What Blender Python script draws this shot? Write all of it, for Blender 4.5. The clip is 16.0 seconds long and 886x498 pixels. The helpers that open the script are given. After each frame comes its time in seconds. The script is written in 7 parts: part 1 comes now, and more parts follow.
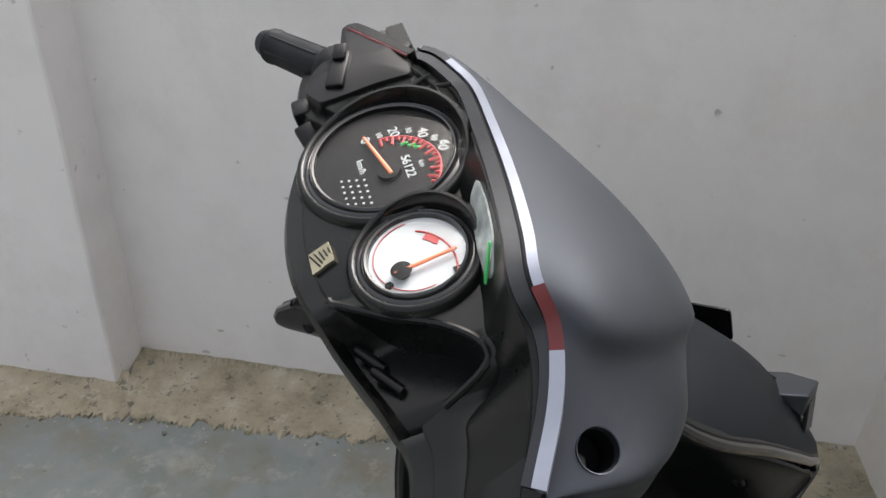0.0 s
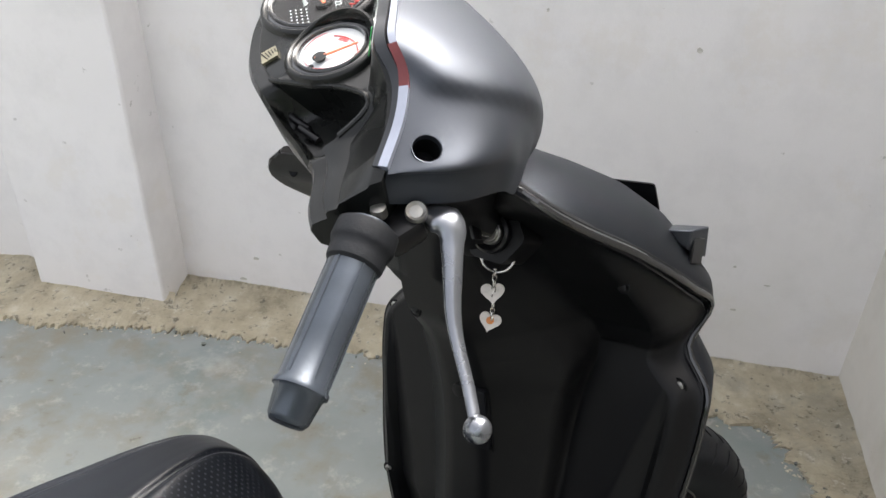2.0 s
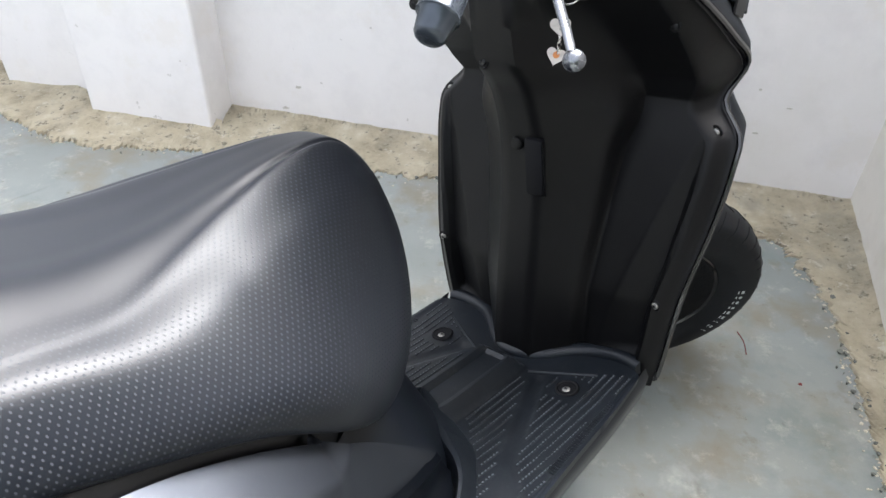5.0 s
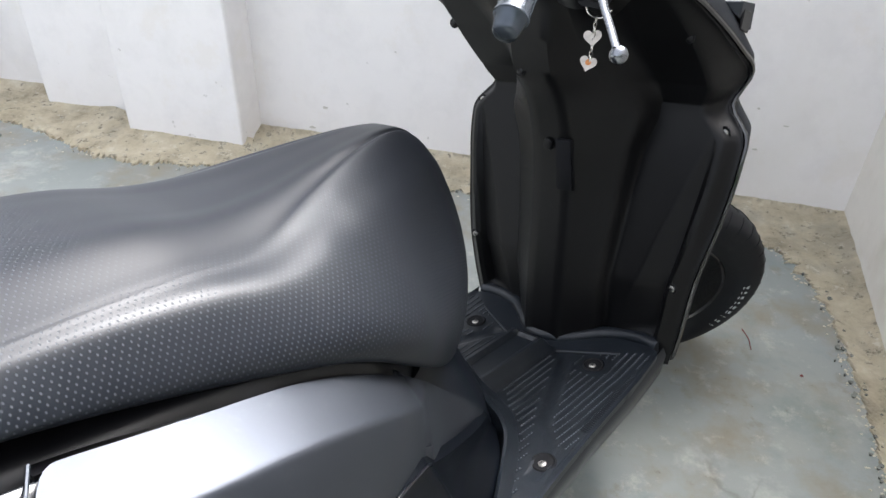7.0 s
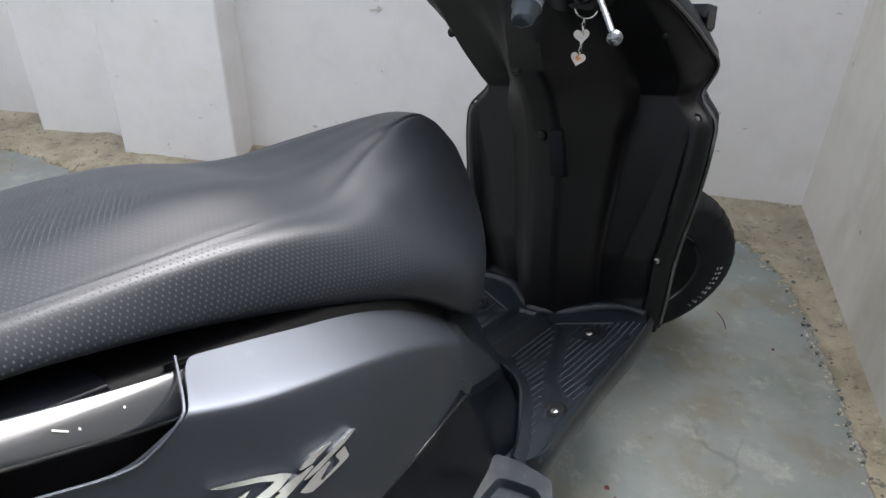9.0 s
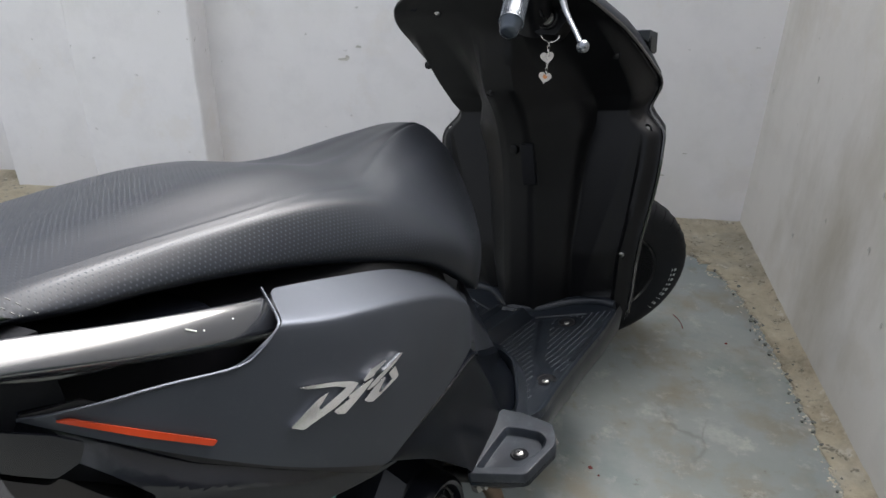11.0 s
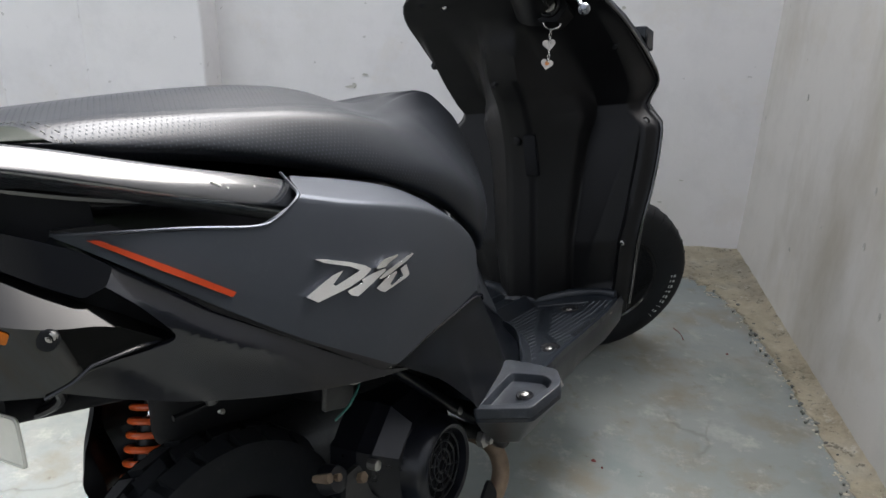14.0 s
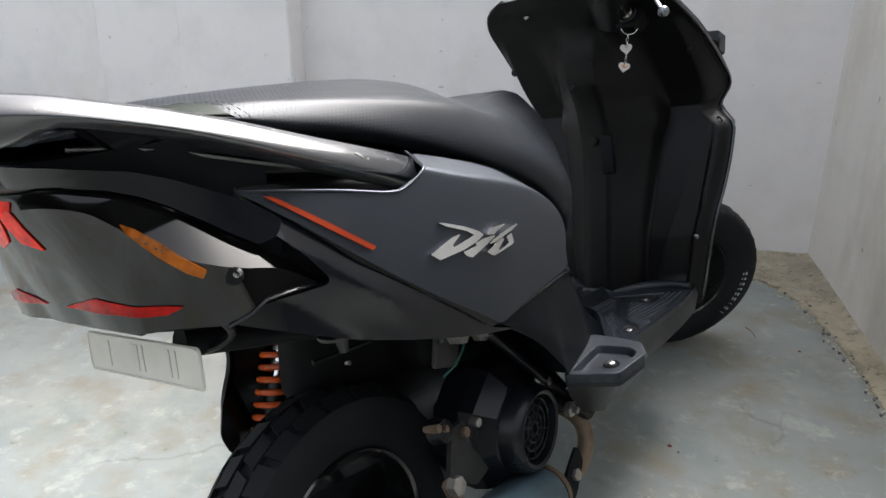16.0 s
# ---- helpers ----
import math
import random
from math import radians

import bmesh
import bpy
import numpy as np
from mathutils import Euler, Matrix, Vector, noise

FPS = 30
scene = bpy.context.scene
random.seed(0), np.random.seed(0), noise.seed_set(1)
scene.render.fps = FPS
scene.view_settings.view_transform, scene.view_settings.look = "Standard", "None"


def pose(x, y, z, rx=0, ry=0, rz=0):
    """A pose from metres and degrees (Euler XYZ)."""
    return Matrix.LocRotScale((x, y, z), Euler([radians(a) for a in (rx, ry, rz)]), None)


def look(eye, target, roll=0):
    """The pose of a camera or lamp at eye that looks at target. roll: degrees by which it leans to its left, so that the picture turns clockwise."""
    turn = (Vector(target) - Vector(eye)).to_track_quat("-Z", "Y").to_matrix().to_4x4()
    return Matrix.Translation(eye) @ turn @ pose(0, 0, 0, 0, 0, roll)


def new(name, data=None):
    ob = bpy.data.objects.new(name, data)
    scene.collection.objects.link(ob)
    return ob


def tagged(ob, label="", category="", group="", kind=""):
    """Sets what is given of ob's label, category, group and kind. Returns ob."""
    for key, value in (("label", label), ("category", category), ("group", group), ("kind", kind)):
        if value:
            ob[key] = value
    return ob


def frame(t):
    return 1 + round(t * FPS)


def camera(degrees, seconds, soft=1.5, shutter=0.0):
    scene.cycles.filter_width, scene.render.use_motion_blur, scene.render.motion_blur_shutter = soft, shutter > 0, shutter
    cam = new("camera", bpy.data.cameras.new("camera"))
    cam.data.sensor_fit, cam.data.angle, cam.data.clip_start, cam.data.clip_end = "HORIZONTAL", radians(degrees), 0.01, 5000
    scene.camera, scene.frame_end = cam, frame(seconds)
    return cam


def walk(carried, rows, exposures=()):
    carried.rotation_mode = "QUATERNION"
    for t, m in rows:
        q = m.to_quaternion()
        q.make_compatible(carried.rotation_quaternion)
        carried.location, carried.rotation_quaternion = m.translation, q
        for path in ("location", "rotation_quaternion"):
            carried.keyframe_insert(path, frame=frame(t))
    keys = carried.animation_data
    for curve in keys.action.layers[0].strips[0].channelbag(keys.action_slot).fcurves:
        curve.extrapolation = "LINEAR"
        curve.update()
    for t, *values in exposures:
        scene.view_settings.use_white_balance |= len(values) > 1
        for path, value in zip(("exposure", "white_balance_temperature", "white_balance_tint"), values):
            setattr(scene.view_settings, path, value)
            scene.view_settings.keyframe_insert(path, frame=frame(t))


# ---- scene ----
cam = camera(60.7, 16.0)
PATH = [
    (0, (0.230, 0.052, 1.279), (-0.028, 1.763, 0.277), 2.2),
    (0.5, (0.280, -0.007, 1.2852), (-0.036, 1.696, 0.286), 2.2),
    (1, (0.318, -0.058, 1.2808), (-0.034, 1.645, 0.293), 1.8),
    (1.5, (0.363, -0.108, 1.27), (-0.025, 1.596, 0.297), 1.2),
    (2, (0.381, -0.144, 1.24), (-0.017, 1.528, 0.218), 1.0),
    (2.5, (0.38, -0.178, 1.199), (0.001, 1.467, 0.127), 0.7),
    (3, (0.384, -0.209, 1.166), (0.01, 1.39, 0.024), 0.5),
    (3.5, (0.383, -0.234, 1.149), (0.007, 1.324, -0.047), 0.4),
    (4, (0.381, -0.269, 1.137), (-0.001, 1.254, -0.102), 0.4),
    (4.5, (0.377, -0.316, 1.14), (-0.008, 1.188, -0.121), 0.4),
    (5, (0.361, -0.356, 1.159), (-0.014, 1.152, -0.101), 1.4),
    (5.2, (0.361, -0.378, 1.171), (-0.018, 1.135, -0.08), 1.9),
    (7.5, (0.318, -0.548, 1.182), (-0.056, 1.033, 0.014), 1.5),
    (8, (0.305, -0.595, 1.179), (-0.048, 1.011, 0.04), 1.6),
    (8.5, (0.29, -0.647, 1.18), (-0.031, 0.978, 0.06), 1.5),
    (9, (0.293, -0.678, 1.184), (-0.01, 0.955, 0.07), 1.4),
    (11.3, (0.228, -0.893, 1.165), (0.08, 0.855, 0.203), 1.6),
    (11.5, (0.216, -0.901, 1.163), (0.101, 0.85, 0.202), 2.4),
    (12, (0.207, -0.932, 1.146), (0.14, 0.835, 0.211), 2.2),
    (12.5, (0.212, -0.948, 1.101), (0.172, 0.839, 0.204), 2.2),
    (13, (0.232, -0.956, 1.055), (0.163, 0.862, 0.224), 2.1),
    (13.5, (0.247, -0.973, 1.02), (0.102, 0.853, 0.218), 1.6),
    (14, (0.247, -0.986, 1.011), (0.058, 0.846, 0.231), 1.6),
    (14.5, (0.24, -1.025, 1.011), (-0.002, 0.815, 0.264), 1.9),
    (15, (0.231, -1.061, 1.018), (-0.058, 0.777, 0.284), 2.3),
    (15.5, (0.229, -1.095, 1.011), (-0.115, 0.738, 0.289), 1.2),
    (16, (0.209, -1.115, 0.995), (-0.133, 0.716, 0.266), -0.1),
]
EXPOSURES = [(t, e + 1.86, k, 10) for t, e, k in ((0.0, -0.18, 6750), (0.5, 0.16, 6750), (1.5, 0.44, 6800), (2.5, 0.65, 6800), (3.5, 0.9, 6700), (5.0, 1.05, 6500), (7.5, 0.8, 6500), (9.0, 0.35, 6500), (11.5, 0.2, 6500), (16.0, 0.14, 6500))]
walk(cam, [(t, look(eye, target, roll)) for t, eye, target, roll in PATH], EXPOSURES)

# ---------------------------------------------------------------- world and light
world = bpy.data.worlds.new("sky")
scene.world = world
world.use_nodes = True
wn = world.node_tree.nodes
sky = wn.new("ShaderNodeTexSky")
sky.sky_type = "NISHITA"
sky.sun_disc = False
sky.sun_elevation, sky.sun_rotation = radians(52), radians(22)
sky.air_density, sky.dust_density, sky.ozone_density = 1.0, 9.0, 1.0
haze = wn.new("ShaderNodeHueSaturation")
haze.inputs["Saturation"].default_value = 0.37
world.node_tree.links.new(sky.outputs[0], haze.inputs["Color"])
world.node_tree.links.new(haze.outputs[0], wn["Background"].inputs[0])
wn["Background"].inputs[1].default_value = 0.14
sun = new("sun", bpy.data.lights.new("sun", "SUN"))
sun.data.energy, sun.data.angle, sun.data.color = 0.46, radians(26), (0.74, 0.90, 1.16)
sun.matrix_world = look((2.3, 5.6, 7.9), (0, 0, 0))


# ---------------------------------------------------------------- materials
def nodes_of(name):
    m = bpy.data.materials.new(name)
    m.use_nodes = True
    nt = m.node_tree
    return m, nt, nt.nodes["Principled BSDF"]


def noise_node(nt, scale, detail=4.0, rough=0.55, coord="Object", stretch=None):
    tc = nt.nodes.new("ShaderNodeTexCoord")
    n = nt.nodes.new("ShaderNodeTexNoise")
    n.inputs["Scale"].default_value, n.inputs["Detail"].default_value, n.inputs["Roughness"].default_value = scale, detail, rough
    src = tc.outputs[coord]
    if stretch:
        mp = nt.nodes.new("ShaderNodeMapping")
        mp.inputs["Scale"].default_value = stretch
        nt.links.new(src, mp.inputs[0])
        src = mp.outputs[0]
    nt.links.new(src, n.inputs["Vector"])
    return n.outputs["Fac"]


def ramp(nt, fac, stops):
    r = nt.nodes.new("ShaderNodeValToRGB")
    while len(r.color_ramp.elements) < len(stops):
        r.color_ramp.elements.new(0.5)
    for e, (p, c) in zip(r.color_ramp.elements, stops):
        e.position, e.color = p, (*c, 1) if len(c) == 3 else c
    nt.links.new(fac, r.inputs[0])
    return r.outputs[0]


def mixc(nt, fac, a, b, mode="MIX"):
    m = nt.nodes.new("ShaderNodeMix")
    m.data_type, m.blend_type = "RGBA", mode
    for sock, v in ((m.inputs[0], fac), (m.inputs[6], a), (m.inputs[7], b)):
        if isinstance(v, (int, float)):
            sock.default_value = v
        elif isinstance(v, tuple):
            sock.default_value = (*v, 1)
        else:
            nt.links.new(v, sock)
    return m.outputs[2]


def math_node(nt, op, a, b=0.0, c=0.0):
    m = nt.nodes.new("ShaderNodeMath")
    m.operation = op
    for sock, v in zip(m.inputs, (a, b, c)):
        if isinstance(v, (int, float)):
            sock.default_value = v
        else:
            nt.links.new(v, sock)
    return m.outputs[0]


def bump(nt, bsdf, height, strength, distance, chain=None):
    b = nt.nodes.new("ShaderNodeBump")
    b.inputs["Strength"].default_value, b.inputs["Distance"].default_value = strength, distance
    nt.links.new(height, b.inputs["Height"])
    if chain:
        nt.links.new(chain, b.inputs["Normal"])
    nt.links.new(b.outputs[0], bsdf.inputs["Normal"])
    return b.outputs[0]


def surface(name, colour, rough, metal=0.0, grain=400.0, grain_depth=0.0002, vary=0.25, wear=9.0, coat=0.0, rough_vary=0.12, dust=0.0, spec=0.5):
    """A solid finish with soft large-scale variation, fine grain and a little dust on top."""
    m, nt, b = nodes_of(name)
    big = noise_node(nt, wear, 5.0, 0.6)
    fine = noise_node(nt, grain, 2.0)
    lo, hi = tuple(c * (1 - vary) for c in colour), tuple(min(1.0, c * (1 + vary)) for c in colour)
    col = ramp(nt, big, [(0.3, lo), (0.7, hi)])
    if dust:
        specks = ramp(nt, noise_node(nt, 60.0, 6.0, 0.75), [(0.56, (0, 0, 0)), (0.75, (dust, dust, dust))])
        col = mixc(nt, specks, col, (0.30, 0.28, 0.25))
    nt.links.new(col, b.inputs["Base Color"])
    r = math_node(nt, "MULTIPLY_ADD", big, rough_vary * 2, rough - rough_vary)
    nt.links.new(r, b.inputs["Roughness"])
    b.inputs["Metallic"].default_value = metal
    b.inputs["Specular IOR Level"].default_value = spec
    b.inputs["Coat Weight"].default_value = coat
    b.inputs["Coat Roughness"].default_value = 0.06
    if grain_depth:
        bump(nt, b, fine, 0.5, grain_depth)
    return m


MATTE_GREY = surface("matte_grey_paint", (0.038, 0.0435, 0.0545), 0.46, 0.75, 900, 0.00008, 0.08, 5, 0.0, 0.05, 0.03, 1.0)
SATIN_BLACK = surface("satin_black_plastic", (0.005, 0.005, 0.006), 0.34, 0.0, 700, 0.0001, 0.2, 8, 0.0, 0.06, 0.015, 0.30)
GRAIN_BLACK = surface("grained_black_plastic", (0.0045, 0.0045, 0.005), 0.38, 0.0, 1100, 0.00025, 0.2, 7, 0.0, 0.06, 0.010, 0.17)
FLOOR_BLACK = surface("worn_black_floor_plastic", (0.0080, 0.0108, 0.0150), 0.38, 0.0, 800, 0.0002, 0.3, 12, 0.0, 0.1, 0.05, 0.35)
SKIRT_BLACK = surface("worn_blue_black_plastic", (0.0060, 0.0078, 0.0115), 0.31, 0.0, 900, 0.00006, 0.3, 10, 0.0, 0.06, 0.03, 0.25)
SCUFFED = surface("scuffed_grey_black_plastic", (0.013, 0.016, 0.021), 0.44, 0.0, 700, 0.0003, 0.4, 30, 0.0, 0.1, 0.10, 0.28)
DASH_BLACK = surface("dashboard_black_plastic", (0.006, 0.0066, 0.0062), 0.27, 0.0, 900, 0.0001, 0.15, 9, 0.0, 0.06, 0.012, 0.30)
GLOSS_BLACK = surface("gloss_black_paint", (0.006, 0.006, 0.007), 0.16, 0.0, 300, 0.0, 0.2, 8, 0.6, 0.05, 0.05)
PIANO_BLACK = surface("polished_black_paint", (0.014, 0.0155, 0.019), 0.25, 0.0, 300, 0.0, 0.2, 14, 0.7, 0.06, 0.05, 1.0)
VOID_BLACK = surface("dull_black_underbody", (0.005, 0.0052, 0.0065), 0.7, 0.0, 200, 0.0005, 0.3, 12, spec=0.15)
DOT_BLACK = surface("rubbed_floor_dots", (0.085, 0.095, 0.105), 0.30, 0.0, 800, 0.0001, 0.3, 30, 0.0, 0.06, 0.05)
ENGINE_BLACK = surface("grimy_engine_black", (0.0055, 0.006, 0.0085), 0.30, 0.0, 200, 0.0002, 0.3, 14, 0.0, 0.08, 0.02, 0.30)
TAIL_BLACK = surface("polished_tail_black", (0.0060, 0.0066, 0.0090), 0.19, 0.0, 500, 0.00003, 0.2, 8, 0.08, 0.04, 0.015, 0.32)
RUBBER = surface("tyre_rubber", (0.0095, 0.0105, 0.0125), 0.58, 0.0, 350, 0.0004, 0.25, 16, 0.0, 0.1, 0.03, 0.2)
GRIP_RUBBER = surface("worn_shiny_grip_rubber", (0.050, 0.060, 0.074), 0.25, 0.5, 250, 0.0002, 0.25, 22, 0.0, 0.07, 0.04)
CHROME = surface("chrome", (0.72, 0.72, 0.73), 0.16, 1.0, 200, 0.00008, 0.1, 30, 0.0, 0.06)
STEEL = surface("dull_zinc_steel", (0.32, 0.31, 0.29), 0.42, 0.9, 250, 0.0002, 0.25, 40, 0.0, 0.1, 0.1)
ALLOY = surface("brushed_lever_alloy", (0.21, 0.22, 0.24), 0.28, 0.95, 300, 0.0001, 0.12, 18, 0.0, 0.07)
SILVER_TRIM = surface("silver_edge_trim", (0.30, 0.32, 0.38), 0.34, 0.6, 300, 0.0001, 0.1, 25, 0.0, 0.06)
DARK_TRIM = surface("dull_dark_silver_trim", (0.030, 0.032, 0.036), 0.30, 0.5, 300, 0.0001, 0.15, 25, 0.0, 0.06)
RED_TRIM = surface("faded_red_trim", (0.12, 0.018, 0.020), 0.40, 0.1, 300, 0.0001, 0.25, 40)
ORANGE = surface("orange_spring_paint", (0.62, 0.10, 0.018), 0.38, 0.0, 200, 0.0002, 0.2, 30, 0.2)
ORANGE_DECAL = surface("orange_red_reflector", (0.30, 0.028, 0.004), 0.35, 0.0, 400, 0.0001, 0.15, 25, 0.2)
CAST = surface("cast_aluminium_crankcase", (0.045, 0.045, 0.045), 0.5, 0.7, 160, 0.0006, 0.35, 14, 0.0, 0.12, 0.15)
RUSTY = surface("rusty_exhaust_steel", (0.16, 0.115, 0.08), 0.6, 0.5, 120, 0.0006, 0.4, 20)
MUFFLER_BLUE = surface("blue_grey_heat_shield", (0.09, 0.14, 0.17), 0.35, 0.5, 200, 0.0003, 0.35, 18)
PLATE_WHITE = surface("white_number_plate", (0.52, 0.51, 0.46), 0.5, 0.0, 200, 0.0002, 0.08, 20, 0.0, 0.06, 0.08)
PLATE_GREY = surface("raised_plate_bars", (0.50, 0.49, 0.46), 0.5, 0.0, 200, 0.0, 0.08, 20)
DIAL_BLACK = surface("dial_black", (0.006, 0.006, 0.006), 0.6, 0.0, 300, 0.0, 0.1, 20, spec=0.2)
DIAL_WHITE = surface("dial_white", (0.46, 0.485, 0.495), 0.5, 0.0, 300, 0.0, 0.04, 20)
MARK_WHITE = surface("white_print", (0.50, 0.53, 0.53), 0.5, 0.0, 300, 0.0, 0.05, 20)
MARK_RED = surface("red_print", (0.45, 0.04, 0.04), 0.5, 0.0, 300, 0.0, 0.05, 20)
MARK_GREEN = surface("green_print", (0.03, 0.45, 0.10), 0.5, 0.0, 300, 0.0, 0.05, 20)
NEEDLE = surface("orange_needle", (0.90, 0.24, 0.12), 0.5, 0.0, 300, 0.0, 0.05, 20)
BADGE = surface("gold_grey_badge", (0.20, 0.185, 0.13), 0.35, 0.7, 200, 0.0002, 0.2, 90)
SHELL = surface("milky_shell_tag", (0.55, 0.50, 0.46), 0.3, 0.0, 200, 0.0002, 0.12, 60, 0.3)
RUST_SPOT = surface("orange_resin", (0.60, 0.22, 0.06), 0.4, 0.0, 200, 0.0, 0.25, 120)
KEY_STEEL = surface("nickel_key_ring", (0.62, 0.60, 0.56), 0.25, 1.0, 200, 0.0001, 0.1, 60)
GREEN_PATCH = surface("dark_green_vinyl", (0.008, 0.013, 0.007), 0.55, 0.0, 900, 0.0003, 0.2, 20, spec=0.18)
THREAD = surface("grey_thread", (0.13, 0.13, 0.12), 0.7, 0.0, 800, 0.0002, 0.2, 60)
TEAL_WIRE = surface("teal_wire", (0.02, 0.12, 0.10), 0.4, 0.0, 200, 0.0, 0.2, 60)
RED_BIT = surface("dark_red_fleck", (0.14, 0.022, 0.018), 0.7, 0.0, 200, 0.0, 0.3, 80)
LEAF = surface("leaf_green", (0.05, 0.10, 0.03), 0.55, 0.0, 60, 0.001, 0.5, 4)
BARK = surface("tree_bark", (0.12, 0.09, 0.06), 0.8, 0.0, 30, 0.004, 0.4, 5)


SMOKED = surface("smoked_lamp_lens", (0.002, 0.002, 0.002), 0.05, 0.0, 100, 0.0, 0.2, 12, 0.0, 0.02, 0.0, 0.42)
RED_LENS = surface("red_lamp_lens", (0.30, 0.005, 0.003), 0.16, 0.0, 120, 0.0002, 0.5, 60, 0.0, 0.04, 0.0, 0.12)
RED_STREAK = surface("bright_red_lamp_lens", (0.75, 0.016, 0.005), 0.16, 0.0, 120, 0.0002, 0.3, 60, 0.0, 0.04, 0.0, 0.12)
# base colour midway between the blinking indicator lit and unlit, no emission
AMBER_PART_LIT = surface("part_lit_amber_bar", (0.28, 0.075, 0.006), 0.14, 0.0, 120, 0.0003, 0.7, 45, 0.0, 0.04, 0.0, 0.15)


def window_pane():
    """Thin clear pane: see-through with a faint sheen."""
    m, nt, b = nodes_of("gauge_window")
    tr, gl, mx = (nt.nodes.new("ShaderNode" + k) for k in ("BsdfTransparent", "BsdfGlossy", "MixShader"))
    gl.inputs["Roughness"].default_value, mx.inputs[0].default_value = 0.06, 0.025
    nt.links.new(tr.outputs[0], mx.inputs[1])
    nt.links.new(gl.outputs[0], mx.inputs[2])
    nt.links.new(mx.outputs[0], nt.nodes["Material Output"].inputs["Surface"])
    return m


GLASS = window_pane()


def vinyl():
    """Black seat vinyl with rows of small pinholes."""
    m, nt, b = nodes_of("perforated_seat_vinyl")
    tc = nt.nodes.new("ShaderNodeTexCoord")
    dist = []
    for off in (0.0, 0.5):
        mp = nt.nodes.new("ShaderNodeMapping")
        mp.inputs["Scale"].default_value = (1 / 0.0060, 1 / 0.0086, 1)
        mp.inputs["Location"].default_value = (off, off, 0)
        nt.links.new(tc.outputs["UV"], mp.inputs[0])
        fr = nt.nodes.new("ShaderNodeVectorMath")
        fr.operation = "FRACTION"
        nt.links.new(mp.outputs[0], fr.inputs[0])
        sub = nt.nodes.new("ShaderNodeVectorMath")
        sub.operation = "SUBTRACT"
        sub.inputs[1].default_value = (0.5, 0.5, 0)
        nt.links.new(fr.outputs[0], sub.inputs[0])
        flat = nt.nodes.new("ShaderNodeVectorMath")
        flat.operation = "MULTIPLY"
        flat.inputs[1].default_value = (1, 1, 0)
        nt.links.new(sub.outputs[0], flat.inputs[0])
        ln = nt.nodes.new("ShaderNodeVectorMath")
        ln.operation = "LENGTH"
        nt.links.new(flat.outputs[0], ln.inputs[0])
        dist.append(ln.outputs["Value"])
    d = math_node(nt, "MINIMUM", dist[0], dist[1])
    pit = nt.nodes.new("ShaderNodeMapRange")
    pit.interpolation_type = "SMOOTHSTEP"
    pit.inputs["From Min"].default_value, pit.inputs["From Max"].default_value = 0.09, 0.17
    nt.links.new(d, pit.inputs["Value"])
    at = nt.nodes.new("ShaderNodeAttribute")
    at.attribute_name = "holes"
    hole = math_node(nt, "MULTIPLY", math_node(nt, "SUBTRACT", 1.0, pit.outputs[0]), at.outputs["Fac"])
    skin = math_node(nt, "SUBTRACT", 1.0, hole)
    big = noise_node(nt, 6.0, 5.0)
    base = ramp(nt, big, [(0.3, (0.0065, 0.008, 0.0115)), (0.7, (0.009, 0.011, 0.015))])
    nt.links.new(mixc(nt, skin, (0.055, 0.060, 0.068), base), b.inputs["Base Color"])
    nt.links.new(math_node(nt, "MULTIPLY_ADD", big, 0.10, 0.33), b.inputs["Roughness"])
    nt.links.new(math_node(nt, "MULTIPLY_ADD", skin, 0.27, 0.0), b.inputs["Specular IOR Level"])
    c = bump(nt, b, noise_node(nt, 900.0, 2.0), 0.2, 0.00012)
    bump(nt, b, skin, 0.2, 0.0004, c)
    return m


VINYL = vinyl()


def plaster(name, tint, stain, stain_mix, run=0.85):
    """Old whitewashed plaster: blotches, brush marks, small chips."""
    m, nt, b = nodes_of(name)
    big = noise_node(nt, 1.3, 6.0, 0.6)
    mid = noise_node(nt, 7.0, 6.0, 0.65)
    streak = noise_node(nt, 2.2, 6.0, 0.65, stretch=(1.0, 1.0, run))
    chip = noise_node(nt, 26.0, 3.0, 0.6)
    fine = noise_node(nt, 180.0, 4.0, 0.7)
    col = ramp(nt, big, [(0.3, tuple(c * 0.94 for c in tint)), (0.7, tint)])
    col = mixc(nt, ramp(nt, mid, [(0.47, (0, 0, 0)), (0.66, (0.5, 0.5, 0.5))]), col, tuple(c * 0.85 for c in tint))
    col = mixc(nt, ramp(nt, noise_node(nt, 3.3, 7.0, 0.72), [(0.55, (0, 0, 0)), (0.62, (0.40, 0.40, 0.40))]), col, (tint[0] * 0.90, tint[1] * 0.875, tint[2] * 0.82))
    col = mixc(nt, ramp(nt, streak, [(0.50, (0, 0, 0)), (0.72, (stain_mix, stain_mix, stain_mix))]), col, stain)
    col = mixc(nt, ramp(nt, chip, [(0.70, (0, 0, 0)), (0.74, (0.5, 0.5, 0.5))]), col, (0.34, 0.32, 0.29))
    nt.links.new(col, b.inputs["Base Color"])
    b.inputs["Roughness"].default_value = 0.82
    c = bump(nt, b, mid, 0.35, 0.006)
    c = bump(nt, b, chip, 0.25, 0.002, c)
    bump(nt, b, fine, 0.4, 0.0008, c)
    return m


WALL_PAINT = plaster("whitewashed_plaster", (0.805, 0.782, 0.774), (0.70, 0.68, 0.64), 0.45)
# near-black plaster for the added unseen walls, keeps reflections dark
UNSEEN_WALL_PAINT = plaster("dark_unseen_plaster", (0.075, 0.078, 0.070), (0.035, 0.042, 0.030), 0.8, 0.3)
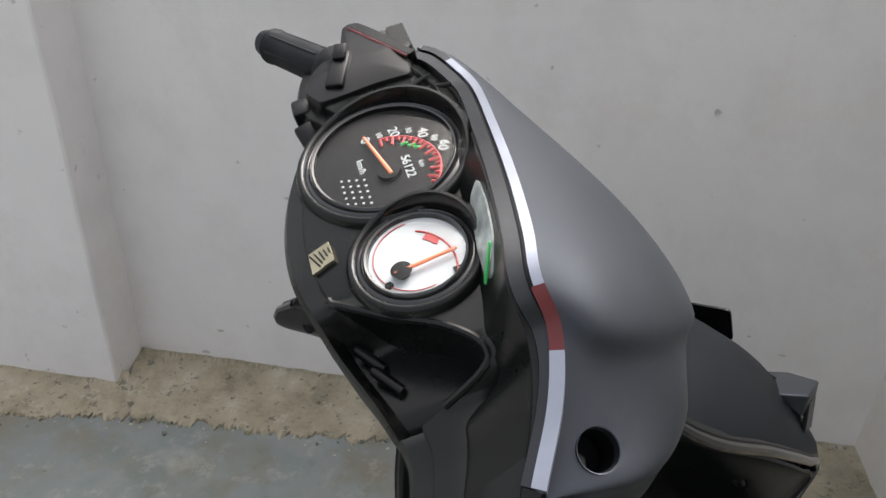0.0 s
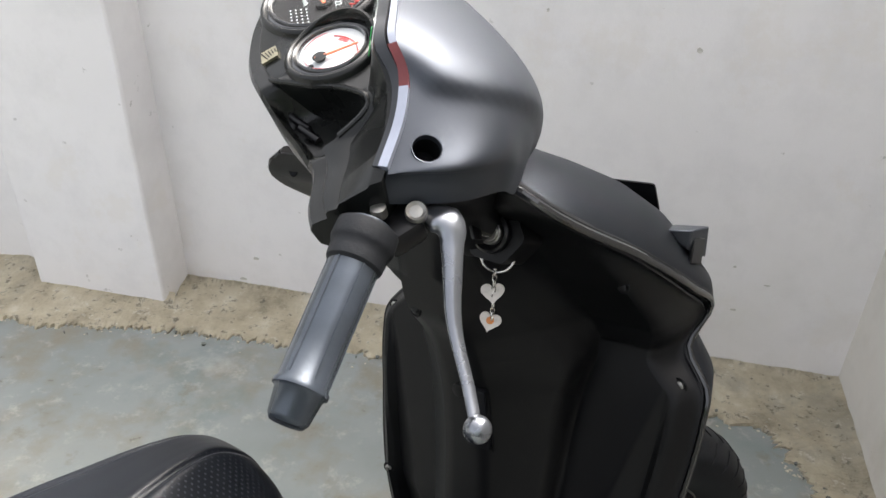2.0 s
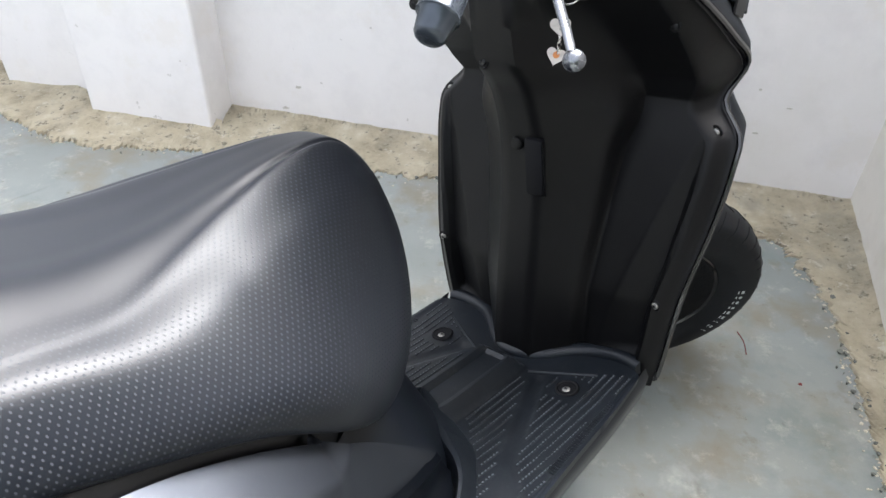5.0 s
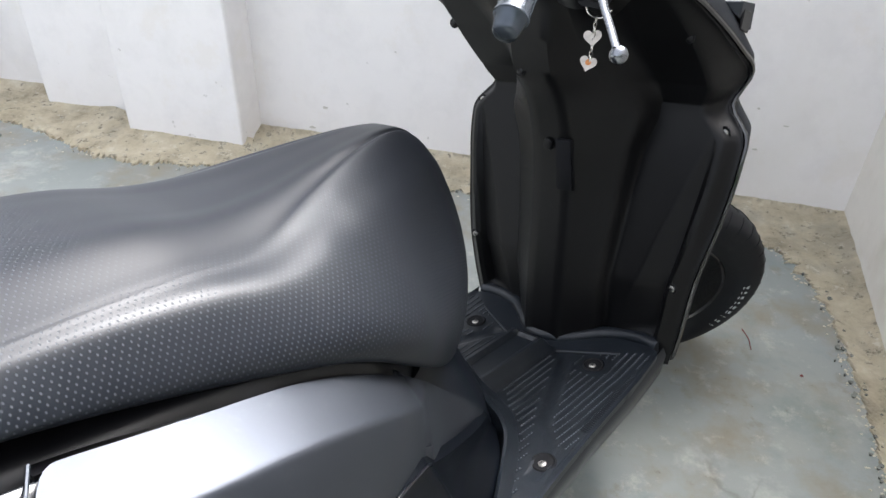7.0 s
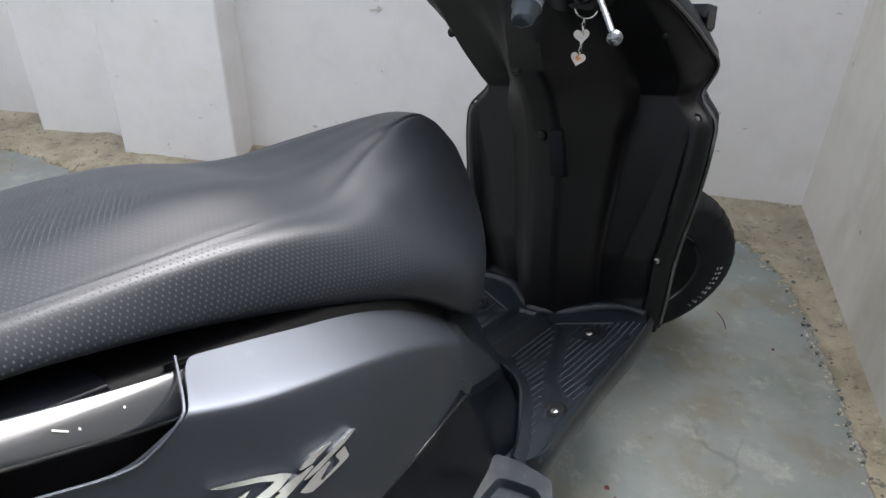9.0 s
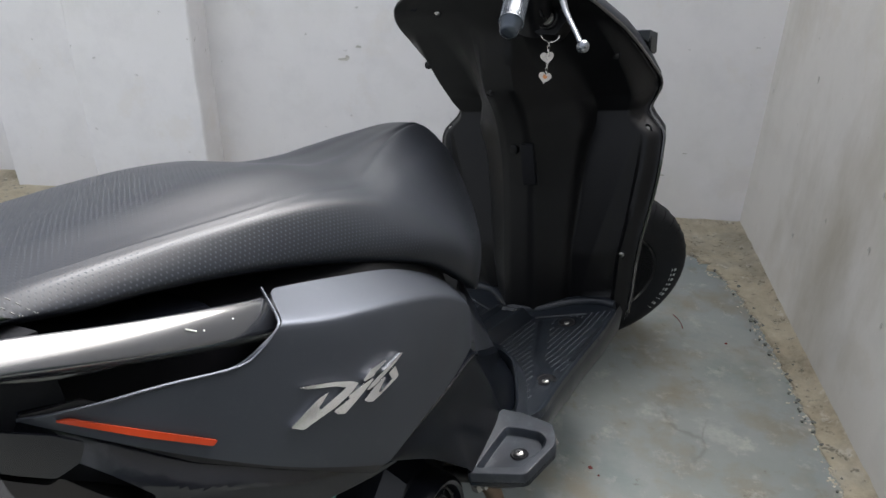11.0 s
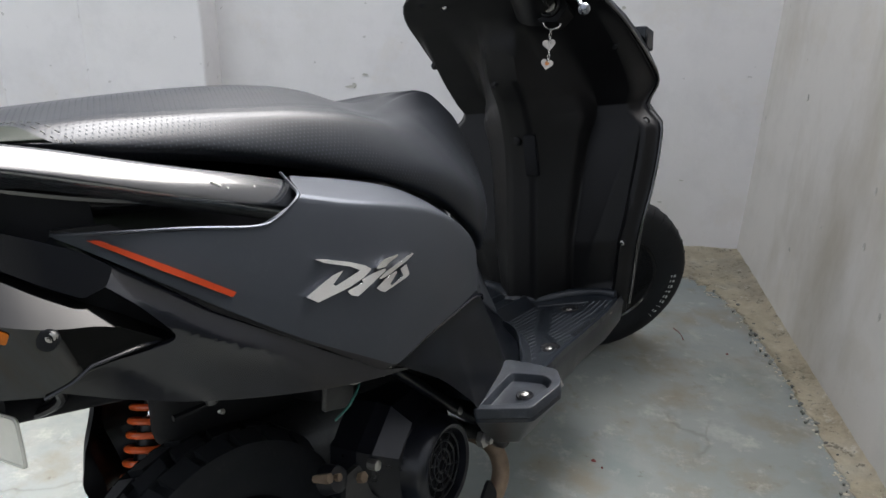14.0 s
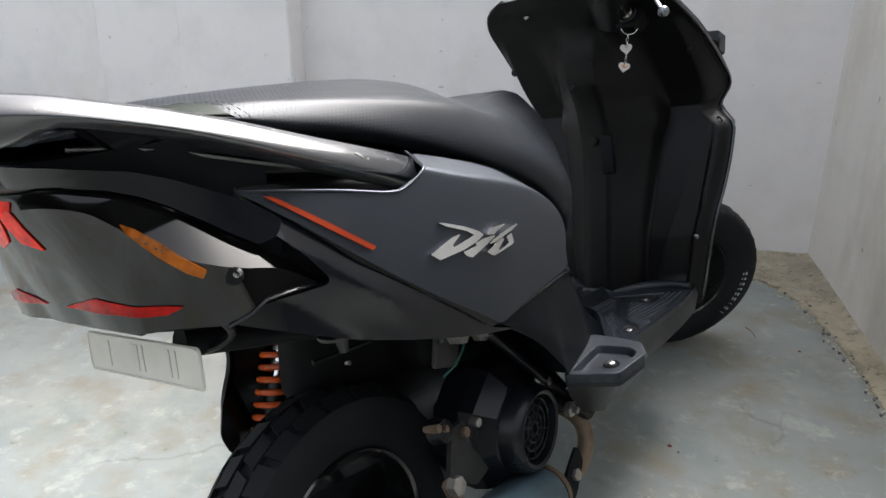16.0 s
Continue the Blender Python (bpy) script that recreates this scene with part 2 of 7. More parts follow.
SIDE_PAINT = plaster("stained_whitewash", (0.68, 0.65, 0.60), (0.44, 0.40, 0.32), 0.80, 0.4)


def concrete():
    m, nt, b = nodes_of("grey_cement_floor")
    big = noise_node(nt, 1.1, 6.0, 0.6)
    mid = noise_node(nt, 5.5, 6.0, 0.62)
    spot = noise_node(nt, 22.0, 5.0, 0.7)
    fine = noise_node(nt, 240.0, 3.0, 0.7)
    col = ramp(nt, big, [(0.28, (0.169, 0.185, 0.172)), (0.5, (0.232, 0.251, 0.242)), (0.75, (0.328, 0.314, 0.266))])
    col = mixc(nt, ramp(nt, mid, [(0.48, (0, 0, 0)), (0.66, (0.75, 0.75, 0.75))]), col, (0.203, 0.175, 0.124))
    col = mixc(nt, ramp(nt, noise_node(nt, 2.3, 7.0, 0.68), [(0.52, (0, 0, 0)), (0.62, (0.55, 0.55, 0.55))]), col, (0.153, 0.190, 0.186))
    col = mixc(nt, ramp(nt, noise_node(nt, 3.1, 6.0, 0.7), [(0.58, (0, 0, 0)), (0.70, (0.5, 0.5, 0.5))]), col, (0.452, 0.452, 0.418))
    col = mixc(nt, ramp(nt, noise_node(nt, 15.0, 7.0, 0.75), [(0.55, (0, 0, 0)), (0.68, (0.45, 0.45, 0.45))]), col, (0.452, 0.435, 0.384))
    col = mixc(nt, ramp(nt, noise_node(nt, 8.0, 6.0, 0.7), [(0.60, (0, 0, 0)), (0.68, (0.5, 0.5, 0.5))]), col, (0.169, 0.145, 0.107))
    col = mixc(nt, ramp(nt, spot, [(0.66, (0, 0, 0)), (0.72, (0.6, 0.6, 0.6))]), col, (0.099, 0.087, 0.068))
    vor = nt.nodes.new("ShaderNodeTexVoronoi")
    vor.feature = "DISTANCE_TO_EDGE"
    vor.inputs["Scale"].default_value = 1.15
    tc = nt.nodes.new("ShaderNodeTexCoord")
    warp = nt.nodes.new("ShaderNodeTexNoise")
    warp.inputs["Scale"].default_value, warp.inputs["Detail"].default_value = 3.0, 6.0
    nt.links.new(tc.outputs["Object"], warp.inputs["Vector"])
    nt.links.new(mixc(nt, 0.16, tc.outputs["Object"], warp.outputs["Color"]), vor.inputs["Vector"])
    crack = ramp(nt, vor.outputs["Distance"], [(0.0, (0.45, 0.45, 0.45)), (0.0045, (0, 0, 0))])
    crack = mixc(nt, 1.0, crack, ramp(nt, noise_node(nt, 1.7, 2.0), [(0.52, (0, 0, 0)), (0.60, (1, 1, 1))]), "MULTIPLY")
    col = mixc(nt, crack, col, (0.108, 0.103, 0.092))
    nt.links.new(col, b.inputs["Base Color"])
    nt.links.new(math_node(nt, "MULTIPLY_ADD", mid, 0.35, 0.36), b.inputs["Roughness"])
    c = bump(nt, b, mid, 0.2, 0.004)
    bump(nt, b, fine, 0.35, 0.0008, c)
    return m


CONCRETE = concrete()


def mortar():
    m, nt, b = nodes_of("rough_beige_mortar")
    mid = noise_node(nt, 9.0, 6.0, 0.7)
    spot = noise_node(nt, 40.0, 5.0, 0.7)
    col = ramp(nt, mid, [(0.3, (0.38, 0.33, 0.235)), (0.46, (0.60, 0.535, 0.395)), (0.60, (0.70, 0.64, 0.50)), (0.74, (0.84, 0.80, 0.69))])
    col = mixc(nt, ramp(nt, noise_node(nt, 3.4, 6.0, 0.7), [(0.52, (0, 0, 0)), (0.64, (0.45, 0.45, 0.45))]), col, (0.34, 0.32, 0.26))
    col = mixc(nt, ramp(nt, noise_node(nt, 24.0, 5.0, 0.75), [(0.60, (0, 0, 0)), (0.66, (0.7, 0.7, 0.7))]), col, (0.80, 0.77, 0.68))
    col = mixc(nt, ramp(nt, spot, [(0.58, (0, 0, 0)), (0.66, (0.75, 0.75, 0.75))]), col, (0.17, 0.155, 0.12))
    nt.links.new(col, b.inputs["Base Color"])
    b.inputs["Roughness"].default_value = 0.9
    c = bump(nt, b, mid, 0.7, 0.014)
    bump(nt, b, spot, 0.5, 0.004, c)
    return m


MORTAR = mortar()


# ---------------------------------------------------------------- modelling helpers
def part(name, bm, material, parent, label="", sharp=38.0, m=None, bevel=0.0, category=""):
    """Links a bmesh as one mesh object under a thing or a part."""
    bmesh.ops.recalc_face_normals(bm, faces=bm.faces)
    for e in bm.edges:
        e.smooth = not (len(e.link_faces) == 2 and e.calc_face_angle(0) > radians(sharp))
    for f in bm.faces:
        f.smooth = True
    me = bpy.data.meshes.new(name)
    bm.to_mesh(me)
    bm.free()
    me.materials.append(material)
    ob = new(name, me)
    if parent is not None:
        ob.parent = parent
    if m is not None:
        ob.matrix_basis = m
    if bevel:
        mod = ob.modifiers.new("bevel", "BEVEL")
        mod.width, mod.segments, mod.limit_method, mod.angle_limit = bevel, 2, "ANGLE", radians(40)
    if label:
        ob["label"] = label
    return ob


def table(*pairs):
    """A smooth curve through (t, value) pairs; values are numbers or vectors."""
    ts = [p[0] for p in pairs]
    vs = [np.array(p[1], float) for p in pairs]

    def at(t):
        if t <= ts[0]:
            return vs[0]
        if t >= ts[-1]:
            return vs[-1]
        i = max(k for k in range(len(ts) - 1) if ts[k] <= t)
        h = ts[i + 1] - ts[i]
        s = (t - ts[i]) / h

        def slope(k):
            if k == 0 or k == len(ts) - 1:
                a, b = (0, 1) if k == 0 else (len(ts) - 2, len(ts) - 1)
                return (vs[b] - vs[a]) / (ts[b] - ts[a])
            d0, d1 = (vs[k] - vs[k - 1]) / (ts[k] - ts[k - 1]), (vs[k + 1] - vs[k]) / (ts[k + 1] - ts[k])
            return (d0 + d1) / 2
        m0, m1 = slope(i), slope(i + 1)
        return ((2 * s**3 - 3 * s**2 + 1) * vs[i] + (s**3 - 2 * s**2 + s) * h * m0 + (-2 * s**3 + 3 * s**2) * vs[i + 1] + (s**3 - s**2) * h * m1)
    return at


def lin(t, *pairs):
    return float(np.interp(t, [p[0] for p in pairs], [p[1] for p in pairs]))


def spline(points, n):
    """n points along a smooth curve through the given ones."""
    p = table(*[(i, q) for i, q in enumerate(points)])
    return [Vector(p(t)) for t in np.linspace(0, len(points) - 1, n)]


def rounded(points, r, seg=4):
    """A closed outline with each corner rounded off; a point may carry its own radius."""
    out = []
    n = len(points)
    for i in range(n):
        q = points[i]
        rad = q[2] if len(q) > 2 else r
        c, a, b = np.array(q[:2]), np.array(points[i - 1][:2]), np.array(points[(i + 1) % n][:2])
        la, lb = np.linalg.norm(a - c), np.linalg.norm(b - c)
        p0, p1 = c + (a - c) / la * min(rad, la * 0.45), c + (b - c) / lb * min(rad, lb * 0.45)
        for s in np.linspace(0, 1, seg + 1):
            out.append((1 - s) ** 2 * p0 + 2 * s * (1 - s) * c + s**2 * p1)
    return [(float(x), float(y)) for x, y in out]


def dense(outline, step):
    """The same closed outline with points no further apart than step."""
    out = []
    for a, b in zip(outline, outline[1:] + outline[:1]):
        n = max(1, int(math.hypot(b[0] - a[0], b[1] - a[1]) / step))
        out += [(a[0] + (b[0] - a[0]) * k / n, a[1] + (b[1] - a[1]) * k / n) for k in range(n)]
    return out


def sheet(outline, f, step=0.02, thick=0.003, core=None, cuts=()):
    """A moulded shell: a flat outline cut into a fine mesh, shaped by f(u, v) -> (x, y, z), with thickness."""
    from mathutils.geometry import tessellate_polygon
    bm = bmesh.new()
    vs = [bm.verts.new((u, v, 0)) for u, v in outline]
    for tri in tessellate_polygon([[Vector((u, v, 0)) for u, v in outline]]):
        try:
            bm.faces.new([vs[i] for i in tri])
        except ValueError:
            pass
    lo = [min(p[k] for p in outline) for k in (0, 1)]
    hi = [max(p[k] for p in outline) for k in (0, 1)]
    for k in (0, 1):
        c = lo[k] + step
        while c < hi[k] - step * 0.2:
            co, no = [0, 0, 0], [0, 0, 0]
            co[k], no[k] = c, 1
            bmesh.ops.bisect_plane(bm, geom=bm.verts[:] + bm.edges[:] + bm.faces[:], plane_co=co, plane_no=no)
            c += step
    for c in cuts:
        bmesh.ops.bisect_plane(bm, geom=bm.verts[:] + bm.edges[:] + bm.faces[:], plane_co=(0, c, 0), plane_no=(0, 1, 0))
    bmesh.ops.remove_doubles(bm, verts=bm.verts, dist=1e-5)
    for v in bm.verts:
        v.co = f(v.co.x, v.co.y)
    bmesh.ops.recalc_face_normals(bm, faces=bm.faces)
    # the thickness goes inwards, away from the outer skin
    mid = sum((v.co for v in bm.verts), Vector()) / len(bm.verts)
    out = mid - Vector(core) if core else Vector((0, mid.y, 0))
    if (core or abs(mid.y) > 0.085) and sum(f.normal.dot(out.normalized()) * f.calc_area() for f in bm.faces) < -0.3 * sum(f.calc_area() for f in bm.faces) * (0.2 if core else 1):
        bmesh.ops.reverse_faces(bm, faces=bm.faces)
    if thick:
        bmesh.ops.solidify(bm, geom=bm.faces[:], thickness=thick)
    return bm


def loft(rings, closed=True, caps=True, uv=None):
    """A skin over rings of equal length."""
    bm = bmesh.new()
    rows = [[bm.verts.new(p) for p in r] for r in rings]
    n = len(rings[0])
    layer = bm.loops.layers.uv.new("uv") if uv else None
    for i in range(len(rows) - 1):
        for j in range(n if closed else n - 1):
            k = (j + 1) % n
            f = bm.faces.new((rows[i][j], rows[i][k], rows[i + 1][k], rows[i + 1][j]))
            if uv:
                for lp, (a, b) in zip(f.loops, ((i, j), (i, j + 1), (i + 1, j + 1), (i + 1, j))):
                    lp[layer].uv = uv(a, b % n if closed and b > n else min(b, n - 1) if not closed else b % n)
    if caps and closed:
        bm.faces.new(rows[0])
        bm.faces.new(rows[-1][::-1])
    return bm


def add(bm, other):
    """Joins one bmesh into another."""
    me = bpy.data.meshes.new("tmp")
    other.to_mesh(me)
    other.free()
    bm.from_mesh(me)
    bpy.data.meshes.remove(me)
    return bm


def tube(points, radius, seg=10, flat=1.0, side=None):
    """A round or oval bar along points; radius is a number or one per point."""
    pts = [Vector(p) for p in points]
    n = len(pts)
    rad = radius if isinstance(radius, (list, tuple)) else [radius] * n
    rings, ref = [], Vector(side) if side else None
    for i, p in enumerate(pts):
        t = (pts[min(i + 1, n - 1)] - pts[max(i - 1, 0)]).normalized()
        if ref is None:
            ref = t.orthogonal()
        a = (ref - t * ref.dot(t)).normalized()
        b = t.cross(a)
        if not side:
            ref = a
        rings.append([p + (a * math.cos(w) * flat + b * math.sin(w)) * rad[i] for w in np.linspace(0, 2 * math.pi, seg, endpoint=False)])
    return loft(rings)


def turned(profile, p0, axis, seg=32, caps=True):
    """A body of revolution: (distance along the axis, radius) pairs from p0."""
    ax = Vector(axis).normalized()
    a = ax.orthogonal().normalized()
    b = ax.cross(a)
    rings = [[Vector(p0) + ax * d + (a * math.cos(w) + b * math.sin(w)) * max(r, 1e-4) for w in np.linspace(0, 2 * math.pi, seg, endpoint=False)] for d, r in profile]
    return loft(rings, caps=caps)


def block(size, m=None, bevel=0.0, seg=2):
    bm = bmesh.new()
    bmesh.ops.create_cube(bm, size=1.0)
    bmesh.ops.scale(bm, vec=size, verts=bm.verts)
    if bevel:
        bmesh.ops.bevel(bm, geom=bm.edges[:], offset=bevel, segments=seg, profile=0.5, affect="EDGES")
    if m is not None:
        bmesh.ops.transform(bm, matrix=m, verts=bm.verts)
    return bm


def extruded(outline, depth, m=None, bevel=0.0):
    """A flat outline pulled up to a thickness."""
    from mathutils.geometry import tessellate_polygon
    bm = bmesh.new()
    lo = [bm.verts.new((u, v, 0)) for u, v in outline]
    hi = [bm.verts.new((u, v, depth)) for u, v in outline]
    n = len(outline)
    for tri in tessellate_polygon([[Vector((u, v, 0)) for u, v in outline]]):
        bm.faces.new([lo[i] for i in tri])
        bm.faces.new([hi[i] for i in tri])
    for i in range(n):
        bm.faces.new((lo[i], lo[(i + 1) % n], hi[(i + 1) % n], hi[i]))
    if m is not None:
        bmesh.ops.transform(bm, matrix=m, verts=bm.verts)
    return bm


def aligned(p, normal, up=(0, 0, 1)):
    """A pose at p whose z axis is the normal and whose y axis leans towards up."""
    z = Vector(normal).normalized()
    x = Vector(up).cross(z)
    x = x.normalized() if x.length > 1e-4 else z.orthogonal().normalized()
    y = z.cross(x)
    return Matrix.Translation(p) @ Matrix((x, y, z)).transposed().to_4x4()


def screw_head(name, p, normal, r, parent, material=None, cup=None, m=None):
    """A pan-head screw with a cross slot, in a small collar."""
    bm = turned([(-0.002, r), (r * 0.25, r), (r * 0.5, r * 0.72), (r * 0.56, 0.0005)], (0, 0, 0), (0, 0, 1), 16)
    q = (m or Matrix()) @ aligned(p, normal)
    ob = part(name, bm, material or STEEL, parent, m=q)
    for turn in (0, 90):
        part("slot", block((r * 1.0, r * 0.16, r * 0.1), pose(0, 0, r * 0.54, 0, 0, turn)), VOID_BLACK, ob)
    if cup:
        part("collar", turned([(0, r * 1.25), (r * 0.3, r * 1.5), (r * 0.05, r * 1.75)], (0, 0, -0.001), (0, 0, 1), 18), cup, ob)
    return ob


def lettering(name, text, size, material, parent, m):
    """Raised printed characters in the built-in font."""
    cu = bpy.data.curves.new(name, "FONT")
    cu.body, cu.size, cu.align_x, cu.align_y, cu.extrude = text, size, "CENTER", "CENTER", 0.0002
    tmp = bpy.data.objects.new("tmp", cu)
    scene.collection.objects.link(tmp)
    me = bpy.data.meshes.new_from_object(tmp.evaluated_get(bpy.context.evaluated_depsgraph_get()))
    bpy.data.objects.remove(tmp)
    bpy.data.curves.remove(cu)
    me.name = name
    me.materials.clear()
    me.materials.append(material)
    ob = new(name, me)
    ob.parent, ob.matrix_basis = parent, m
    return ob


# ---------------------------------------------------------------- the yard: floor, walls, roof
def wall_grid(name, outline_x, z0, z1, thick, material, m, label):
    """A plastered wall with a slightly uneven face: outline_x runs along the wall, z upwards, the face at y = 0."""
    bm = bmesh.new()
    nx, nz = max(2, int((outline_x[1] - outline_x[0]) / 0.06)), int((z1 - z0) / 0.08)
    front = [[bm.verts.new((outline_x[0] + (outline_x[1] - outline_x[0]) * i / nx, 0.004 * noise.noise(Vector((i * 0.11, k * 0.13, 3.1))), z0 + (z1 - z0) * k / nz)) for i in range(nx + 1)] for k in range(nz + 1)]
    for k in range(nz):
        for i in range(nx):
            bm.faces.new((front[k][i], front[k][i + 1], front[k + 1][i + 1], front[k + 1][i]))
    ret = bmesh.ops.extrude_face_region(bm, geom=bm.faces[:])
    for v in [g for g in ret["geom"] if isinstance(g, bmesh.types.BMVert)]:
        v.co.y = thick
    ob = part(name, bm, material, None, sharp=50, m=m)
    return tagged(ob, label, "wall", kind="structure")


def make_ground():
    bm = bmesh.new()
    size, fine = 60.0, 0.10
    xs = sorted({*[-size, -25, -10, -5], *np.round(np.arange(-3.0, 1.31, fine), 3), 3, 8, 25, size})
    ys = sorted({*[-size, -25, -10, -5, -3.2], *np.round(np.arange(-2.0, 1.71, fine), 3), 3, 8, 25, size})
    rows = [[bm.verts.new((x, y, 0.0035 * noise.noise(Vector((x * 2.1, y * 2.1, 0.4))) if abs(x) < 3.5 and abs(y) < 2.6 else 0)) for x in xs] for y in ys]
    for j in range(len(ys) - 1):
        for i in range(len(xs) - 1):
            bm.faces.new((rows[j][i], rows[j][i + 1], rows[j + 1][i + 1], rows[j + 1][i]))
    ob = part("floor", bm, CONCRETE, None)
    tagged(ob, "stained grey-green cement floor with hairline cracks", "floor", kind="structure")


make_ground()
wall_grid("wall_north", (-0.80, 1.16), -0.02, 2.0, 0.2, WALL_PAINT, pose(0, 1.5, 0), "whitewashed plaster wall with faint stains")
wall_grid("wall_north_west", (-6.0, -1.56), -0.02, 2.4, 0.2, WALL_PAINT, pose(0, 1.552, 0), "whitewashed plaster wall beyond the pillar")
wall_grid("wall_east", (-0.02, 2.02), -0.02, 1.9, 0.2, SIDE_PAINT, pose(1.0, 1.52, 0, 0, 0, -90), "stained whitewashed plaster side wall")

# two unseen walls, added so the tail lamp and covers reflect something dark
wall_grid("unseen_wall_east", (0.0, 3.4), -0.02, 1.25, 0.15, UNSEEN_WALL_PAINT, pose(2.3, -0.3, 0, 0, 0, -90), "unseen dark wall added to the east to darken reflections")
wall_grid("unseen_wall_south", (-6.0, 2.3), -0.02, 1.25, 0.15, UNSEEN_WALL_PAINT, pose(-3.7, -3.7, 0, 0, 0, 180), "unseen dark wall added to the south to darken reflections")


def pillar_tier(name, x0, x1, y0, y1, label):
    bm = block((x1 - x0, y1 - y0, 2.22), pose((x0 + x1) / 2, (y0 + y1) / 2, 1.09))
    for k in range(1, 46):
        bmesh.ops.bisect_plane(bm, geom=bm.verts[:] + bm.edges[:] + bm.faces[:], plane_co=(0, 0, k * 0.07), plane_no=(0, 0, 1))
    for v in bm.verts:
        v.co.x += 0.004 * noise.noise(Vector((v.co.z * 5, x0 * 9, v.co.y * 3)))
        v.co.y += 0.003 * noise.noise(Vector((v.co.z * 5, x0 * 7, 8.0)))
    tagged(part(name, bm, WALL_PAINT, None, bevel=0.006), label, "pillar", kind="structure")


pillar_tier("wall_pillar", -1.185, -0.78, 1.372, 1.70, "whitewashed square pillar standing proud of the wall")
pillar_tier("wall_pillar_step", -1.56, -1.187, 1.468, 1.70, "whitewashed shallow step beside the pillar")


def skirting(name, path, label, seed):
    """A band of rough mortar along the foot of a wall: (x, y) at the wall and at the ragged edge."""
    bm = bmesh.new()
    rows = []
    n = 420
    wall, edge = spline([(*p, 0) for p in path[0]], n), spline([(*p, 0) for p in path[1]], n)
    for i in range(n):
        wob = 0.022 * noise.noise(Vector((i * 0.07, seed, 0))) + 0.016 * noise.noise(Vector((i * 0.235, seed, 5))) + 0.014 * noise.noise(Vector((i * 0.49, seed, 9))) + 0.010 * noise.noise(Vector((i * 0.97, seed, 13)))
        e = edge[i] + (edge[i] - wall[i]).normalized() * wob
        row = []
        for k, (s, h) in enumerate(((0.0, 0.030), (0.12, 0.020), (0.35, 0.011), (0.62, 0.009), (0.86, 0.0075), (0.97, 0.006), (1.0, -0.004))):
            p = wall[i].lerp(e, s)
            p.z = h + 0.0035 * noise.noise(Vector((p.x * 22, p.y * 22, seed)))
            row.append(bm.verts.new(p))
        rows.append(row)
    for i in range(n - 1):
        for k in range(6):
            bm.faces.new((rows[i][k], rows[i][k + 1], rows[i + 1][k + 1], rows[i + 1][k]))
    bmesh.ops.solidify(bm, geom=bm.faces[:], thickness=0.012)
    tagged(part(name, bm, MORTAR, None, sharp=60), label, "skirting", kind="structure")


skirting("baseboard_north", [[(-0.79, 1.505), (-0.3, 1.505), (0.4, 1.505), (1.03, 1.505)], [(-0.74, 1.26), (-0.3, 1.29), (0.3, 1.33), (0.90, 1.27)]], "rough beige mortar band along the wall foot", 1.7)
skirting("baseboard_pillar", [[(-2.6, 1.56), (-1.62, 1.555), (-1.20, 1.44), (-0.76, 1.40)], [(-2.6, 1.32), (-1.6, 1.30), (-1.15, 1.20), (-0.72, 1.262)]], "rough beige mortar band round the pillar foot", 4.2)
skirting("baseboard_east", [[(1.004, 1.505), (1.004, 1.0), (1.004, 0.5), (1.004, -0.4)], [(0.80, 1.30), (0.905, 1.06), (0.940, 0.6), (0.940, -0.4)]], "narrow crumbling mortar band along the side wall foot", 7.9)

# ---------------------------------------------------------------- the scooter (x forward, y to its left, z up; rear axle over the origin)
scooter = new("scooter")
scooter.matrix_world = pose(-0.0638, -0.3466, 0, -11.5, 0, 64.3)
tagged(scooter, "matte dark grey motor scooter leaning on its side stand, handlebar turned", "scooter")


# ---- seat
def smooth(t):
    t = max(0.0, min(1.0, t))
    return t * t * (3 - 2 * t)


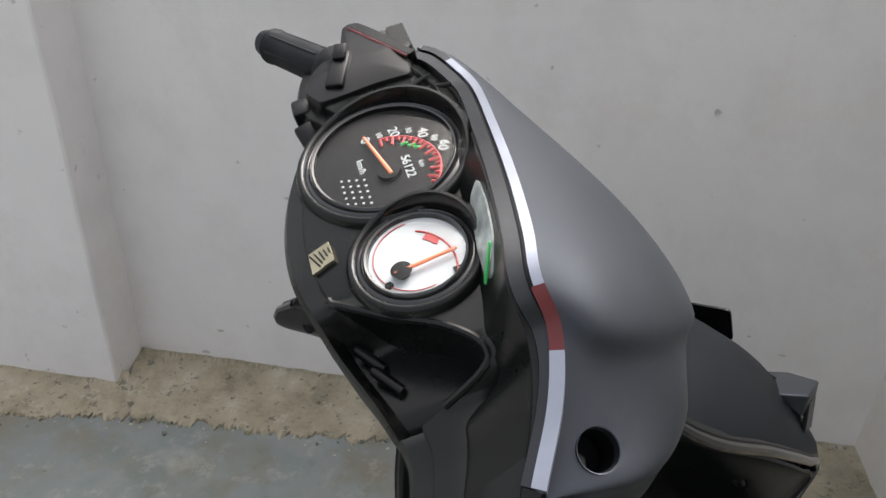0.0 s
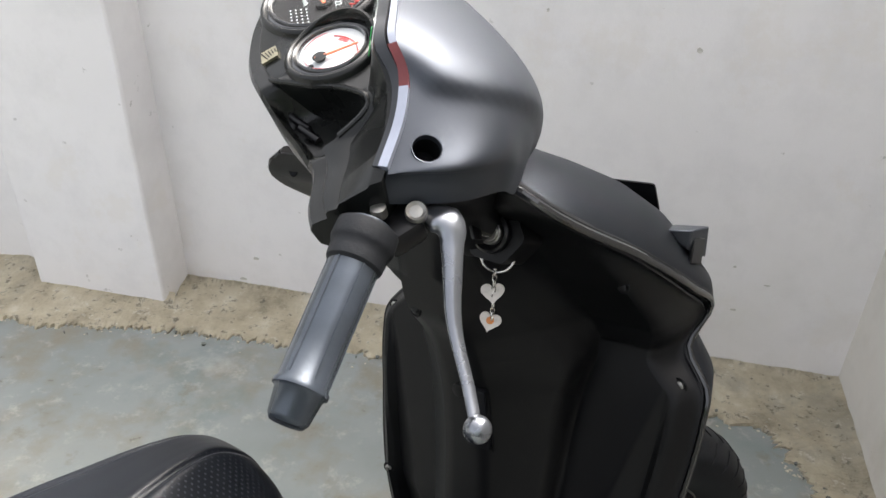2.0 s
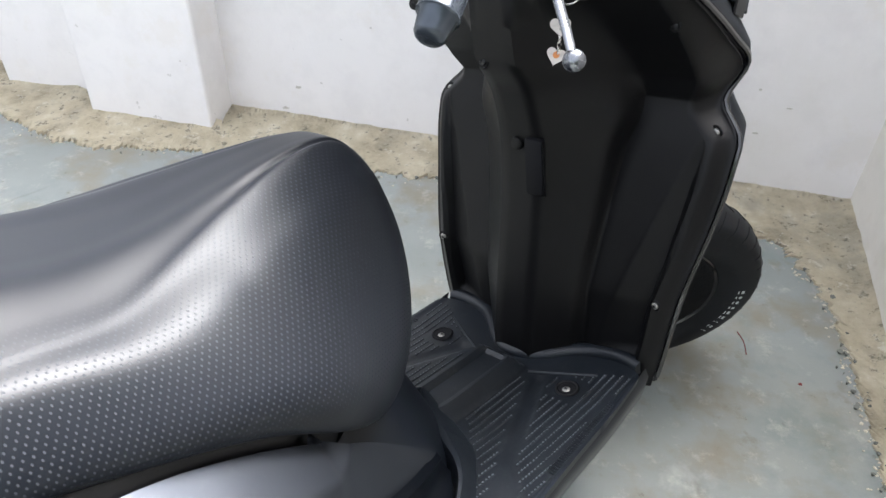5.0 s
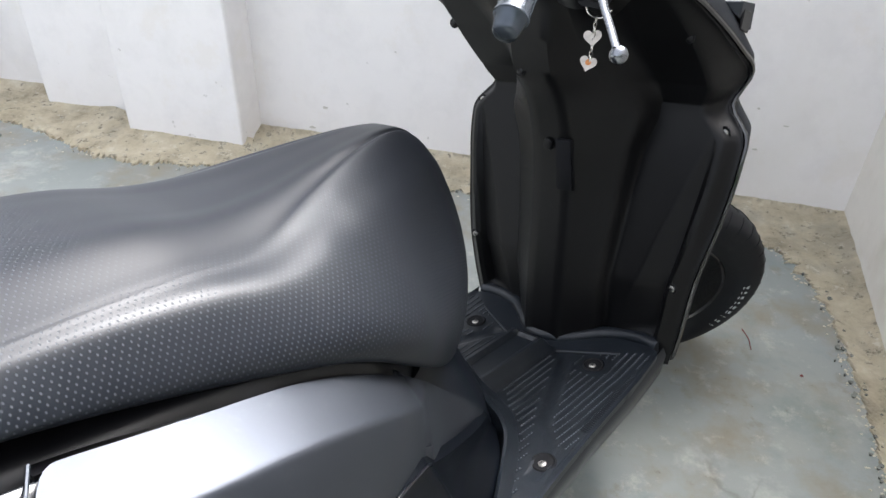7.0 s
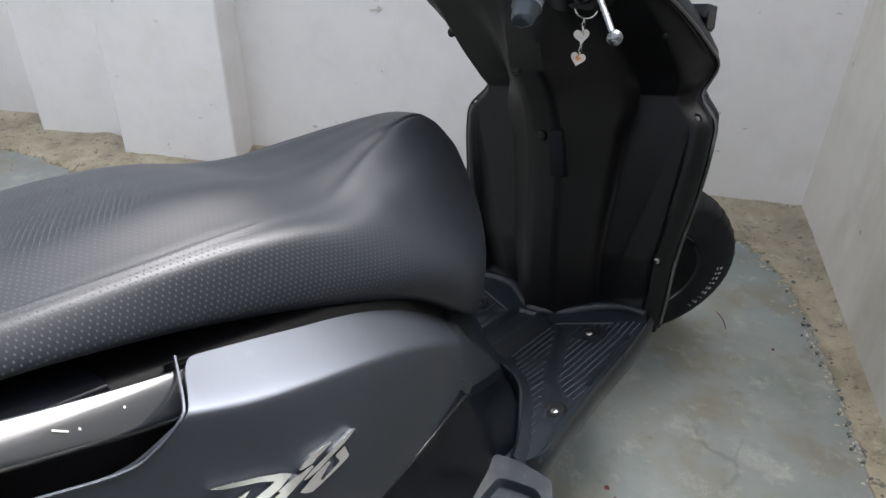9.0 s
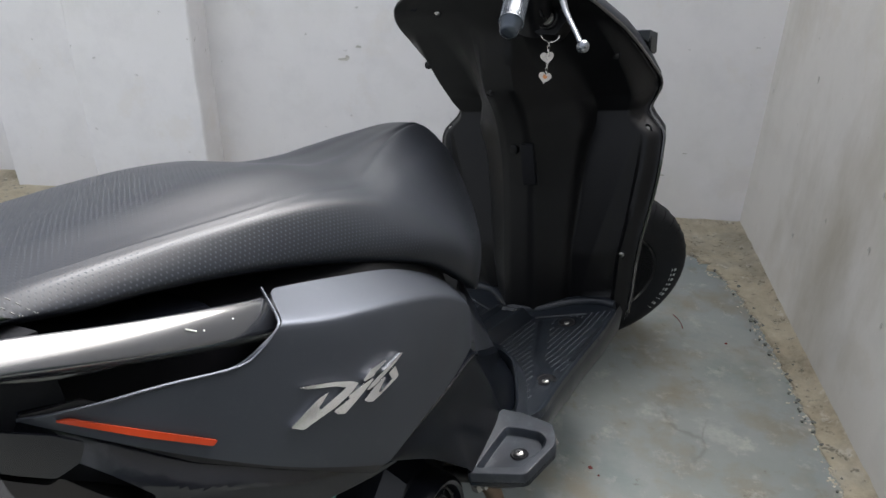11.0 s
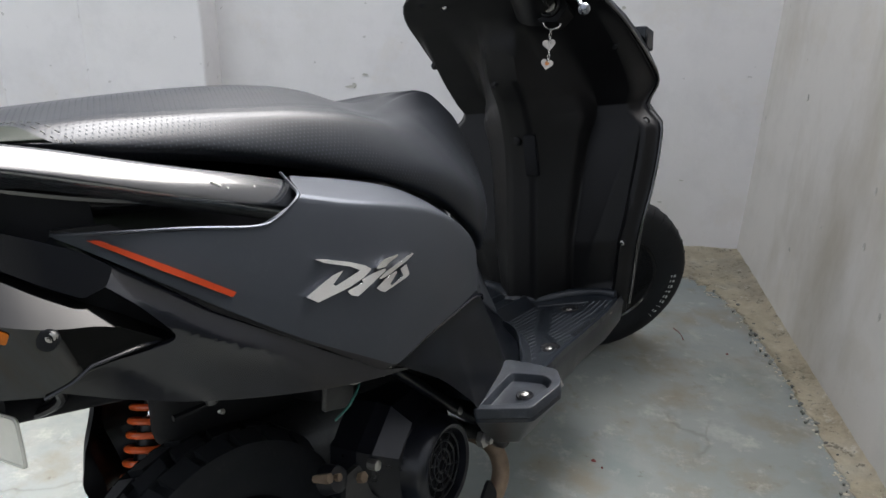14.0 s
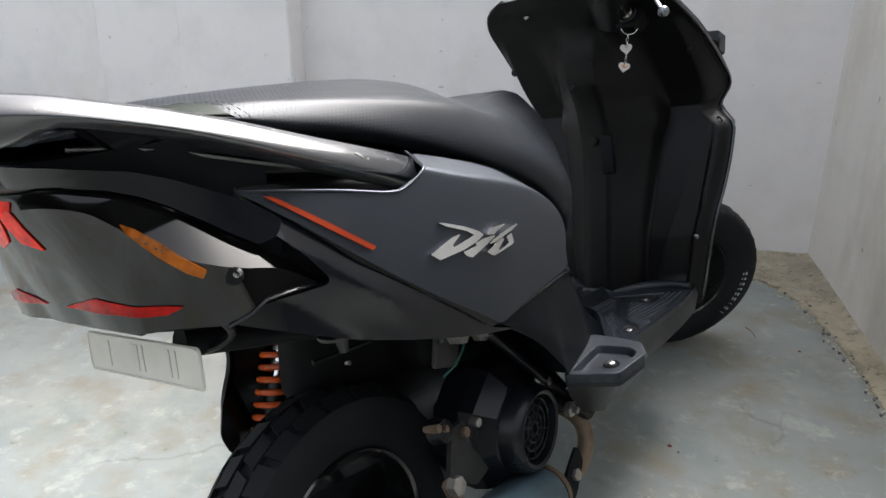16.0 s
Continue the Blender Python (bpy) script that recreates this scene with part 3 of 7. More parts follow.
def make_seat():
    top = table((-0.27, 0.853), (-0.22, 0.862), (-0.13, 0.863), (-0.03, 0.859), (0.04, 0.855), (0.11, 0.850), (0.18, 0.842), (0.25, 0.828), (0.32, 0.805), (0.39, 0.793), (0.46, 0.789), (0.53, 0.785), (0.59, 0.778), (0.62, 0.768), (0.638, 0.753), (0.652, 0.733), (0.662, 0.708), (0.668, 0.685))
    low = table((-0.27, 0.846), (-0.2, 0.842), (-0.118, 0.826), (-0.067, 0.812), (0.016, 0.793), (0.12, 0.762), (0.254, 0.710), (0.368, 0.654), (0.443, 0.595), (0.50, 0.552), (0.545, 0.527), (0.576, 0.518), (0.605, 0.530), (0.632, 0.568), (0.650, 0.615), (0.662, 0.650), (0.668, 0.672))
    wide = table((-0.27, 0.09), (-0.22, 0.135), (-0.12, 0.166), (0.0, 0.176), (0.12, 0.182), (0.25, 0.190), (0.37, 0.196), (0.445, 0.192), (0.50, 0.176), (0.55, 0.153), (0.59, 0.130), (0.615, 0.110), (0.636, 0.087), (0.652, 0.062), (0.662, 0.040), (0.668, 0.015))
    tuck = table((-0.27, 1.0), (0.40, 1.0), (0.47, 0.97), (0.53, 0.88), (0.59, 0.78), (0.668, 0.7))
    shoulder = table((-0.27, 0.07), (-0.12, 0.138), (0.0, 0.150), (0.12, 0.154), (0.2, 0.150), (0.26, 0.141), (0.32, 0.131), (0.37, 0.111), (0.42, 0.090), (0.48, 0.068), (0.54, 0.048), (0.59, 0.034), (0.62, 0.028), (0.645, 0.026), (0.668, 0.008))
    drop = table((-0.27, 0.012), (-0.1, 0.012), (0.0, 0.018), (0.12, 0.026), (0.25, 0.028), (0.33, 0.024), (0.40, 0.014), (0.48, 0.009), (0.56, 0.006), (0.62, 0.005), (0.668, 0.006))
    dish = table((-0.27, 0.0), (0.2, 0.0), (0.30, 0.005), (0.42, 0.007), (0.52, 0.003), (0.62, 0.0), (0.668, 0.0))
    xs = np.concatenate([np.linspace(-0.27, 0.42, 70), np.linspace(0.43, 0.668, 44)])
    rings, along, around = [], [], []
    for x in xs:
        zt, zl, w, s, d, h = (float(g(x)) for g in (top, low, wide, shoulder, drop, dish))
        hh = zt - d - zl
        k = float(tuck(x))
        half = [(w * k - 0.02, zl - 0.004), (w * k, zl + 0.004), (w * (0.35 * k + 0.65) + 0.002, zl + hh * 0.35), (w - (w - s) * lin(x, (0.30, 0.36), (0.42, 0.46), (0.6, 0.46)), zl + hh * lin(x, (0.3, 0.80), (0.42, 0.77))), (s + (w - s) * lin(x, (0.36, 0.10), (0.50, 0.20)) + 0.003, zt - d - hh * lin(x, (0.36, 0.045), (0.50, 0.085))), (s, zt - d), (s - 0.012 * min(1.0, s / 0.05), zt - d * 0.80 - h * 0.1), (s * 0.62, zt - h * 0.45 - d * 0.12), (s * 0.3, zt - h), (0, zt - h)]
        pts = [Vector((x, -a, b)) for a, b in half] + [Vector((x, a, b)) for a, b in half[-2::-1]]
        ring = spline(pts, 121)
        rings.append(ring)
    for r in rings:
        c = [0.0]
        for a, b in zip(r, r[1:]):
            c.append(c[-1] + (b - a).length)
        around.append([v - c[len(c) // 2] for v in c])
    mid = [0.0]
    for a, b in zip(rings, rings[1:]):
        mid.append(mid[-1] + (b[60] - a[60]).length)
    bm = loft(rings, closed=False, caps=False, uv=lambda i, j: (mid[i], around[i][j]))
    for k in (0, -1):
        c = sum(rings[k], Vector()) / len(rings[k])
        ends = [v for v in bm.verts if abs(v.co.x - rings[k][0].x) < 1e-6]
        ends.sort(key=lambda v: math.atan2(v.co.z - c.z, v.co.y - c.y))
        cv = bm.verts.new(c + Vector((0.006 if k else -0.006, 0, 0)))
        order = [min(ends, key=lambda v: (v.co - p).length) for p in rings[k]]
        for a, b in zip(order, order[1:]):
            if a is not b:
                bm.faces.new((a, b, cv))
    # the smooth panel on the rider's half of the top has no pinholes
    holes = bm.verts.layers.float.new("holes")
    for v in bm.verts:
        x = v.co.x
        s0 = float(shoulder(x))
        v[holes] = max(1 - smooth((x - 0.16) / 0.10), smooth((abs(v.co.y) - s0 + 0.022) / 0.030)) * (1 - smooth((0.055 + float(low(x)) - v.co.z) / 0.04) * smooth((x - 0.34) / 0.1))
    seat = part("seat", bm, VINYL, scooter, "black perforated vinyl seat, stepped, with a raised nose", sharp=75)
    # darker stitched patch at the rear corner and its double row of thread
    for s in (-1, 1):
        def skin(x, v, lift=0.0050):
            zt, zl, w, sh, d = (float(g(x)) for g in (top, low, wide, shoulder, drop))
            hh = zt - d - zl
            q = spline([(x, w + 0.001, zl + 0.004), (x, w + 0.003, zl + hh * 0.35), (x, w - (w - sh) * 0.42, zl + hh * 0.80), (x, sh, zt - d)], 20)
            k = min(18.999, max(0.0, v * 19))
            p = q[int(k)].lerp(q[int(k) + 1], k - int(k))
            out = Vector((0, 1, 0.6)).normalized()
            p = p + out * lift
            return Vector((p.x, s * p.y, p.z))
        bm = sheet(rounded([(-0.235, 0.50), (-0.205, 0.85), (-0.15, 0.92), (-0.135, 0.7), (-0.118, 0.05), (-0.19, 0.05)], 0.012), skin, 0.02, 0.0)
        patch = part("patch", bm, GREEN_PATCH, seat, "dark green-black vinyl corner patch")
        for off in (0.0, 0.010):
            line = [(-0.235 - off * 0.4, 0.56 + off * 4), (-0.205, 0.91 + off * 3), (-0.15 + off * 0.5, 0.985), (-0.128 + off, 0.7), (-0.112 + off, 0.05)]
            pth = spline([(a, b, 0) for a, b in line], 44)
            bm = bmesh.new()
            for i in range(0, 43, 2):
                add(bm, tube([skin(pth[i].x, pth[i].y, 0.0055), skin(pth[i + 1].x, pth[i + 1].y, 0.0055)], 0.0005, 6))
            part("stitching", bm, THREAD, patch)


make_seat()


# ---- body panels
crease_line = table((-0.2, 0.815), (0.013, 0.762), (0.057, 0.745), (0.107, 0.7255), (0.16, 0.708), (0.212, 0.690), (0.267, 0.667), (0.318, 0.640), (0.37, 0.605), (0.42, 0.566))
flank = table((-0.25, 0.05), (-0.21, 0.118), (-0.17, 0.170), (-0.145, 0.198), (-0.12, 0.212), (-0.04, 0.232), (0.04, 0.248), (0.12, 0.260), (0.2, 0.258), (0.3, 0.242), (0.37, 0.221), (0.42, 0.199), (0.47, 0.177), (0.54, 0.147), (0.60, 0.114), (0.64, 0.072), (0.662, 0.036), (0.675, 0.0))


def flank_y(x, z):
    # the nose leans back towards its top
    y = float(flank(min(0.675, x + 0.37 * (z - 0.373) * smooth((x - 0.40) / 0.12)) if x > 0.40 else x))
    over = z - float(crease_line(x))
    y -= (over + math.sqrt(over * over + 0.000012)) * 0.5 * lin(x, (0.10, 2.2), (0.2, 2.0), (0.3, 1.8), (0.4, 1.1), (0.47, 0.3), (0.52, 0.0))
    if x > 0.42:
        return max(0.0, y)
    y += 0.012 * math.sin(max(0.0, min(1.0, (z - 0.50) / 0.25)) * math.pi) - 0.006
    return y


tail_plan = [(-0.254, 0.0), (-0.253, 0.04), (-0.249, 0.085), (-0.232, 0.122), (-0.196, 0.168), (-0.165, 0.189), (-0.12, 0.207), (-0.06, 0.225), (0.0, 0.242)]
tail_arc = [0.0]
for p, q in zip(tail_plan, tail_plan[1:]):
    tail_arc.append(tail_arc[-1] + math.hypot(q[0] - p[0], q[1] - p[1]))
tail_x = table(*[(a, q[0]) for a, q in zip(tail_arc, tail_plan)])
tail_y = table(*[(a, q[1]) for a, q in zip(tail_arc, tail_plan)])


def tail_skin(out=0.0):
    """The rounded tail: u runs round it from the middle of the back, z up."""
    def f(u, z):
        a = abs(u)
        w = max(0.0, min(1.0, (0.16 - a) / 0.12))
        t = Vector((float(tail_x(a + 0.01)) - float(tail_x(max(0, a - 0.01))), float(tail_y(a + 0.01)) - float(tail_y(max(0, a - 0.01)))))
        n = Vector((-t.y, t.x)).normalized() if t.length > 1e-9 else Vector((-1, 0))
        return Vector((float(tail_x(a)) - 0.27 * (z - 0.734) * w + n.x * out, math.copysign(1, u) * (float(tail_y(a)) + (n.y * out if a > 1e-4 else 0)), z))
    return f


def side_parts(s):
    """The shells of one flank; s is -1 for the right side, 1 for the left."""
    def on_flank(out=0.0):
        return lambda x, z: Vector((x, s * (flank_y(x, z) + out), z))

    rim = rounded([(-0.150, 0.768, 0.004), (0.008, 0.728, 0.02), (0.045, 0.738, 0.012), (0.094, 0.755, 0.010), (0.16, 0.735, 0.05), (0.225, 0.7125, 0.05), (0.268, 0.695, 0.05), (0.302, 0.678, 0.05), (0.337, 0.658, 0.05), (0.376, 0.631, 0.04), (0.422, 0.592, 0.03), (0.450, 0.565, 0.03), (0.498, 0.507, 0.03), (0.552, 0.444, 0.03), (0.612, 0.371, 0.003), (0.54, 0.413, 0.03), (0.47, 0.455, 0.03), (0.42, 0.487, 0.03), (0.398, 0.509, 0.02), (0.347, 0.5275, 0.03), (0.298, 0.534, 0.03), (0.24, 0.5385, 0.03), (0.19, 0.5385, 0.02), (0.135, 0.533, 0.008), (0.022, 0.612, 0.05), (-0.060, 0.682, 0.05)], 0.01)
    rim = [(x, z - float(crease_line(x))) for x, z in dense(rim, 0.012)]
    panel = part("side_panel", sheet(rim, lambda x, h: on_flank()(x, h + float(crease_line(x))), 0.0085, 0.004, cuts=(-0.0045, -0.002, 0.0, 0.002, 0.0045)), MATTE_GREY, scooter, "matte dark grey side panel with a soft crease", bevel=0.0018)
    edge = spline([(-0.150, 0.769, 0), (-0.06, 0.7475, 0), (0.004, 0.730, 0), (0.030, 0.7325, 0), (0.060, 0.7455, 0), (0.089, 0.7585, 0)], 30)
    part("panel_lip", tube([Vector((p.x, s * (flank_y(p.x, p.y) + 0.0005), p.y)) for p in edge], 0.0015, 6), MATTE_GREY, panel)
    top_edge = spline([(0.088, 0.756, 0), (0.125, 0.746, 0), (0.16, 0.735, 0), (0.225, 0.7125, 0), (0.268, 0.695, 0), (0.302, 0.678, 0), (0.337, 0.658, 0), (0.376, 0.631, 0), (0.42, 0.592, 0)], 30)
    rings = []
    for i, p in enumerate(top_edge):
        a = Vector((p.x, s * (flank_y(p.x, p.y) - 0.003), p.y - 0.005))
        inner = Vector((p.x + 0.004, s * lin(p.x, (0.08, 0.150), (0.25, 0.160), (0.37, 0.150), (0.40, 0.130)), p.y - 0.022))
        m1, m2 = a.lerp(inner, 0.3), a.lerp(inner, 0.65)
        rings.append([a, m1, m2, inner, inner - Vector((0, 0, 0.012)), a - Vector((0, s * 0.004, 0.012))])
    part("panel_gutter", loft(rings), SATIN_BLACK, panel, sharp=60)
    emblem(panel, s)
    def on_cover(x, z):
        fold = lin(x, (-0.16, 0.742), (-0.06, 0.652), (0.05, 0.578), (0.2, 0.50))
        return Vector((x, s * (flank_y(x, z) - 0.008 + 0.013 * smooth((x + 0.20) / 0.09) * lin(x, (-0.06, 1.0), (0.03, 0.4), (0.10, 0.0)) * max(0.0, 1.06 - math.sqrt((z - fold) ** 2 + 0.000009) / (0.034 if z > fold else 0.06))), z))
    tail = part("tail_cover", sheet(rounded([(-0.150, 0.7735, 0.004), (-0.112, 0.763, 0.01), (-0.100, 0.752, 0.03), (-0.058, 0.676, 0.05), (0.018, 0.611, 0.05), (0.126, 0.530, 0.02), (0.195, 0.503, 0.01), (0.06, 0.543, 0.05), (-0.072, 0.592, 0.05), (-0.178, 0.648, 0.006), (-0.144, 0.660, 0.01), (-0.090, 0.662, 0.012), (-0.126, 0.718, 0.03), (-0.158, 0.752, 0.02)], 0.01), on_cover, 0.008, 0.004), TAIL_BLACK, scooter, "satin black lower tail cover with a pointed cut-out", bevel=0.0018)
    part("tail_band", sheet([(s * u, z) for u, z in rounded([(0.0, 0.832), (0.034, 0.828), (0.09, 0.820), (0.150, 0.806), (0.185, 0.792), (0.224, 0.770), (0.2516, 0.752), (0.270, 0.735), (0.262, 0.7215), (0.2437, 0.7175), (0.2189, 0.736), (0.2001, 0.752), (0.1773, 0.769), (0.1535, 0.783), (0.1308, 0.7925), (0.0872, 0.803), (0.0, 0.808)], 0.004)], tail_skin(0.004), 0.010, 0.004, (-0.05, 0, 0.76)), TAIL_BLACK, tail, bevel=0.002)
    part("reflector_strip", sheet(rounded([(-0.133, 0.760), (-0.124, 0.757), (-0.080, 0.7205), (-0.035, 0.6825), (-0.040, 0.680), (-0.088, 0.7200)], 0.0012), on_flank(0.0045), 0.006, 0.003), ORANGE_DECAL, tail, "orange-red reflective strip")
    part("strip_bed", sheet(rounded([(-0.150, 0.772), (-0.112, 0.767), (0.030, 0.625), (0.135, 0.535), (0.115, 0.536), (-0.055, 0.672)], 0.004), on_flank(-0.001), 0.016, 0.003), SATIN_BLACK, tail)

    # lower cover: from the seam under the panel down to the foot step, folded forward to the footboard
    columns = (((0.136, 0.250, 0.531), (0.143, 0.252, 0.528), (0.150, 0.252, 0.524)), ((0.19, 0.251, 0.5375), (0.207, 0.254, 0.503), (0.225, 0.250, 0.468)),
               ((0.24, 0.247, 0.5375), (0.262, 0.250, 0.472), (0.285, 0.246, 0.408)), ((0.298, 0.238, 0.533), (0.302, 0.242, 0.460), (0.307, 0.243, 0.386)),
               ((0.345, 0.227, 0.5275), (0.358, 0.231, 0.455), (0.365, 0.233, 0.384)), ((0.378, 0.217, 0.518), (0.399, 0.222, 0.450), (0.405, 0.225, 0.384)),
               ((0.398, 0.209, 0.509), (0.418, 0.214, 0.447), (0.428, 0.218, 0.382)), ((0.420, 0.1975, 0.487), (0.432, 0.203, 0.43), (0.448, 0.214, 0.368)),
               ((0.47, 0.178, 0.455), (0.474, 0.180, 0.41), (0.50, 0.200, 0.356)), ((0.54, 0.148, 0.413), (0.54, 0.152, 0.384), (0.56, 0.166, 0.354)), ((0.600, 0.116, 0.377), (0.602, 0.118, 0.364), (0.606, 0.124, 0.350)))
    cols = [spline([(x, s * y, z) for x, y, z in c], 15) for c in columns]
    seam = spline([c[0] for c in cols], 70)
    rows = [[p + Vector((0, -s * 0.006, 0.007)) for p in seam], [p + Vector((0, s * 0.0016, -0.0012)) for p in seam], [p + Vector((0, s * 0.0016, -0.0040)) for p in seam]] + [spline([c[k] for c in cols], 70) for k in range(1, 15)]
    bm = loft(rows, closed=False)
    bmesh.ops.solidify(bm, geom=bm.faces[:], thickness=0.003)
    cover = part("side_skirt", bm, SKIRT_BLACK, scooter, "blue-black plastic lower side cover", sharp=30)
    # glossier rib than the cover, added to carry the seam's bright sky highlight
    part("seam_rib", tube([p + Vector((0, s * 0.0032, -0.0022)) for p in seam[2:46]], [0.0012] + [0.0023] * 42 + [0.0010], 10), TAIL_BLACK, cover, "glossy black rib along the seam, shaped to catch a highlight")


def emblem(panel, s):
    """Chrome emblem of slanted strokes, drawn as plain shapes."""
    strokes = (
        ((62, 150), (90, 149), (200, 160), (270, 178), (300, 197), (262, 248), (200, 302), (75, 382), (28, 352), (130, 235), (172, 208), (165, 225), (133, 284), (142, 294), (246, 206), (205, 186), (95, 168)),
        ((192, 322), (262, 272), (252, 260), (300, 225), (368, 193), (374, 203), (335, 245), (240, 353), (208, 345)),
        ((322, 192), (340, 165), (365, 140), (440, 110), (444, 118), (385, 165), (372, 185), (330, 198)),
        ((337, 252), (370, 215), (455, 150), (535, 97), (545, 103), (500, 145), (440, 190), (385, 236), (347, 256)),
        ((325, 308), (382, 243), (430, 207), (438, 216), (398, 284), (408, 292), (476, 236), (456, 196), (495, 165), (515, 225), (505, 240), (370, 332), (345, 325)),
    )
    for st in strokes:
        pts = [(0.0508 + 0.000275 * (u - 69) - 0.0000525 * (v - 153), 0.6832 - 0.0000993 * (u - 69) - 0.0001683 * (v - 153)) for u, v in st]
        bm = sheet(rounded(pts, 0.0010, 2), lambda x, z: Vector((x, s * (flank_y(x, z) + 0.0045), z)), 0.006, 0.004)
        part("emblem_stroke", bm, CHROME, panel, "chrome emblem stroke", bevel=0.0007)


for side in (-1, 1):
    side_parts(side)

# inner body between the shells, below the seat
rings = []
for x, y, zl, zt in ((-0.20, 0.05, 0.70, 0.79), (-0.15, 0.10, 0.67, 0.80), (-0.05, 0.165, 0.60, 0.79), (0.1, 0.18, 0.545, 0.755), (0.25, 0.200, 0.50, 0.735), (0.36, 0.182, 0.45, 0.700), (0.43, 0.160, 0.42, 0.645), (0.48, 0.125, 0.40, 0.595), (0.54, 0.085, 0.39, 0.540), (0.585, 0.04, 0.40, 0.520)):
    rings.append([Vector((x, math.copysign(abs(math.cos(w)) ** 0.36, math.cos(w)) * y, (zl + zt) / 2 + math.copysign(abs(math.sin(w)) ** 0.36, math.sin(w)) * (zt - zl) / 2)) for w in np.linspace(0, 2 * math.pi, 28, endpoint=False)])
part("under_seat_body", loft(rings), SATIN_BLACK, scooter, "black plastic body under the seat", sharp=60)
# front of the body below the seat's nose, down to the footboard
front = spline([(x, y, 0) for x, y in ((0.40, 0.204), (0.42, 0.197), (0.47, 0.175), (0.54, 0.145), (0.60, 0.112), (0.64, 0.072), (0.664, 0.036), (0.672, 0.0), (0.664, -0.036), (0.64, -0.072), (0.60, -0.112), (0.54, -0.145), (0.47, -0.175), (0.42, -0.197), (0.40, -0.204))], 57)
rings = [[Vector((p.x - 0.37 * (z - 0.373) * smooth((p.x - 0.40) / 0.10), p.y * k, z)) for p in front] + [Vector((0.38, -0.19 * k, z)), Vector((0.38, 0.19 * k, z))] for z, k in ((0.345, 1.0), (0.38, 1.0), (0.42, 1.0), (0.46, 0.995), (0.50, 0.985), (0.530, 0.965), (0.545, 0.93))]
part("body_front", loft(rings), SKIRT_BLACK, scooter, "smooth black front of the body below the seat", sharp=40)
# shell over the tail, between seat and lamp
rings = []
for x, y, zl, zt in ((-0.285, 0.015, 0.806, 0.816), (-0.27, 0.045, 0.800, 0.818), (-0.235, 0.10, 0.79, 0.817), (-0.18, 0.152, 0.785, 0.813), (-0.1, 0.185, 0.765, 0.802), (0.04, 0.18, 0.735, 0.77)):
    rings.append([Vector((x, math.copysign(abs(math.cos(w)) ** 0.4, math.cos(w)) * y, (zl + zt) / 2 + math.copysign(abs(math.sin(w)) ** 0.6, math.sin(w)) * (zt - zl) / 2)) for w in np.linspace(0, 2 * math.pi, 24, endpoint=False)])
part("tail_top", loft(rings), TAIL_BLACK, scooter, "gloss black tail deck")

# tail lamp wrapped round the back
lens_edge = table((0.0, 0.805), (0.0872, 0.799), (0.1308, 0.7885), (0.1535, 0.778), (0.1773, 0.7645), (0.2001, 0.7476), (0.2189, 0.732), (0.2437, 0.713), (0.2704, 0.693), (0.3041, 0.6634))
facet = table((0.0, 0.020), (0.11, 0.018), (0.130, 0.025), (0.150, 0.032), (0.175, 0.037), (0.200, 0.034), (0.225, 0.025), (0.25, 0.015), (0.30, 0.008))


def lens_top(u):
    return float(lens_edge(abs(u)))


def lens_down(u, z):
    """Distance below the lamp's upper edge, with the upper facet drawn out to an even width."""
    below, wide = lens_top(u) - z, float(facet(abs(u)))
    return below / wide * 0.03 if below < wide else 0.03 + below - wide


def lens_height(u, v):
    wide = float(facet(abs(u)))
    return lens_top(u) - (v / 0.03 * wide if v < 0.03 else wide + v - 0.03)


def lens_skin(out=0.0):
    """The lamp's glass: a facet that leans back below the upper edge, then an upright one with a soft fold."""
    def f(u, z):
        below = lens_top(u) - z
        wide = float(facet(abs(u)))
        lean = 0.78 * min(wide, max(0.0, below)) - 0.36 * max(0.0, below - wide) * smooth((wide - 0.02) / 0.02)
        return tail_skin(out + lean - 0.004)(u, z)
    return f


half_lens = [(0.0, 0.805), (0.0872, 0.799), (0.1308, 0.7885), (0.1535, 0.778), (0.1773, 0.7645), (0.2001, 0.7476), (0.2189, 0.732), (0.2437, 0.713), (0.2704, 0.693), (0.3041, 0.6634), (0.2675, 0.6676), (0.2358, 0.6683), (0.2209, 0.6597), (0.2001, 0.651), (0.1169, 0.658), (0.06, 0.660)]
rim = [(-u, z) for u, z in half_lens[1:]] + [(u, z) for u, z in half_lens[:0:-1]]
lamp = part("tail_lamp", sheet([(u, lens_down(u, z)) for u, z in dense(rim, 0.006)], lambda u, v: lens_skin(0.0)(u, lens_height(u, v)), 0.0075, 0.0, (-0.05, 0, 0.74), cuts=(0.03,)), SMOKED, scooter, "dark smoked wrap-round tail lamp with red and amber bars", sharp=20)
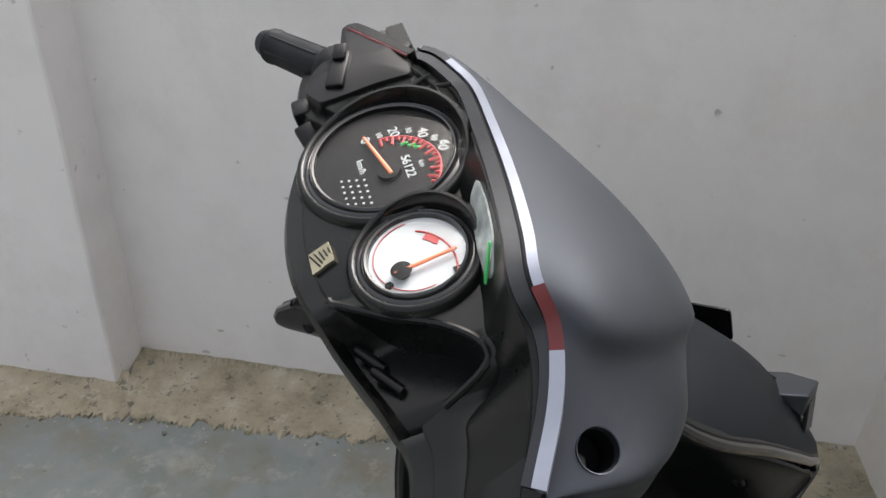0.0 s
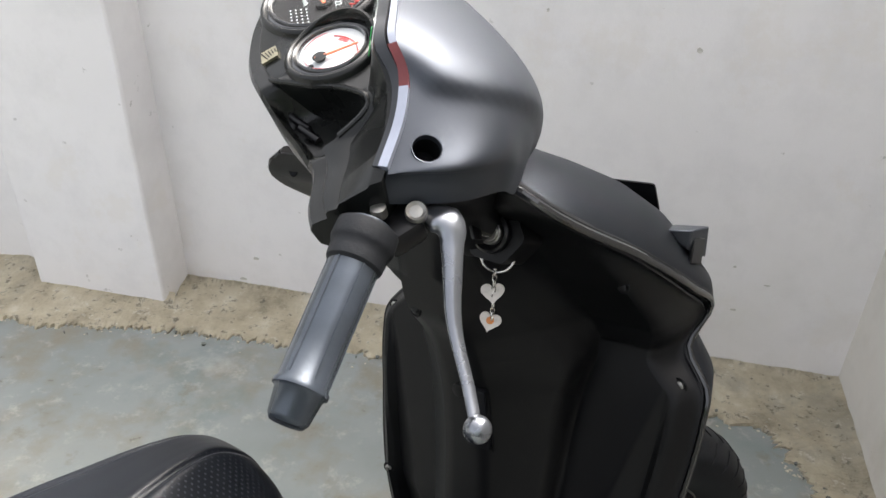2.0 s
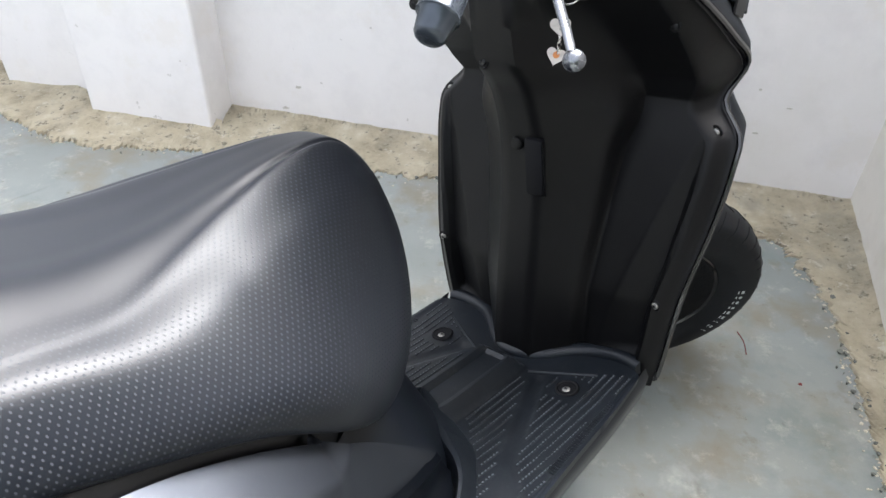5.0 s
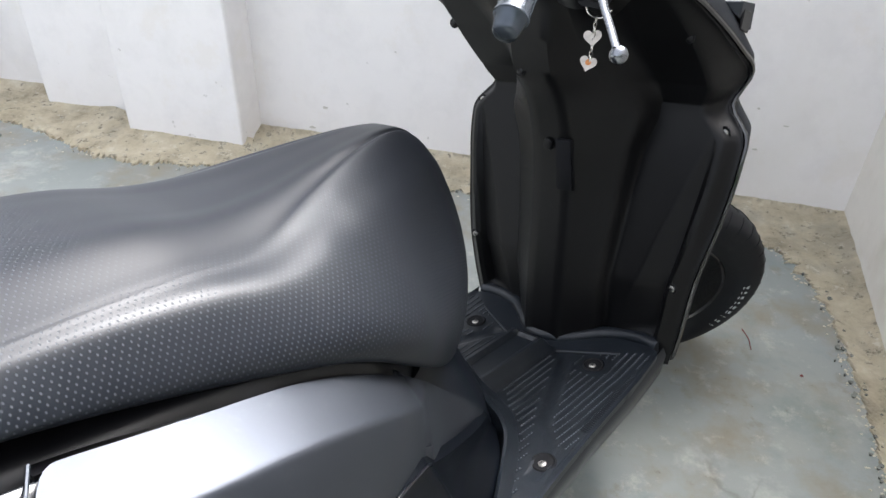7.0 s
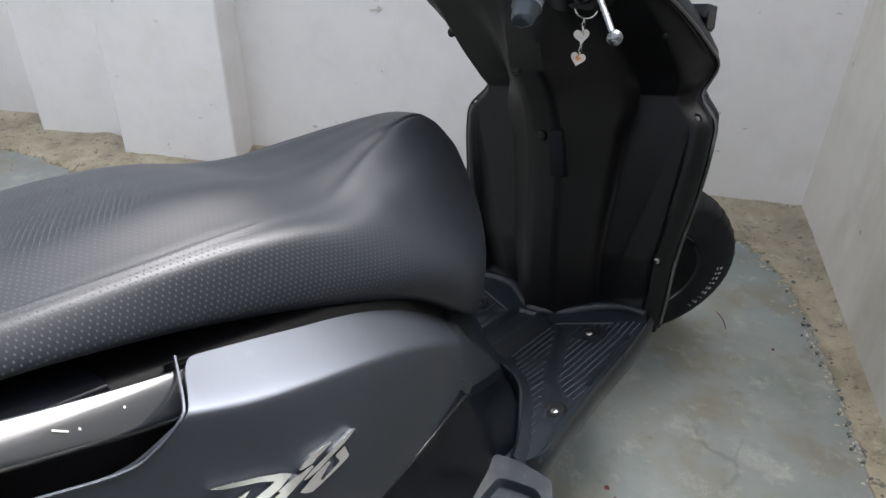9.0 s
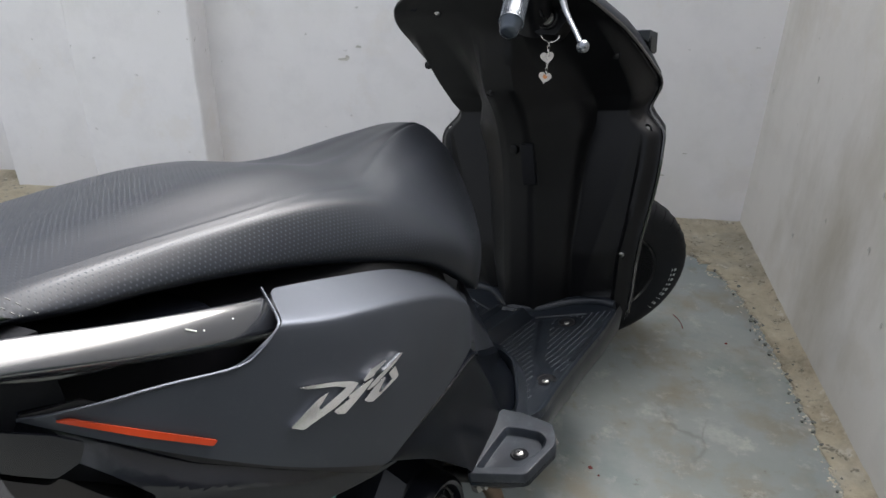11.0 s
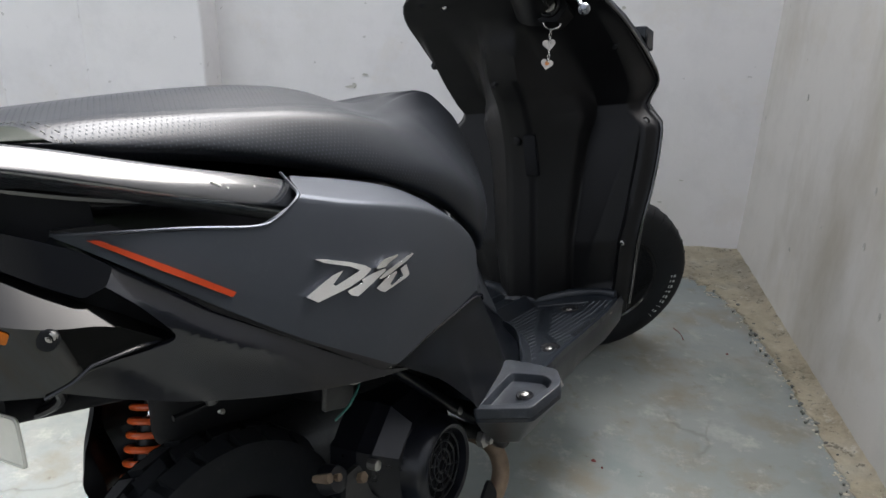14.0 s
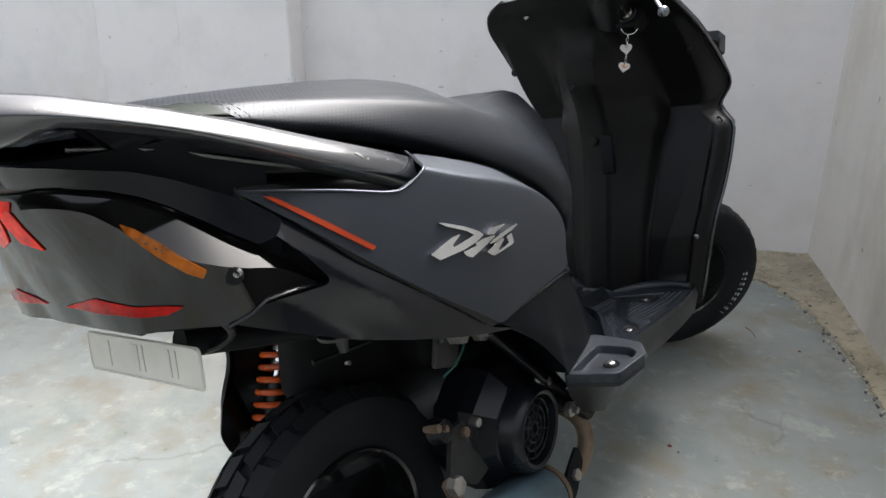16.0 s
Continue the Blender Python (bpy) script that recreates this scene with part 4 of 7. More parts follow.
for s in (-1, 1):
    part("amber_bar", sheet([(s * u, z) for u, z in rounded([(0.1367, 0.7634), (0.1476, 0.7573), (0.1684, 0.740), (0.1950, 0.7105), (0.1910, 0.7030), (0.1813, 0.7096), (0.1615, 0.7306), (0.1417, 0.7546)], 0.0015)], lens_skin(0.0016), 0.006, 0.0012, (-0.05, 0, 0.74)), AMBER_PART_LIT, lamp, "amber indicator bar, coloured midway between lit and unlit")
    part("red_bar", sheet([(s * u, z) for u, z in rounded([(0.018, 0.6815), (0.0802, 0.6942), (0.103, 0.6889), (0.1674, 0.6773), (0.1496, 0.6711), (0.10, 0.6775), (0.0446, 0.6795)], 0.002)], lens_skin(0.0016), 0.008, 0.0012, (-0.05, 0, 0.74)), RED_LENS, lamp, "red tail lamp bar")
    part("red_streak", sheet([(s * u, z) for u, z in rounded([(0.003, 0.795), (0.0228, 0.794), (0.0320, 0.7676), (0.0440, 0.7440), (0.0129, 0.7524), (0.003, 0.770)], 0.002)], lens_skin(0.0016), 0.008, 0.0012, (-0.05, 0, 0.74)), RED_STREAK, lamp, "bright red tail lamp streak")
    part("lens_rim", tube([lens_skin(0.002)(s * u, z) for u, z in ((0.3041, 0.6628), (0.2675, 0.6665), (0.2358, 0.6672), (0.2209, 0.6587), (0.2001, 0.650))], 0.0016, 6), TAIL_BLACK, lamp)
    part("screw_well", turned([(-0.004, 0.0085), (0.0022, 0.0085), (0.0035, 0.006)], lens_skin(0.0)(s * 0.2135, 0.6985), (-0.75, s * 0.6, 0), 16), VOID_BLACK, lamp)
    screw_head("lens_screw", lens_skin(0.0025)(s * 0.2165, 0.7005), (-0.7, s * 0.7, 0.1), 0.0048, lamp)
part("lamp_edge", loft([[tail_skin(-0.016)(u, z) for u in np.linspace(-0.34, 0.34, 31)] for z in (0.648, 0.67, 0.70)], closed=False), VOID_BLACK, lamp)
part("lamp_back", loft([[tail_skin(-0.014)(u, z) for u in np.linspace(-0.27, 0.27, 31)] for z in (0.662, 0.70, 0.74, 0.78, 0.825)]), VOID_BLACK, lamp)


# ---- grab rail
def make_rail():
    half = [(0.116, 0.186, 0.726), (0.085, 0.202, 0.731), (0.02, 0.207, 0.755), (-0.07, 0.204, 0.789), (-0.16, 0.194, 0.825), (-0.24, 0.180, 0.853), (-0.31, 0.150, 0.874), (-0.365, 0.085, 0.884)]
    pts = [(x, -y, z) for x, y, z in half] + [(-0.385, 0, 0.887)] + [(x, y, z) for x, y, z in half[::-1]]
    path = spline(pts, 85)
    rings = []
    n = len(path)
    for i, p in enumerate(path):
        t = (path[min(i + 1, n - 1)] - path[max(i - 1, 0)]).normalized()
        a = Vector((0, 0, 1)).cross(t).normalized()
        b = t.cross(a)
        e = min(i, n - 1 - i) / (n / 2)
        h, w = lin(e, (0, 0.005), (0.04, 0.012), (0.15, 0.021), (0.4, 0.016), (0.6, 0.012), (1, 0.010)), lin(e, (0, 0.005), (0.05, 0.016), (0.6, 0.022), (0.85, 0.029), (1, 0.032))
        ring = []
        for wv in np.linspace(0, 2 * math.pi, 32, endpoint=False):
            c, s_ = math.cos(wv), math.sin(wv)
            ring.append(p + a * math.copysign(abs(c) ** 1.45, c) * w + b * (math.copysign(abs(s_) ** 1.45, s_) * (1.4 if s_ > 0 else lin(e, (0, 0.6), (0.68, 0.7), (0.75, 2.4), (1.0, 3.2))) - 0.4) * h)
        rings.append(ring)
    rail = part("grab_rail", loft(rings), PIANO_BLACK, scooter, "scuffed gloss black pillion grab rail", sharp=70)
    for s in (-1, 1):
        for x, z in ((-0.225, 0.850), (-0.150, 0.812)):
            part("rail_rivet", turned([(-0.004, 0.0022), (0.0006, 0.0018), (0.0008, 0.0005)], (x, s * (0.211 if x > -0.2 else 0.196), z), (0, s, 0.3), 12), CAST, rail)
        part("rail_post", loft([[Vector((x, s * y, z)) for x, y, z in r] for r in (((-0.20, 0.07, 0.81), (-0.13, 0.09, 0.80), (-0.13, 0.15, 0.80), (-0.20, 0.12, 0.81)), ((-0.26, 0.08, 0.862), (-0.17, 0.10, 0.842), (-0.17, 0.165, 0.838), (-0.26, 0.15, 0.856)))]), TAIL_BLACK, rail)
    rnd = random.Random(9)
    for k in range(9):
        i = rnd.randrange(8, 34)
        c = rings[i][rnd.randrange(2, 7)] if rings[i][4].z > rings[i][20].z else rings[i][rnd.randrange(18, 23)]
        d = (c - path[i]).normalized()
        part("paint_chip", turned([(-0.0006, 0.0012), (0.0003, 0.0009), (0.0004, 0.0002)], c, d, 7), PLATE_WHITE, rail, "tiny pale chip")
    part("scratch_mark", tube([(-0.018, -0.2192, 0.7768), (-0.010, -0.2212, 0.7705)], 0.0008, 6), PLATE_WHITE, rail, "pale scuff")


make_rail()
lip = spline([(-0.24, -0.085, 0.832), (-0.19, -0.150, 0.818), (-0.12, -0.196, 0.790), (-0.05, -0.205, 0.768), (0.06, -0.205, 0.735)], 20)
part("tail_seam", tube(lip, 0.003, 6), GLOSS_BLACK, scooter)

# ---- number plate
plate_m = aligned((-0.19, -0.018, 0.600), (-0.92, -0.02, 0.10))
plate = part("number_plate", extruded(rounded([(-0.106, -0.024), (0.106, -0.024), (0.106, 0.022), (-0.106, 0.022)], 0.007), 0.002), PLATE_WHITE, scooter, "dusty white rear number plate with raised marks", m=plate_m, bevel=0.0006)
for x, w in ((-0.062, 0.003), (-0.010, 0.012), (0.004, 0.003), (0.052, 0.004), (0.064, 0.002)):
    part("plate_bar", block((w, 0.030, 0.0012), pose(x, 0, 0.0024), 0.0003, 1), PLATE_GREY, plate)
part("plate_rim", tube([(x, y, 0.002) for x, y in rounded([(-0.104, -0.022), (0.104, -0.022), (0.104, 0.020), (-0.104, 0.020)], 0.007)] + [(-0.104, -0.015, 0.002)], 0.0012, 6), PLATE_WHITE, plate)
part("plate_bracket", tube(spline([(-0.17, -0.06, 0.60), (-0.155, -0.10, 0.607), (-0.15, -0.13, 0.625), (-0.17, -0.12, 0.652), (-0.2, -0.06, 0.665)], 16), 0.0045, 8), SATIN_BLACK, scooter, "bent black plate bracket")
part("plate_carrier", block((0.04, 0.14, 0.02), pose(-0.195, 0.0, 0.652, 0, -20, 0), 0.005), SATIN_BLACK, scooter)


# ---- wheels
def make_wheel(name, m, r, half, lettered, blocky):
    wheel = new(name)
    wheel.parent, wheel.matrix_basis = scooter, m
    rim_r = r * 0.60
    prof = [(-half * 0.72, rim_r), (-half * 0.98, rim_r + (r - rim_r) * 0.35), (-half, rim_r + (r - rim_r) * 0.62), (-half * 0.86, r - 0.013), (-half * 0.55, r - 0.004), (0, r), (half * 0.55, r - 0.004), (half * 0.86, r - 0.013), (half, rim_r + (r - rim_r) * 0.62), (half * 0.98, rim_r + (r - rim_r) * 0.35), (half * 0.72, rim_r)]
    sm = spline([(a, b, 0) for a, b in prof], 41)
    depth = 0.010 if blocky else 0.0
    tyre = part("tyre", turned([(p.x, p.y - (depth if abs(p.x) < half * 0.9 and p.y > r - 0.03 else 0)) for p in sm], (0, 0, 0), (0, 1, 0), 72), RUBBER, wheel, "black rubber tyre")
    crown = [p for p in sm if p.y > rim_r + (r - rim_r) * 0.63]
    prof_at = lambda d: float(np.interp(d, [p.x for p in crown], [p.y for p in crown]))
    count = 26 if blocky else 40
    if blocky:
        bm0 = {}
        for row, (d0, d1, skew) in enumerate(((-0.92, -0.52, 0.05), (-0.46, -0.05, -0.08), (0.05, 0.46, 0.08), (0.52, 0.92, -0.05))):
            bm = bmesh.new()
            step = 2 * math.pi / count
            lo, hi = [], []
            for d, w in ((d0, -0.40), (d1, -0.40), (d1, 0.36), (d0, 0.36)):
                ang = w * step + skew * (d - d0)
                rr = prof_at(d * half)
                lo.append(bm.verts.new((math.cos(ang) * (rr - 0.014), d * half, math.sin(ang) * (rr - 0.014))))
                hi.append(bm.verts.new((math.cos(ang) * rr, d * half, math.sin(ang) * rr)))
            bm.faces.new(hi)
            for i in range(4):
                bm.faces.new((lo[i], lo[(i + 1) % 4], hi[(i + 1) % 4], hi[i]))
            first = part("tread_block", bm, RUBBER, tyre)
            for k in range(1, count):
                o = first.copy()
                scene.collection.objects.link(o)
                o.matrix_basis = pose(0, 0, 0, 0, 360 / count * (k + 0.5 * (row % 2)), 0)
    else:
        for k in range(count):
            ang = 2 * math.pi * k / count
            for s in (-1, 1):
                line = []
                for t in np.linspace(0.12, 0.92, 7):
                    a = ang + s * 0.02 + 0.10 * t
                    rr = prof_at(s * t * half) + 0.0005
                    line.append((math.cos(a) * rr, s * t * half, math.sin(a) * rr))
                part("tread_groove", tube(line, 0.0011, 4), VOID_BLACK, tyre)
    rim = part("rim", turned([(-half * 0.72, rim_r + 0.004), (-half * 0.80, rim_r), (-half * 0.62, rim_r - 0.010), (-half * 0.25, rim_r - 0.022), (half * 0.25, rim_r - 0.022), (half * 0.62, rim_r - 0.010), (half * 0.80, rim_r), (half * 0.72, rim_r + 0.004)], (0, 0, 0), (0, 1, 0), 48), GLOSS_BLACK, wheel, "gloss black wheel rim")
    part("hub", turned([(-half * 1.02, 0.020), (-half * 0.85, 0.030), (-half * 0.4, 0.042), (half * 0.4, 0.05), (half * 0.9, 0.05), (half, 0.03)], (0, 0, 0), (0, 1, 0), 32), SATIN_BLACK, wheel)
    for k in range(5):
        a = 2 * math.pi * k / 5 + 0.3
        c, s = math.cos(a), math.sin(a)
        bm = loft([[Vector((c * q - s * w, yy, s * q + c * w)) for w, yy in ((-wd, -0.016), (wd, -0.016), (wd, 0.012), (-wd, 0.012))] for q, wd in ((0.035, 0.020), (rim_r * 0.6, 0.014), (rim_r - 0.015, 0.017))])
        part("spoke", bm, SATIN_BLACK, wheel, bevel=0.002)
    part("axle_nut", turned([(0, 0.016), (0.003, 0.016), (0.003, 0.011), (0.013, 0.011), (0.013, 0.0075), (0.020, 0.007)], (0, -half * 1.0, 0), (0, -1, 0), 6), STEEL, wheel, "zinc axle nut")
    for k in range(3):
        a = 2 * math.pi * k / 3
        part("hub_bolt", turned([(0, 0.007), (0.006, 0.007)], (math.cos(a) * 0.035, -half * 0.72, math.sin(a) * 0.035), (0, -1, 0), 6), STEEL, wheel)
    if lettered:
        rl = rim_r + (r - rim_r) * 0.52
        for k, w in enumerate((0.012, 0.010, 0.012, 0.009, 0.013, 0.012, 0.004, 0.010, 0.004)):
            a = radians(lettered - 2 - k * 5.3)
            q = Matrix.Translation((math.cos(a) * rl, -half * 1.0, math.sin(a) * rl)) @ pose(0, 0, 0, 0, 90 - math.degrees(a), 0)
            part("white_bar", block((w * 0.72, 0.0012, 0.0125), q, 0.0004, 1), MARK_WHITE, tyre, "white raised sidewall mark")
    return wheel


rear_wheel = make_wheel("rear_wheel", pose(0.01, -0.015, 0.236), 0.222, 0.050, 0, True)
part("brake_plate", turned([(0.0, 0.104), (0.004, 0.108), (0.010, 0.104), (0.012, 0.050), (0.018, 0.046)], (0, 0.010, 0), (0, -1, 0), 36), SATIN_BLACK, rear_wheel, "round black brake plate")
part("plate_bolt", turned([(0, 0.0115), (0.003, 0.0115), (0.003, 0.0085), (0.010, 0.0085), (0.011, 0.004)], (0.038, -0.012, 0.062), (0, -1, 0), 12), STEEL, rear_wheel, "zinc bolt")
fw_left, fw_fwd, fw_up = Vector((0.695, 0.643, 0.322)), Vector((0.706, -0.695, -0.136)), Vector((-0.136, -0.322, 0.937))
front_m = Matrix.Translation((1.250, -0.032, 0.214)) @ Matrix((fw_fwd, fw_left, fw_up)).transposed().to_4x4()
make_wheel("front_wheel", front_m, 0.216, 0.045, 6, False)
for s in (-1, 1):
    part("fork_leg", tube([front_m @ Vector((0, s * 0.062, 0)), front_m @ Vector((-0.03, s * 0.062, 0.16)), front_m @ Vector((-0.12, s * 0.055, 0.36))], [0.018, 0.022, 0.02], 14), SATIN_BLACK, scooter)


# ---- engine, suspension and exhaust
def coil(p0, p1, r, wire, turns):
    a, b = Vector(p0), Vector(p1)
    ax = (b - a).normalized()
    u = ax.orthogonal().normalized()
    v = ax.cross(u)
    return tube([a.lerp(b, t) + (u * math.cos(t * turns * 2 * math.pi) + v * math.sin(t * turns * 2 * math.pi)) * r for t in np.linspace(0, 1, int(turns * 22))], wire, 8)


shock = new("shock_absorber")
shock.parent = scooter
s0, s1 = Vector((0.118, 0.100, 0.575)), Vector((0.006, 0.100, 0.330))
part("spring", coil(s0, s1, 0.0255, 0.0046, 15), ORANGE, shock, "orange coil spring")
part("damper_rod", tube([s0, s0.lerp(s1, 0.75)], 0.009, 14), CHROME, shock)
part("damper_body", tube([s0.lerp(s1, 0.55), s1], 0.017, 16), SATIN_BLACK, shock)
for k in range(9):
    q = s0.lerp(s1, 0.08 + k * 0.09)
    part("rod_collar", turned([(0, 0.012), (0.008, 0.012)], q, s1 - s0, 12), STEEL, shock)
part("spring_cup", turned([(-0.012, 0.02), (0, 0.034), (0.006, 0.034)], s0, s1 - s0, 24), SATIN_BLACK, shock)
# the flap's forward stretch is added to close a bright gap beside the spring
bm = sheet(rounded([(0.005, 0.56), (0.25, 0.58), (0.25, 0.37), (0.020, 0.355), (-0.032, 0.366), (-0.042, 0.398), (-0.012, 0.46), (0.008, 0.505)], 0.012), lambda x, z: Vector((x, 0.135 + 0.012 * math.sin(x * 70) + 0.008 * math.sin(z * 60), z)), 0.02, 0.005)
part("rear_mudflap", bm, SATIN_BLACK, scooter, "crumpled black inner mudguard", bevel=0.002)

rings = [[Vector((x, y + math.copysign(abs(math.cos(w)) ** 0.6, math.cos(w)) * hy, z + math.copysign(abs(math.sin(w)) ** 0.6, math.sin(w)) * hz)) for w in np.linspace(0, 2 * math.pi, 24, endpoint=False)] for x, y, z, hy, hz in ((0.0, 0.095, 0.25, 0.035, 0.06), (0.10, 0.09, 0.27, 0.05, 0.08), (0.20, 0.03, 0.30, 0.11, 0.10), (0.30, 0.02, 0.31, 0.12, 0.11), (0.40, 0.0, 0.32, 0.12, 0.09), (0.46, 0.0, 0.33, 0.08, 0.06))]
engine = new("engine")
engine.parent = scooter
part("crankcase", loft(rings), CAST, engine, "grimy cast crankcase", sharp=60)
part("air_box", block((0.20, 0.20, 0.12), pose(0.30, 0.03, 0.46, 0, 8, 0), 0.02, 3), VOID_BLACK, engine)
# added black block that keeps daylight from showing through the engine space
part("gap_filler", block((0.41, 0.07, 0.17), pose(0.225, 0.02, 0.480, 0, 10, 0), 0.03, 3), VOID_BLACK, engine, "dull black filler block closing bright gaps by the spring")
part("frame_tube", tube(spline([(-0.18, -0.08, 0.62), (0.0, -0.10, 0.57), (0.2, -0.11, 0.50), (0.36, -0.11, 0.40), (0.5, -0.10, 0.25)], 20), 0.016, 12), VOID_BLACK, engine)
fc, fa = Vector((0.278, -0.122, 0.300)), Vector((0.06, -0.99, -0.02)).normalized()
part("fan_shroud", turned([(-0.06, 0.100), (-0.01, 0.106), (0.012, 0.102), (0.034, 0.080), (0.040, 0.074)], fc, fa, 9), ENGINE_BLACK, engine, "faceted black fan cover", sharp=12, bevel=0.003)
part("fan_mouth", turned([(0.026, 0.072), (0.060, 0.068), (0.071, 0.063), (0.074, 0.058), (0.072, 0.053), (0.055, 0.051)], fc, fa, 44), ENGINE_BLACK, engine, "round fan mouth")
fu, fv = fa.orthogonal().normalized(), fa.cross(fa.orthogonal().normalized())
for k in range(4):
    part("grille_ring", tube([fc + fa * 0.062 + (fu * math.cos(a) + fv * math.sin(a)) * (0.010 + k * 0.012) for a in np.linspace(0, 2 * math.pi, 33)], 0.0017, 6), ENGINE_BLACK, engine)
for k in range(10):
    a = 2 * math.pi * k / 10
    d = fu * math.cos(a) + fv * math.sin(a)
    part("grille_spoke", tube([fc + fa * 0.061 + d * 0.008, fc + fa * 0.061 + d * 0.051], 0.0018, 6), ENGINE_BLACK, engine)
part("fan_back", turned([(0.0558, 0.051), (0.0565, 0.050)], fc, fa, 30), VOID_BLACK, engine)
for p in ((0.366, -0.165, 0.335), (0.352, -0.165, 0.245), (0.178, -0.160, 0.358), (0.185, -0.160, 0.235), (0.345, -0.170, 0.285)):
    part("case_bolt", turned([(-0.01, 0.007), (0.004, 0.007), (0.006, 0.004)], p, (0, -1, 0), 8), STEEL, engine)
part("crank_boss", turned([(0, 0.019), (0.02, 0.016), (0.022, 0.009)], (0.115, -0.135, 0.372), (0.1, -1, 0.2), 18), ENGINE_BLACK, engine)
part("mount_bolt", turned([(0, 0.016), (0.012, 0.016), (0.013, 0.010), (0.024, 0.009)], (0.205, -0.165, 0.487), (0, -1, 0.1), 8), STEEL, engine, "zinc mounting bolt")
part("mount_nut", turned([(0, 0.013), (0.02, 0.013)], (0.150, -0.165, 0.502), (0, -1, 0.1), 6), STEEL, engine)
part("mount_bar", tube([(0.135, -0.155, 0.505), (0.22, -0.155, 0.484)], 0.010, 10), CAST, engine)
part("mount_plate", block((0.05, 0.01, 0.05), pose(0.150, -0.150, 0.480, 0, 20, 0), 0.004), CAST, engine)
part("fuel_tap", turned([(0, 0.022), (0.016, 0.022), (0.018, 0.027), (0.022, 0.027), (0.024, 0.009), (0.045, 0.006)], (-0.015, -0.135, 0.590), (0.05, 0, -1), 20), CAST, engine, "pale metal fuel tap")
part("wire_teal", tube(spline([(0.125, -0.160, 0.452), (0.15, -0.165, 0.462), (0.18, -0.160, 0.480), (0.21, -0.13, 0.50)], 14), 0.0015, 6), TEAL_WIRE, engine)
part("cable", tube(spline([(-0.05, -0.12, 0.545), (0.05, -0.14, 0.54), (0.14, -0.15, 0.535)], 12), 0.0035, 6), VOID_BLACK, engine)
part("stand_arm", tube(spline([(0.36, -0.12, 0.30), (0.41, -0.17, 0.275), (0.445, -0.185, 0.245)], 10), [0.013] * 8 + [0.016, 0.016], 10), SATIN_BLACK, engine)
part("stand_bolt", turned([(0, 0.013), (0.01, 0.013), (0.012, 0.006), (0.02, 0.006)], (0.392, -0.178, 0.275), (0, -1, 0), 6), STEEL, engine)
part("engine_bracket", extruded(rounded([(0.134, 0.368), (0.161, 0.368), (0.166, 0.345), (0.172, 0.318), (0.208, 0.272), (0.168, 0.262), (0.112, 0.300)], 0.006), 0.008, Matrix.Translation((0, -0.142, 0)) @ pose(0, 0, 0, 90, 0, 0)), CAST, engine, "rust-tinged cast engine bracket", bevel=0.001)
for p, r in (((0.098, -0.155, 0.389), 0.0065), ((0.112, -0.157, 0.382), 0.005), ((0.156, -0.153, 0.353), 0.0075)):
    part("rusty_bolt", turned([(-0.02, r * 0.7), (0.0, r), (0.005, r), (0.006, r * 0.5)], p, (0.1, -1, 0.2), 6), RUSTY, engine, "rusty bolt head")
part("clip_bolt", turned([(-0.004, 0.0022), (0.003, 0.0032), (0.004, 0.001)], (0.020, -0.100, 0.511), (0, -1, 0.2), 8), STEEL, engine)
part("frame_rod", tube(spline([(0.235, -0.155, 0.475), (0.343, -0.160, 0.360), (0.452, -0.162, 0.252)], 10), 0.0085, 10), ENGINE_BLACK, engine, "dark frame rod below the foot step")
exhaust = new("exhaust")
exhaust.parent = scooter
part("header_pipe", tube(spline([(0.42, -0.10, 0.27), (0.435, -0.165, 0.24), (0.425, -0.185, 0.195), (0.37, -0.185, 0.165), (0.30, -0.180, 0.165)], 20), 0.014, 12), RUSTY, exhaust, "rust-brown exhaust pipe")
part("muffler", turned([(-0.01, 0.024), (0.0, 0.040), (0.02, 0.052), (0.24, 0.058), (0.36, 0.056), (0.38, 0.03)], (0.300, -0.175, 0.175), (-1, -0.02, 0.12), 28), MUFFLER_BLUE, exhaust, "blue-grey muffler with a pale wrap")
part("clamp", turned([(0, 0.045), (0.012, 0.047)], (0.305, -0.175, 0.175), (-1, -0.02, 0.12), 28), RUSTY, exhaust)
part("exhaust_bracket", loft([[Vector((x, -0.20 + dy, z)) for x, z in rounded([(0.335, 0.20), (0.37, 0.225), (0.385, 0.19), (0.35, 0.145), (0.315, 0.13), (0.31, 0.16)], 0.01)] for dy in (0.0, 0.005)]), VOID_BLACK, exhaust)
part("bracket_bolt", turned([(0, 0.010), (0.007, 0.010), (0.008, 0.004)], (0.352, -0.20, 0.182), (0, -1, 0.2), 6), STEEL, exhaust)
part("muffler_bolt", turned([(0, 0.013), (0.014, 0.013), (0.016, 0.006)], (0.075, -0.185, 0.325), (0, -1, 0.2), 6), STEEL, exhaust)
part("muffler_strap", tube(spline([(0.075, -0.18, 0.325), (0.09, -0.175, 0.29), (0.11, -0.17, 0.24)], 8), 0.010, 8), RUSTY, exhaust)


# ---- floorboard
INNER_DOTS = [(0.845, 0.050), (0.86, 0.052), (0.80, 0.078), (0.706, 0.118), (0.675, 0.138), (0.600, 0.176), (0.528, 0.212), (0.524, 0.196), (0.600, 0.160), (0.655, 0.125), (0.690, 0.078), (0.715, 0.050)]
OUTER_DOTS = [(0.868, 0.084), (0.69, 0.156), (0.634, 0.205), (0.672, 0.210), (0.710, 0.196), (0.753, 0.187), (0.872, 0.182), (0.935, 0.194), (0.930, 0.170), (0.900, 0.120)]


